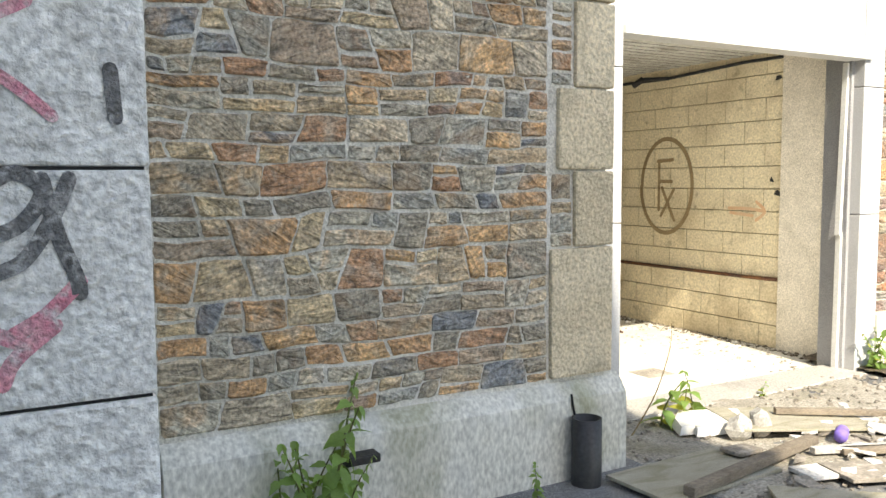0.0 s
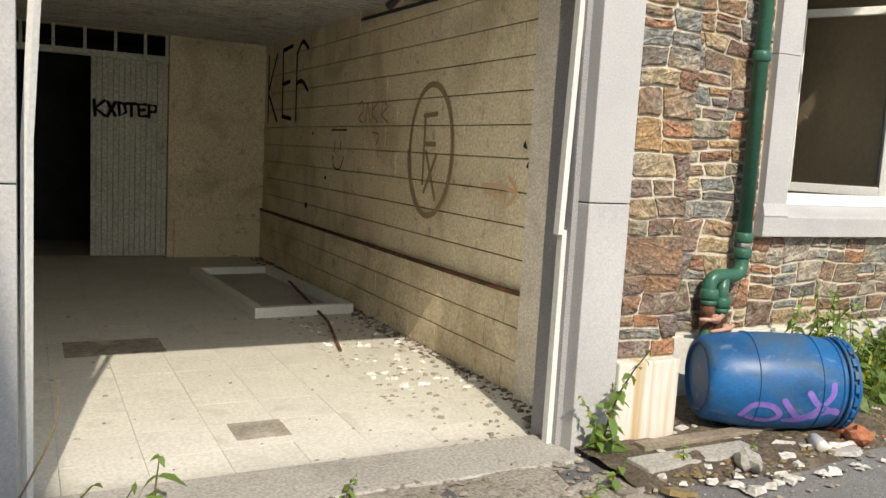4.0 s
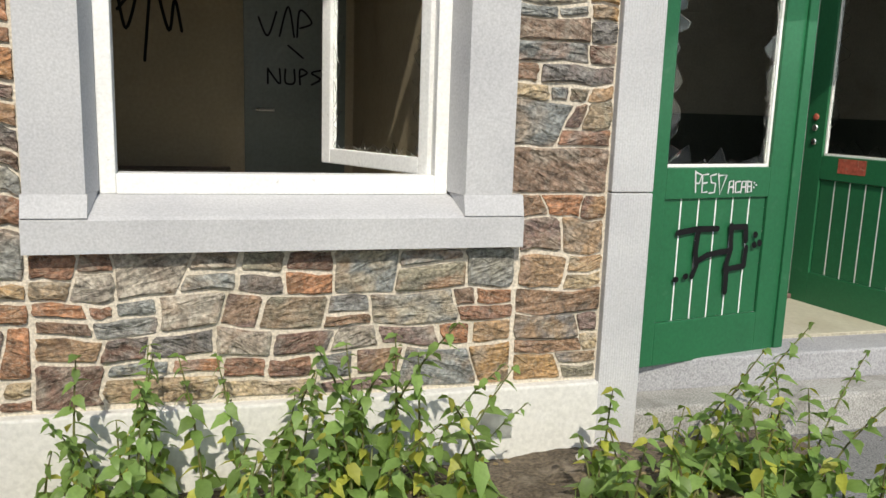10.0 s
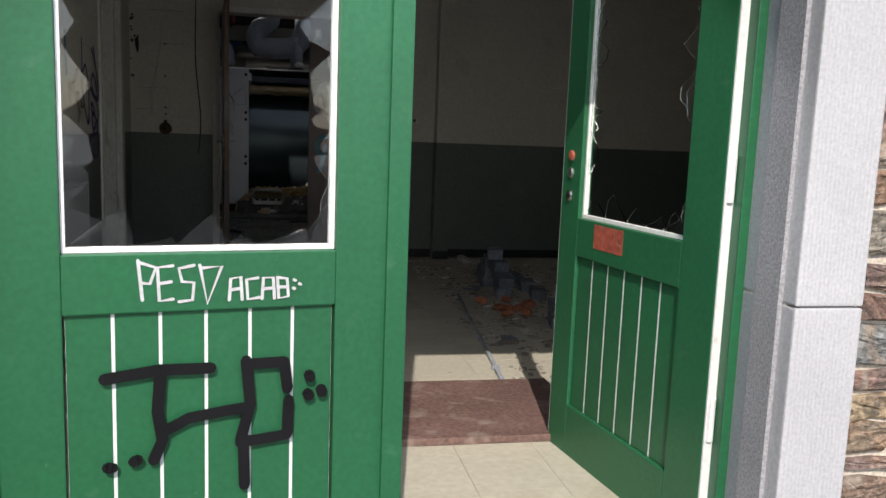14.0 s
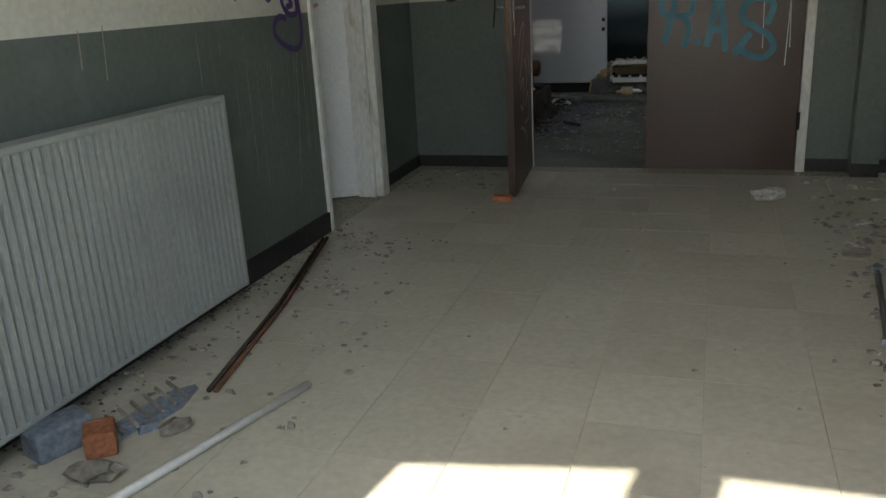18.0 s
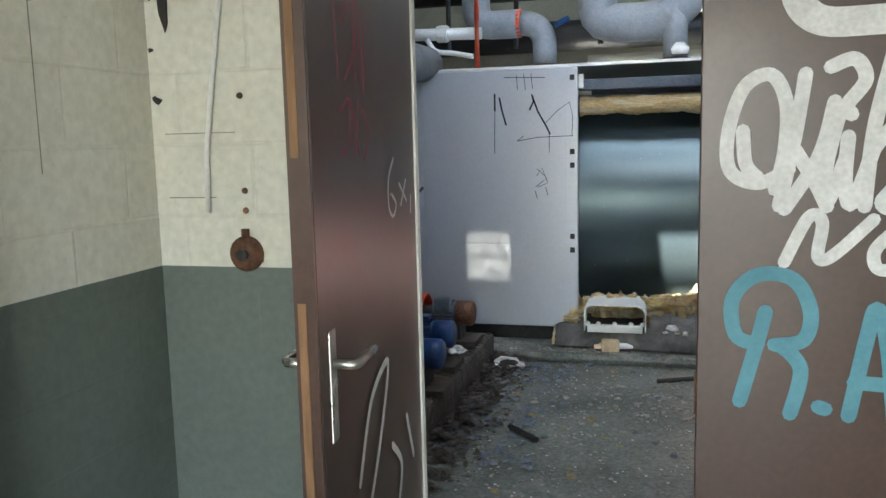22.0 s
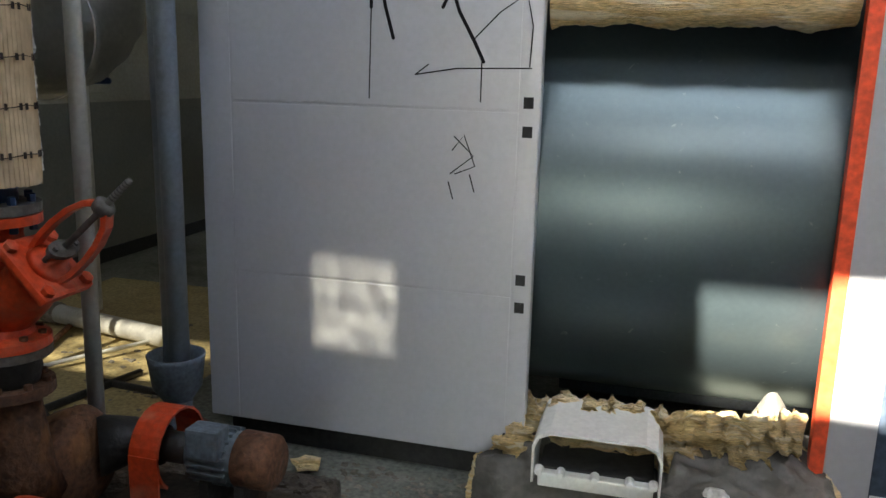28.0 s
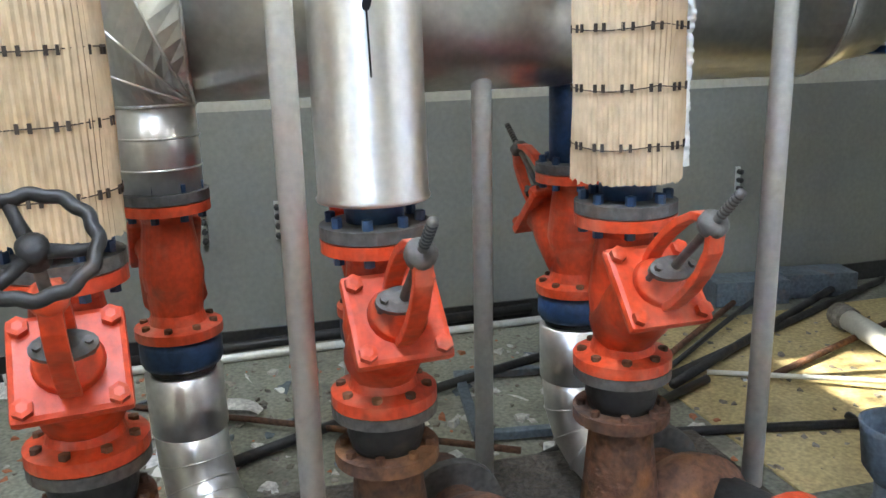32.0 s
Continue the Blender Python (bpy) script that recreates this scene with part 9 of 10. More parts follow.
LEAVES = [leaf_mesh("leaf", 0.095, 0.062), leaf_mesh("leaf", 0.115, 0.078), leaf_mesh("leaf_yellow", 0.09, 0.062)]


def nettle(height, seed, name="nettle_plant", yellow=0.12, big=1.0):
    rng = random.Random(seed)
    p = thing(name, pose(0, 0, 0), "green nettle with toothed leaves growing from the soil", "plant", "nettles by the wall")
    lean = (rng.uniform(-0.22, 0.22), rng.uniform(-0.26, 0.06))
    pts = [Vector((lean[0] * t * t * height * 2, lean[1] * t * t * height * 2, height * t)) for t in (0, 0.2, 0.4, 0.6, 0.8, 1.0)]
    part("stem", T(pts, [0.006, 0.0055, 0.005, 0.0042, 0.0034, 0.002], 6), "stem", p)
    n = max(5, int(height / 0.045))
    for k in range(n):
        t = 0.12 + 0.88 * k / (n - 1)
        q = t * 5
        i = min(4, int(q))
        c = pts[i].lerp(pts[i + 1], q - i)
        a0 = (k % 2) * 90 + rng.uniform(-25, 25)
        sc = (1.3 - 0.85 * t) * rng.uniform(0.8, 1.2) * big
        for side in (0, 180):
            me = LEAVES[2] if rng.random() < yellow * (1.6 - t) else LEAVES[rng.random() < 0.5]
            ob = new("leaf", me)
            ob.parent = p
            ob.matrix_basis = Matrix.Translation(c) @ pose(0, 0, 0, rng.uniform(-35, 35), rng.uniform(-25, 55), a0 + side + rng.uniform(-30, 30)) @ Matrix.Scale(sc, 4)
    return p


protos = [nettle(h, 60 + k, big=b) for k, (h, b) in enumerate(((0.30, 1.0), (0.42, 1.1), (0.52, 1.0), (0.24, 1.15), (0.62, 0.9)))]
spots = []
rng = random.Random(18)
for k in range(64):
    x = rng.uniform(7.22, 8.78)
    y = rng.uniform(3.74, 4.24)
    if x > 8.5 and y > 3.95:
        continue
    spots.append((x, y))
for k in range(34):
    spots.append((rng.uniform(9.05, 9.98), rng.uniform(3.5, 4.05)))
used = [False] * len(protos)
for k, (x, y) in enumerate(spots):
    i = (0, 3, 1, 0, 3, 2, 0, 1)[k % 8]
    if y > 4.05 and k % 3 == 0:
        i = 4
    m = pose(x, y, ground_z(x, y) + 0.01, 0, 0, rng.uniform(0, 360)) @ Matrix.Scale(rng.uniform(0.8, 1.12), 4)
    if not used[i]:
        protos[i].matrix_basis = m
        used[i] = True
    else:
        copy_thing(protos[i], m @ Matrix.Scale(1.0, 4)).scale = (rng.uniform(0.8, 1.1),) * 3
tall = nettle(0.72, 90, "nettle_plant", 0.05, 0.95)
tall.matrix_basis = pose(8.28, 4.12, -0.36)
for x, y, s in ((8.56, 4.18, 0.8), (7.62, 4.2, 0.85), (9.6, 3.9, 0.95), (9.9, 3.78, 0.8), (8.02, 4.12, 0.9), (8.36, 4.2, 1.05), (8.22, 4.18, 0.92), (9.45, 3.8, 0.75), (8.68, 4.1, 0.6), (7.4, 4.16, 0.7)):
    copy_thing(tall, pose(x, y, -0.36, 0, 0, x * 50)).scale = (s, s, s)
# weeds at the jambs and by the near wing
w1 = nettle(0.56, 101, "weed", 0.1, 0.9)
w1.matrix_basis = pose(5.72, 3.79, -0.42)
tagged(w1, "slim green weed growing at the foot of the jamb", "plant", "weeds")
for x, y, k, r in ((5.755, 3.76, 0.62, 140), (5.69, 3.765, 0.55, 250)):
    copy_thing(w1, pose(x, y, -0.42, 0, 0, r)).scale = (k, k, k)
w2 = nettle(0.5, 102, "weed", 0.0, 0.9)
w2.matrix_basis = pose(1.08, 3.12, -0.42, 0, 0, 30)
tagged(w2, "dark green bushy weed against the plinth", "plant", "weeds")
for x, y, s, r in ((1.15, 3.08, 1.25, 80), (1.02, 3.05, 0.9, 150), (1.2, 3.14, 1.3, 200), (0.98, 3.14, 0.85, 240), (1.1, 3.0, 0.7, 310), (1.18, 3.04, 0.8, 120), (1.06, 3.08, 1.0, 15), (2.12, 3.05, 0.45, 20)):
    copy_thing(w2, pose(x, y, -0.42, 0, 0, r)).scale = (s, s, s)
w3 = nettle(0.26, 103, "weed", 0.25, 1.3)
w3.matrix_basis = pose(3.42, 3.62, -0.41)
tagged(w3, "small light green weed before the garage", "plant", "weeds")
for x, y, s, r in ((3.58, 3.60, 0.8, 60), (3.72, 3.66, 0.95, 100), (5.5, 3.45, 0.5, 10), (5.3, 3.3, 0.45, 70), (4.45, 3.75, 0.35, 40), (6.0, 3.55, 0.4, 90), (6.35, 3.5, 0.35, 20), (8.2, 3.45, 0.5, 0)):
    copy_thing(w3, pose(x, y, -0.41, 0, 0, r)).scale = (s, s, s)
for x, y, k, r in ((11.7, 17.7, 2.0, 20), (11.82, 17.9, 2.6, 130), (11.95, 17.8, 2.2, 250), (11.75, 18.3, 3.0, 70)):
    copy_thing(w3, pose(x, y, -0.02, 0, 0, r)).scale = (k, k, k)
solo("twig", T(smooth_line([(3.12, 3.55, -0.42), (3.3, 3.55, -0.2), (3.42, 3.56, 0.05), (3.43, 3.56, 0.2)]), [0.005 - 0.00015 * k for k in range(22)], 6), "dry", "thin bare dead stem leaning up", "twig")


def grass_tuft(name, region, n, seed, h=0.16):
    rng = random.Random(seed)
    v, f = [], []
    for _ in range(n):
        x, y, z = region(rng)
        a, hh, w = rng.uniform(0, 6.28), h * rng.uniform(0.5, 1.3), rng.uniform(0.0025, 0.005)
        b = len(v)
        dx, dy = math.cos(a), math.sin(a)
        for t in (0, 0.5, 1.0):
            bx, by = x + dx * hh * 0.6 * t * t, y + dy * hh * 0.6 * t * t
            ww = w * (1 - 0.85 * t)
            v += [(bx - dy * ww, by + dx * ww, z + hh * t * (1 - 0.25 * t)), (bx + dy * ww, by - dx * ww, z + hh * t * (1 - 0.25 * t))]
        f += [(b, b + 1, b + 3, b + 2), (b + 2, b + 3, b + 5, b + 4)]
    me = bpy.data.meshes.new(name)
    me.from_pydata(v, [], f)
    me.materials.append(M["leaf"])
    return tagged(new(name, me), "thin grass blades among the nettles", "grass", "", "stuff")


grass_tuft("grass", lambda r: (r.gauss(9.15, 0.12), r.gauss(3.68, 0.1), -0.36), 320, 1)
grass_tuft("grass", lambda r: (r.uniform(7.2, 8.7), r.uniform(3.6, 4.2), -0.37), 260, 2, 0.1)
grass_tuft("grass", lambda r: (r.gauss(7.55, 0.12), r.gauss(3.85, 0.08), -0.37), 120, 3, 0.14)
grass_tuft("grass", lambda r: (r.uniform(10.6, 13.0), r.uniform(17.6, 20.2), -0.02), 900, 4, 0.35)
rng = random.Random(55)
crumbs("leaf_litter", random.Random(51), 900, lambda r: ((x := r.uniform(5.8, 10.0)), (y := r.uniform(3.38, 4.28)), ground_z(x, y) + 0.025), 0.022, "dry", "dead leaves and twigs on the soil")
crumbs("gravel", random.Random(52), 500, lambda r: ((x := r.uniform(5.7, 9.9)), (y := r.uniform(3.3, 4.25)), ground_z(x, y) + 0.02), 0.02, "plaster_bit", "mortar crumbs on the soil")
crumbs("gravel", random.Random(53), 700, lambda r: ((x := r.uniform(2.85, 5.6)), (y := r.uniform(2.3, 3.8)), ground_z(x, y) + 0.012), 0.022, "debris", "crumbled concrete and grit before the garage")
crumbs("gravel", random.Random(54), 900, lambda r: ((x := r.uniform(3.0, 9.9)), (y := r.uniform(1.2, 3.5)), ground_z(x, y) + 0.002), 0.009, "plaster_bit", "loose grit on the asphalt")
crumbs("gravel", random.Random(59), 420, lambda r: ((x := 5.87 - 0.16 * r.random() ** 1.6), r.uniform(4.15, 10.5), -0.43), 0.026, "soil", "dark dirt and leaves swept against the garage wall")
crumbs("gravel", random.Random(56), 330, lambda r: ((x := 5.86 - 0.75 * r.random() ** 1.7), r.uniform(4.1, 7.2), -0.43), 0.022, "debris", "rubble along the foot of the garage wall")
crumbs("gravel", random.Random(57), 60, lambda r: (r.uniform(3.4, 5.6), r.uniform(4.1, 7.5), -0.43), 0.014, "debris", "stray chips on the garage floor")
crumbs("gravel", random.Random(58), 60, lambda r: (r.uniform(5.2, 5.8), r.uniform(5.0, 6.9), -0.43), 0.032, "plaster_bit", "white plaster flakes in the garage")
# boards and tiles dumped before the garage
tile_rng = random.Random(64)
for n, (x, y, z, sx, sy, th, rz, ry, mt, lb) in enumerate((
        (4.06, 3.22, -0.375, 0.86, 0.44, 0.016, -19.5, 3, "plywood", "weathered sheet of board lying on rubble"),
        (2.97, 2.93, -0.405, 0.8, 0.4, 0.018, 4, 1, "plywood", "mossy weathered board lying on the ground"),
        (3.3, 2.3, -0.405, 0.7, 0.3, 0.016, -35, 2, "plywood", "broken weathered board on the ground"),
        (4.3, 3.15, -0.36, 0.66, 0.04, 0.035, -28, 2, "wood_old", "old grey timber batten on the ground"),
        (3.26, 2.81, -0.38, 1.14, 0.06, 0.045, 10, 0, "wood_old", "weathered timber batten on the rubble"),
        (3.95, 2.72, -0.39, 0.55, 0.05, 0.03, -22, 0, "plaster_bit", "white painted lath on the rubble"),
        (4.1, 2.62, -0.39, 0.62, 0.06, 0.03, -24, 0, "wood_old", "old grey timber batten on the ground"),
        (4.35, 2.55, -0.395, 0.32, 0.2, 0.015, -20, 3, "plaster_bit", "broken white panel on the ground"),
        (3.5, 2.62, -0.395, 0.28, 0.16, 0.02, -10, 2, "plaster_bit", "pale block with holes"),
        (3.75, 2.5, -0.40, 0.5, 0.24, 0.02, -15, 3, "debris", "broken brown board on the ground"),
        (5.95, 2.85, -0.40, 0.62, 0.13, 0.035, -22, 0, "wood_old", "grey weathered plank on the asphalt"),
        (5.45, 2.98, -0.41, 0.2, 0.12, 0.05, 10, 0, "brick_red", "piece of red brick on asphalt"),
        (4.75, 2.15, -0.41, 0.2, 0.08, 0.04, -30, 0, "brick_red", "piece of dark red brick"),
        (4.75, 2.45, -0.4, 0.6, 0.05, 0.03, -48, 0, "debris", "dark timber strip on the ground"),
        (3.4, 3.02, -0.39, 0.22, 0.12, 0.02, 10, 5, "debris", "brown board scrap on the ground"))):
    solo("board" if "brick" not in lb else "brick", B(-sx / 2, -sy / 2, 0, sx / 2, sy / 2, th, bev=0.004), mt, lb, "board" if "brick" not in lb else "brick", "dumped boards" if "brick" not in lb else "", m=pose(x, y, z, 0, ry, rz))
for n in range(90):
    x, y = tile_rng.gauss(4.25, 0.33), tile_rng.gauss(2.62, 0.24)
    if n % 3 == 0:
        x, y = tile_rng.uniform(3.4, 6.3), tile_rng.uniform(1.7, 3.2)
    solo("tile_shard", shard(tile_rng, tile_rng.uniform(0.04, 0.11), 0.012), "plaster_bit" if n % 4 else "debris", "broken white tile shard on the ground", "shard", "tile shards", m=pose(x, y, ground_z(x, y) + 0.02 + tile_rng.uniform(0, 0.03), tile_rng.uniform(-14, 14), tile_rng.uniform(-14, 14), tile_rng.uniform(0, 360)))
solo("stone_lump", lump(bmesh.new(), (3.62, 3.22, -0.35), 0.085, 2.2, (1, 0.8, 0.9)), "concrete", "round grey stone before the garage", "stone")
solo("stone_lump", lump(bmesh.new(), (3.76, 3.2, -0.34), 0.08, 3.9, (0.8, 0.8, 1.1)), "concrete", "grey stone before the garage", "stone")
solo("plastic_bottle", T([(3.98, 2.86, -0.36), (4.08, 2.92, -0.36), (4.12, 2.94, -0.36)], [0.035, 0.035, 0.014], 14), "purple_spray", "crushed purple plastic bottle", "bottle", smooth=True)
solo("plastic_sheet", shard(random.Random(3), 0.3, 0.05, 8), "plastic_white", "white plastic sheet at the garage edge", "sheet", m=pose(3.6, 3.45, -0.40))
# rubbish round the barrel
for n, (x, y, s, mt, lb, k) in enumerate(((6.62, 3.52, 0.1, "plaster_bit", "broken white ceramic piece", 0), (7.02, 3.42, 0.075, "brick_red", "orange brick half", 1), (6.85, 3.40, 0.13, "plaster_bit", "curved white ceramic shard", 0), (6.5, 3.44, 0.09, "plaster_bit", "broken white ceramic piece", 0),
                                          (6.25, 3.42, 0.08, "concrete", "concrete lump", 1), (8.3, 3.22, 0.075, "brick_red", "worn orange brick lump on the asphalt", 1), (7.2, 3.62, 0.05, "plaster_bit", "pale stone", 1), (7.75, 3.45, 0.04, "plaster_bit", "pale stone", 1), (5.75, 3.3, 0.09, "dry", "crumpled brown leaves", 0), (5.55, 3.38, 0.08, "debris", "tile scrap", 0), (9.2, 4.22, 0.03, "plaster_bit", "mortar crumb", 1), (9.35, 4.25, 0.025, "plaster_bit", "mortar crumb", 1))):
    bm = lump(bmesh.new(), (0, 0, s * 0.5), s, n * 2.3, (1, 0.75, 0.65), 2, 0.45) if k else shard(tile_rng, s, 0.02)
    solo("rubbish_piece", bm, mt, lb + " by the wall", "debris", "rubbish by the barrel", m=pose(x, y, ground_z(x, y) + 0.015, tile_rng.uniform(-10, 10), tile_rng.uniform(-10, 10), n * 61))
solo("ceramic_rim", T([(6.70, 3.5, ground_z(6.7, 3.5) + 0.02), (6.79, 3.435, ground_z(6.79, 3.435) + 0.02), (6.9, 3.405, ground_z(6.9, 3.405) + 0.02), (7.03, 3.425, ground_z(7.03, 3.425) + 0.02)], [0.014, 0.024, 0.026, 0.02], 10), "plastic_white", "curved white ceramic rim broken off, by the barrel", "ceramic", smooth=True)
solo("brick", B(-0.075, -0.05, 0, 0.075, 0.05, 0.055, bev=0.01), "brick_red", "worn orange half brick beside the barrel", "brick", m=pose(7.08, 3.56, ground_z(7.08, 3.56) + 0.012, 4, -5, 12))
pot = thing("plant_pot", pose(6.34, 4.16, ground_z(6.34, 4.16), 6, 4, 0), "small orange plastic pot behind the barrel", "pot")
part("body", L([(0.05, 0), (0.064, 0.1), (0.06, 0.1), (0.047, 0.006)], 24, closed=False), "brick_red", pot, smooth=True)
part("rim", L([(0.064, 0.092), (0.071, 0.094), (0.071, 0.11), (0.062, 0.11)], 24), "brick_red", pot, smooth=True)
can = thing("drink_can", pose(8.42, 3.70, -0.33, 90, 0, 60), "crushed drink can in the weeds", "can")
part("body", L([(0.026, -0.06), (0.032, -0.052), (0.033, 0), (0.031, 0.05), (0.025, 0.06)], 20), "cardboard", can, smooth=True)
part("lid", L([(0.0005, 0.058), (0.024, 0.061)], 16, closed=False), "chrome", can)
can2 = thing("drink_can", pose(6.78, 3.46, -0.36, 90, 0, -30), "dented bare drink can by the barrel", "can")
part("body", L([(0.026, -0.06), (0.032, -0.052), (0.033, 0), (0.031, 0.05), (0.025, 0.06)], 20), "galv", can2, smooth=True)
# bent tubular barrier
rail = thing("tubular_barrier", pose(0, 0, 0), "old tubular steel barrier with red paint lying on asphalt", "barrier")
z = -0.285
part("loop_tube", T([(9.05, 2.45, z)] + [(8.62, 3.33, z)] + bend((8.50, 3.52, z), (8.42, 3.68, z), (8.36, 3.50, z), 6) + [(8.33, 3.30, z), (8.62, 2.60, z - 0.02), (8.75, 2.2, z - 0.02)], 0.019, 12), "steel_paint", rail, smooth=True)
part("cross_tube", T([(8.56, 3.32, z - 0.02), (8.72, 3.36, z), (8.86, 3.40, z + 0.015), (9.22, 3.48, z + 0.02)], 0.021, 12), "steel_paint", rail, smooth=True)
part("bar", T([(8.86, 3.40, z), (9.30, 2.45, z)], 0.017, 10), "red_bar", rail, smooth=True)
part("bar", T([(9.06, 3.44, z), (9.55, 2.5, z)], 0.017, 10), "red_bar", rail, smooth=True)
solo("loose_block", B(-0.09, -0.045, 0, 0.09, 0.045, 0.058, bev=0.006, m=pose(11.16, 4.46, -0.15, 0, 0, -8)), "debris", "loose broken perforated brick on the step", "brick")
solo("wall_vent", B(8.80, FY - 0.036, -0.22, 8.93, FY - 0.0305, -0.1, bev=0.002), "glass", "small ventilation opening in the plinth", "vent")

# leaf litter and rubble along the foot of the front
def along(x0, x1, y0, y1, lift):
    return lambda r: ((x := r.uniform(x0, x1)), (y := y1 - (y1 - y0) * r.random() ** 1.4), ground_z(x, y) + lift)


crumbs("leaf_litter", random.Random(71), 900, along(5.9, 9.4, 3.45, 4.3, 0.012), 0.026, "dry", "brown leaf litter along the foot of the wall")
crumbs("leaf_litter", random.Random(72), 420, along(5.9, 9.2, 3.4, 4.2, 0.014), 0.03, "soil", "dark clods and rotten leaves along the wall")
crumbs("rubble_chips", random.Random(73), 150, along(5.7, 7.6, 3.2, 3.9, 0.014), 0.045, "plaster_bit", "broken plaster and tile chips near the barrel")
crumbs("rubble_chips", random.Random(74), 160, along(5.2, 8.0, 3.1, 3.9, 0.012), 0.028, "debris", "brown rubble crumbs near the barrel")
crumbs("rubble_chips", random.Random(75), 34, along(6.0, 8.4, 3.3, 3.9, 0.012), 0.04, "brick_red", "red brick crumbs near the barrel")
solo("timber_batten", B(-0.2, -0.015, 0, 0.55, 0.015, 0.03, bev=0.004), "wood_old", "long weathered timber batten lying at the foot of the pier", "batten", m=pose(5.9, 3.83, ground_z(5.9, 3.83) + 0.005, 0, 0, -4))

# ---- stones, blocks and tiles, piece by piece ----
def stone_mesh(poly, seed, depth=0.04, proud=0.016):
    """One split stone from a closed outline in its own plane: x right, y up, z out."""
    rng = random.Random(seed)
    n = len(poly)
    cx, cy = sum(p[0] for p in poly) / n, sum(p[1] for p in poly) / n
    span = min(max(p[0] for p in poly) - min(p[0] for p in poly), max(p[1] for p in poly) - min(p[1] for p in poly))
    k1 = 1 - min(0.3, 0.008 / span * 2)
    tx, ty = rng.uniform(-0.05, 0.05), rng.uniform(-0.07, 0.07)
    v = [(x, y, -depth) for x, y in poly]
    v += [(x, y, proud * 0.5 + (x - cx) * tx * 0.5 + (y - cy) * ty * 0.5) for x, y in poly]
    v += [(cx + (x - cx) * k1, cy + (y - cy) * k1, proud + (x - cx) * tx + (y - cy) * ty + 0.004 * rng.uniform(-1, 1)) for x, y in poly]
    v.append((cx + span * rng.uniform(-0.2, 0.2), cy + span * rng.uniform(-0.2, 0.2), proud + 0.007 * rng.uniform(-1, 1)))
    f = []
    for a in range(2):
        for i in range(n):
            j = (i + 1) % n
            f.append((a * n + i, a * n + j, (a + 1) * n + j, (a + 1) * n + i))
    for i in range(n):
        f.append((2 * n + i, 2 * n + (i + 1) % n, 3 * n))
    me = bpy.data.meshes.new("stone")
    me.from_pydata(v, [], f)
    return me


def rubble(parent, rects, m, mat, seed, h=(0.07, 0.19), w=(0.1, 0.38), joint=0.009, warp=0.022):
    """Irregular courses of stones filling rectangles (x0, x1, z0, z1) of a wall plane m."""
    rng = random.Random(seed)
    for x0, x1, z0, z1 in rects:
        z = z0
        while z < z1 - 0.02:
            ch = min(rng.uniform(*h), z1 - z)
            if z1 - z - ch < 0.05:
                ch = z1 - z
            x, sl = x0, 0.0
            while x < x1 - 0.01:
                cw = rng.uniform(*w) * (0.75 + ch * 2.2)
                if x1 - x - cw < 0.07:
                    cw = x1 - x
                cells = [(x, x + cw, z, z + ch)]
                if ch > 0.11 and rng.random() < 0.55:
                    c = z + ch * rng.uniform(0.35, 0.65)
                    cells = [(x, x + cw, z, c), (x, x + cw, c, z + ch)]
                    if cw > 0.2 and rng.random() < 0.6:
                        q = x + cw * rng.uniform(0.35, 0.65)
                        cells = [cells[0], (x, q, c, z + ch), (q, x + cw, c, z + ch)]
                sr = 0.0 if x + cw > x1 - 0.01 else rng.uniform(-0.45, 0.45) * ch
                xa, xb, za, zb = x, x + cw, z, z + ch
                for a, b, c, d in cells:
                    j = joint * rng.uniform(0.45, 1.7)
                    a, b, c, d = a + j, b - j, c + j, d - j
                    if b - a < 0.02 or d - c < 0.02:
                        continue
                    cut = min(b - a, d - c) * 0.13
                    pts = []
                    for (px, pz), (qx, qz) in zip(((a, c), (b, c), (b, d), (a, d)), ((b, c), (b, d), (a, d), (a, c))):
                        tx, tz = rng.uniform(0, cut), rng.uniform(0, cut)
                        ux, uz = (1 if qx > px else -1 if qx < px else 0), (1 if qz > pz else -1 if qz < pz else 0)
                        pts.append((px + ux * tx, pz + uz * tx))
                        for fr in (0.33, 0.66):
                            fr += rng.uniform(-0.1, 0.1)
                            pts.append((px + (qx - px) * fr - uz * rng.uniform(-0.005, 0.004), pz + (qz - pz) * fr + ux * rng.uniform(-0.005, 0.004)))
                        pts.append((qx - ux * tz, qz - uz * tz))
                    out = []
                    for px, pz in pts:
                        g, h2 = (px - xa) / (xb - xa), (pz - za) / (zb - za) - 0.5
                        px += h2 * (sl * (1 - g) + sr * g)
                        e = min(1.0, (px - x0 + 0.002) / 0.06, (x1 - px + 0.002) / 0.06, (pz - z0 + 0.002) / 0.06, (z1 - pz + 0.002) / 0.06)
                        q = Vector((px * 3.1 + seed, pz * 3.1, seed * 0.7))
                        out.append((px + warp * max(0, e) * (noise.noise(q) * 1.6 + 0.5 * noise.noise(q * 2.9)), pz + warp * max(0, e) * (noise.noise(q + Vector((9, 4, 2))) * 1.6 + 0.5 * noise.noise(q * 2.9 + Vector((5, 1, 8))))))
                    cx, cz = (a + b) / 2, (c + d) / 2
                    me = stone_mesh([(px - cx, pz - cz) for px, pz in out], rng.random() * 1e6, 0.03, rng.uniform(0.006, 0.014))
                    me.materials.append(M[mat])
                    ob = new("stone", me)
                    ob.parent = parent
                    ob.matrix_basis = m @ Matrix.Translation((cx, cz, 0))
                x += cw
                sl = sr
            z += ch


def holder(name, label):
    return thing(name, pose(0, 0, 0), label, "wall", "", "structure")


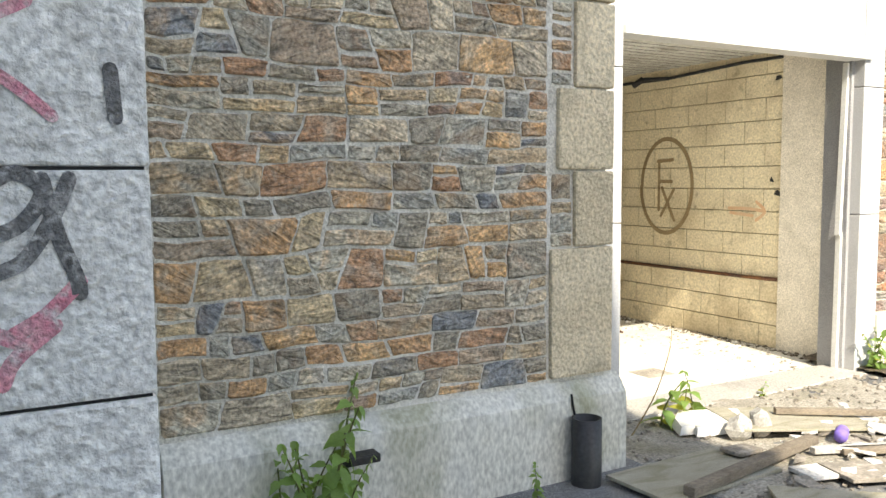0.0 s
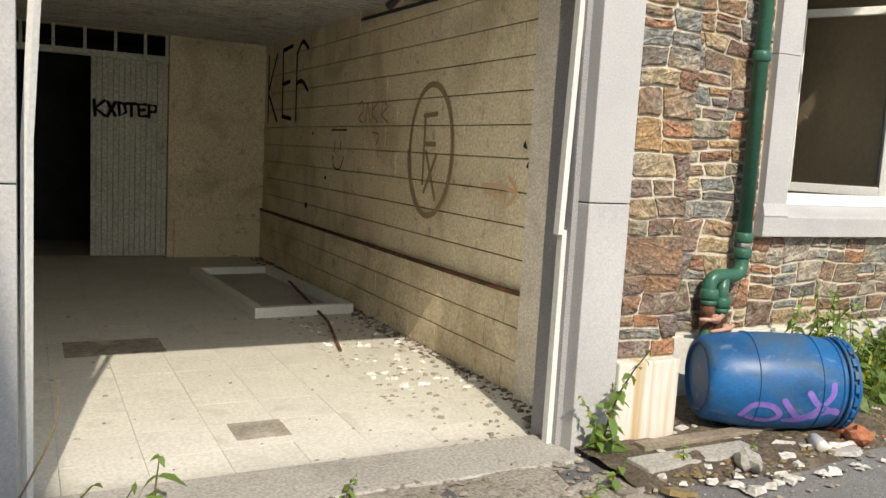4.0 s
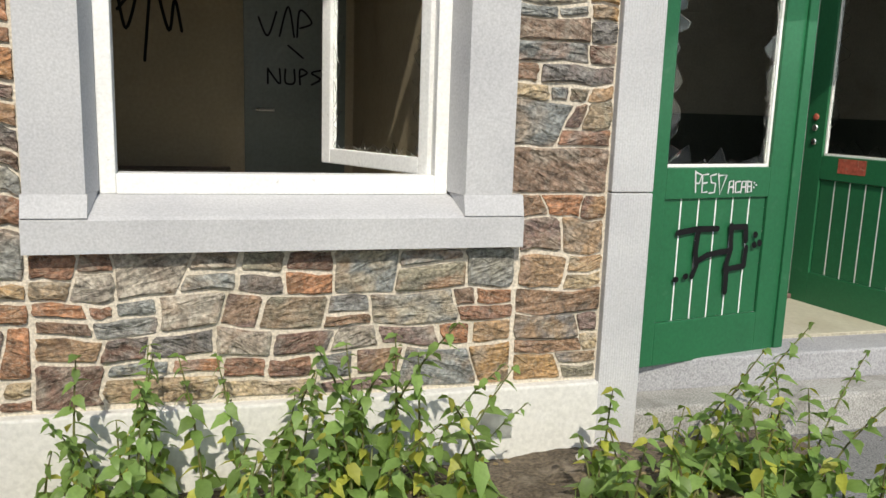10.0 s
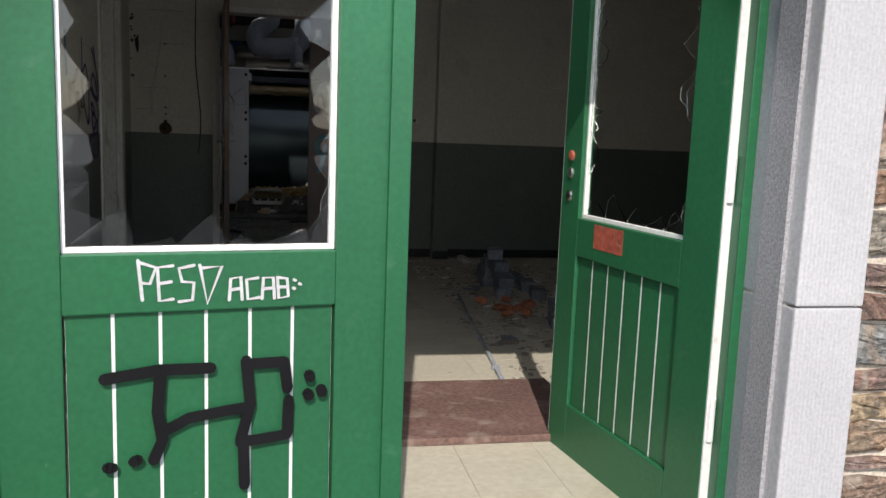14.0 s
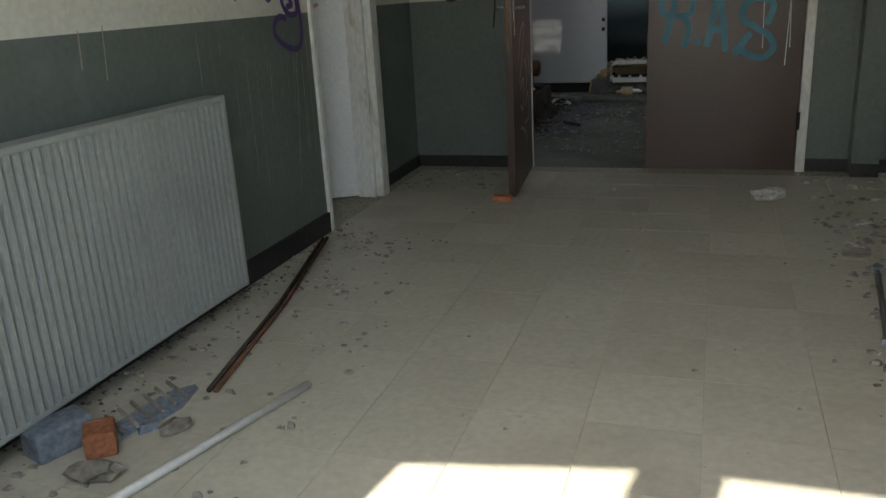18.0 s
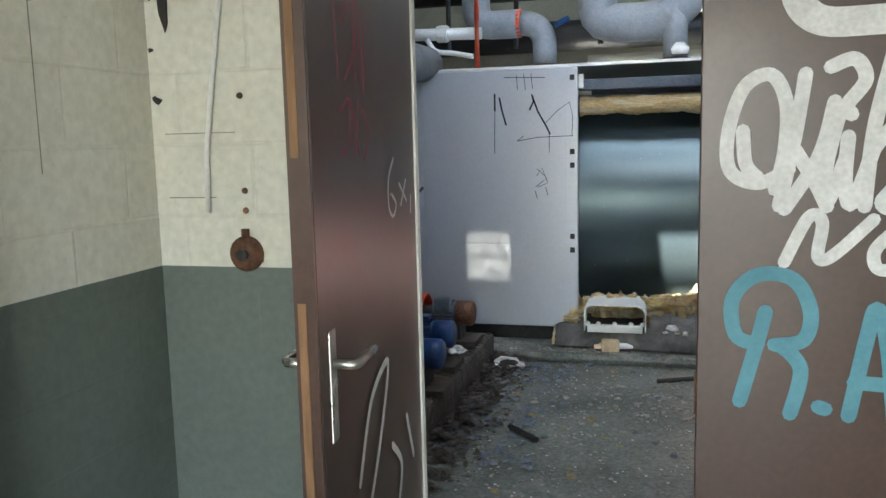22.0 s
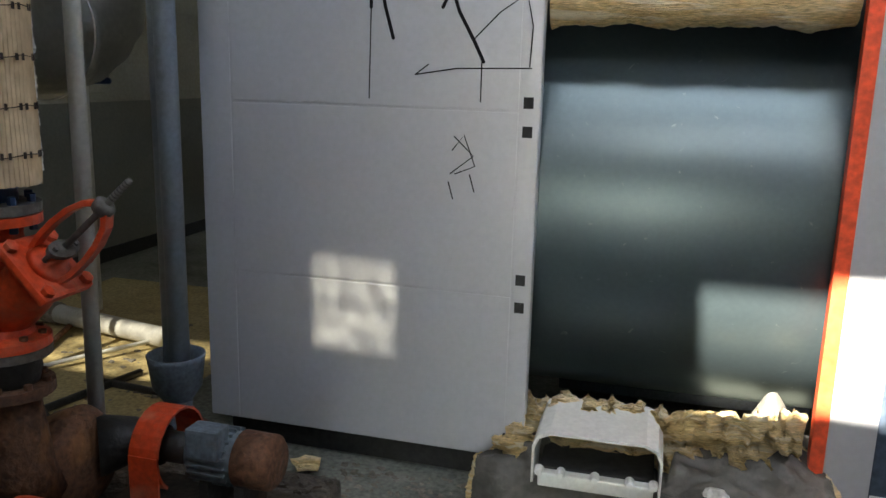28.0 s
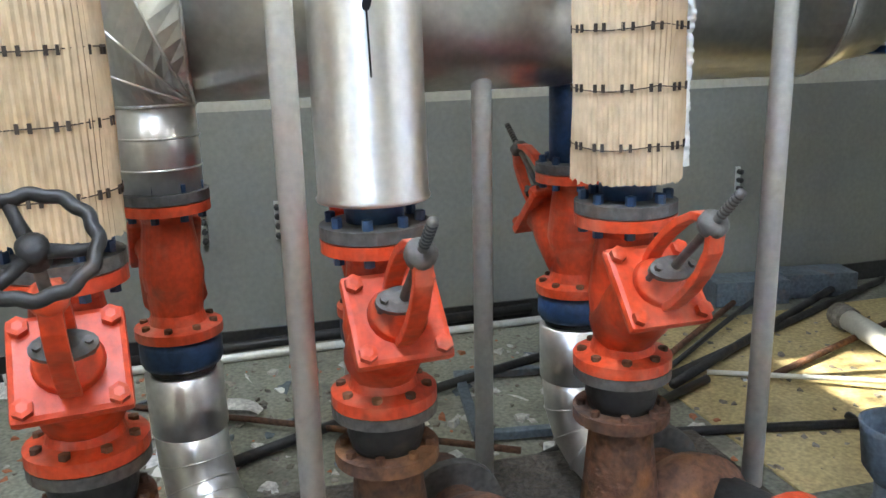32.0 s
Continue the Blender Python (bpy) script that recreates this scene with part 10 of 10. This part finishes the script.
w = holder("wall_near_stones", "uneven tan and grey rubble stones of the near wing")
rubble(w, [(0.56, 2.345, 0.065, 2.15), (2.365, 2.49, 0.705, 1.06), (2.365, 2.49, 1.47, 1.86)], on_front(0, NY + 0.012, 0), "stone_wing", 5, (0.05, 0.17), (0.08, 0.28), 0.0062, 0.014)
w = holder("wall_quoins", "large tooled corner stones of the near wing")
for z0, z1, x0 in ((0.065, 0.70, 2.36), (0.70, 1.07, 2.50), (1.07, 1.46, 2.40), (1.46, 1.87, 2.50), (1.87, 2.3, 2.39)):
    part("quoin", B(x0, NY - 0.012, z0 + 0.005, 2.735, NY + 0.45, z1 - 0.005, bev=0.012), "quoin", w)
w = holder("wall_pier", "big pale rough stone blocks of a pier, sprayed with paint")
for z0, z1 in ((-0.6, 0.285), (0.285, 1.075), (1.075, 1.9), (1.9, 2.7)):
    part("block", B(-0.75, 3.113, z0 + 0.006, 0.535, 3.6, z1 - 0.006, bev=0.016), "pier_stone", w)
part("core", B(-0.735, 3.13, -0.6, 0.52, 3.6, 2.7), "dark", w)
w = holder("wall_front_stones", "brown, rust and grey rubble stones of the main front")
rubble(w, [(6.215, 7.195, 0.0, 2.3), (7.195, 8.925, 0.0, 0.552), (8.935, 9.30, 0.0, 0.755), (8.89, 9.30, 0.755, 2.35)], on_front(0, FY + 0.012, 0), "stone_front", 12, (0.05, 0.2), (0.08, 0.34), 0.0075, 0.022)
w = holder("wall_pier_stones", "brown and grey stones of the pier beside the garage")
rubble(w, [(5.845, 6.205, 0.01, 2.3)], on_front(0, GY + 0.012, 0), "stone_front", 21, (0.07, 0.2), (0.1, 0.27), 0.0065, 0.013)
rubble(w, [(2.80, 3.09, 0.02, 2.3)], on_front(0, GY + 0.012, 0), "stone_front", 22, (0.07, 0.2), (0.12, 0.25), 0.009, 0.015)
w = holder("wall_right_stones", "brown and grey stones right of the door")
rubble(w, [(11.485, 12.3, 0.0, 2.2)], on_front(0, FY + 0.012, 0), "stone_front", 27, (0.06, 0.2), (0.1, 0.34), 0.0075, 0.022)

# blocks of the garage wall
w = holder("wall_garage_blocks", "cream painted concrete blocks with dirty joints")
cache = {}


def block_me(key, sx, sy, sz, bev, mat):
    if key not in cache:
        cache[key] = emit(key[0], B(-sx / 2, -sy / 2, -sz / 2, sx / 2, sy / 2, sz / 2, bev=bev), mat)
    return cache[key]


def put(me, name, parent, m):
    ob = new(name, me)
    ob.parent = parent
    ob.matrix_basis = m
    return ob


rng = random.Random(3)
for r in range(13):
    low = r < 3
    z = -0.43 + 0.195 * r + 0.0975
    y = 4.07 + (0.22 if r % 2 else 0.0)
    if r % 2:
        put(block_me(("block", 2), 0.06, 0.213, 0.188, 0.005, "block"), "block", w, pose(5.91 - (0.025 if low else 0), 4.07 + 0.109, z))
    while y < 10.6:
        put(block_me(("block", 1), 0.06, 0.433, 0.188, 0.005, "block"), "block", w, pose(5.918 - (0.025 if low else 0) + rng.uniform(-0.002, 0.002), y + 0.22, z))
        y += 0.44
# floor tiles
w = holder("floor_garage_tiles", "pale square floor tiles of the garage, worn")
w["category"] = "floor"
s = 0.33
for j in range(20):
    for i in range(10):
        x, y = 2.80 + s * (i + 0.5), GY + 0.24 + s * (j + 0.5)
        if x < 5.95 and y < 10.7:
            put(block_me(("tile", 1), s - 0.002, s - 0.002, 0.02, 0.0006, "garage_floor"), "tile", w, pose(x, y, -0.44 + rng.uniform(-0.0008, 0.0008)))
struct("garage_sill", B(3.32, GY - 0.12, -0.6, 5.60, GY + 0.235, -0.402, bev=0.012), "concrete", "grey stone sill across the garage opening", "sill")
w = holder("floor_hall_tiles", "beige square floor tiles of the hall, dusty")
w["category"] = "floor"
s = 0.30
for j in range(17):
    for i in range(16):
        x, y = 8.94 + s * (i + 0.5), 4.748 + s * (j + 0.5)
        if y < 9.98:
            put(block_me(("tile", 2), s - 0.0014, s - 0.0014, 0.02, 0.0004, "hall_tile"), "tile", w, pose(x, y, -0.01 + rng.uniform(-0.0003, 0.0003)))
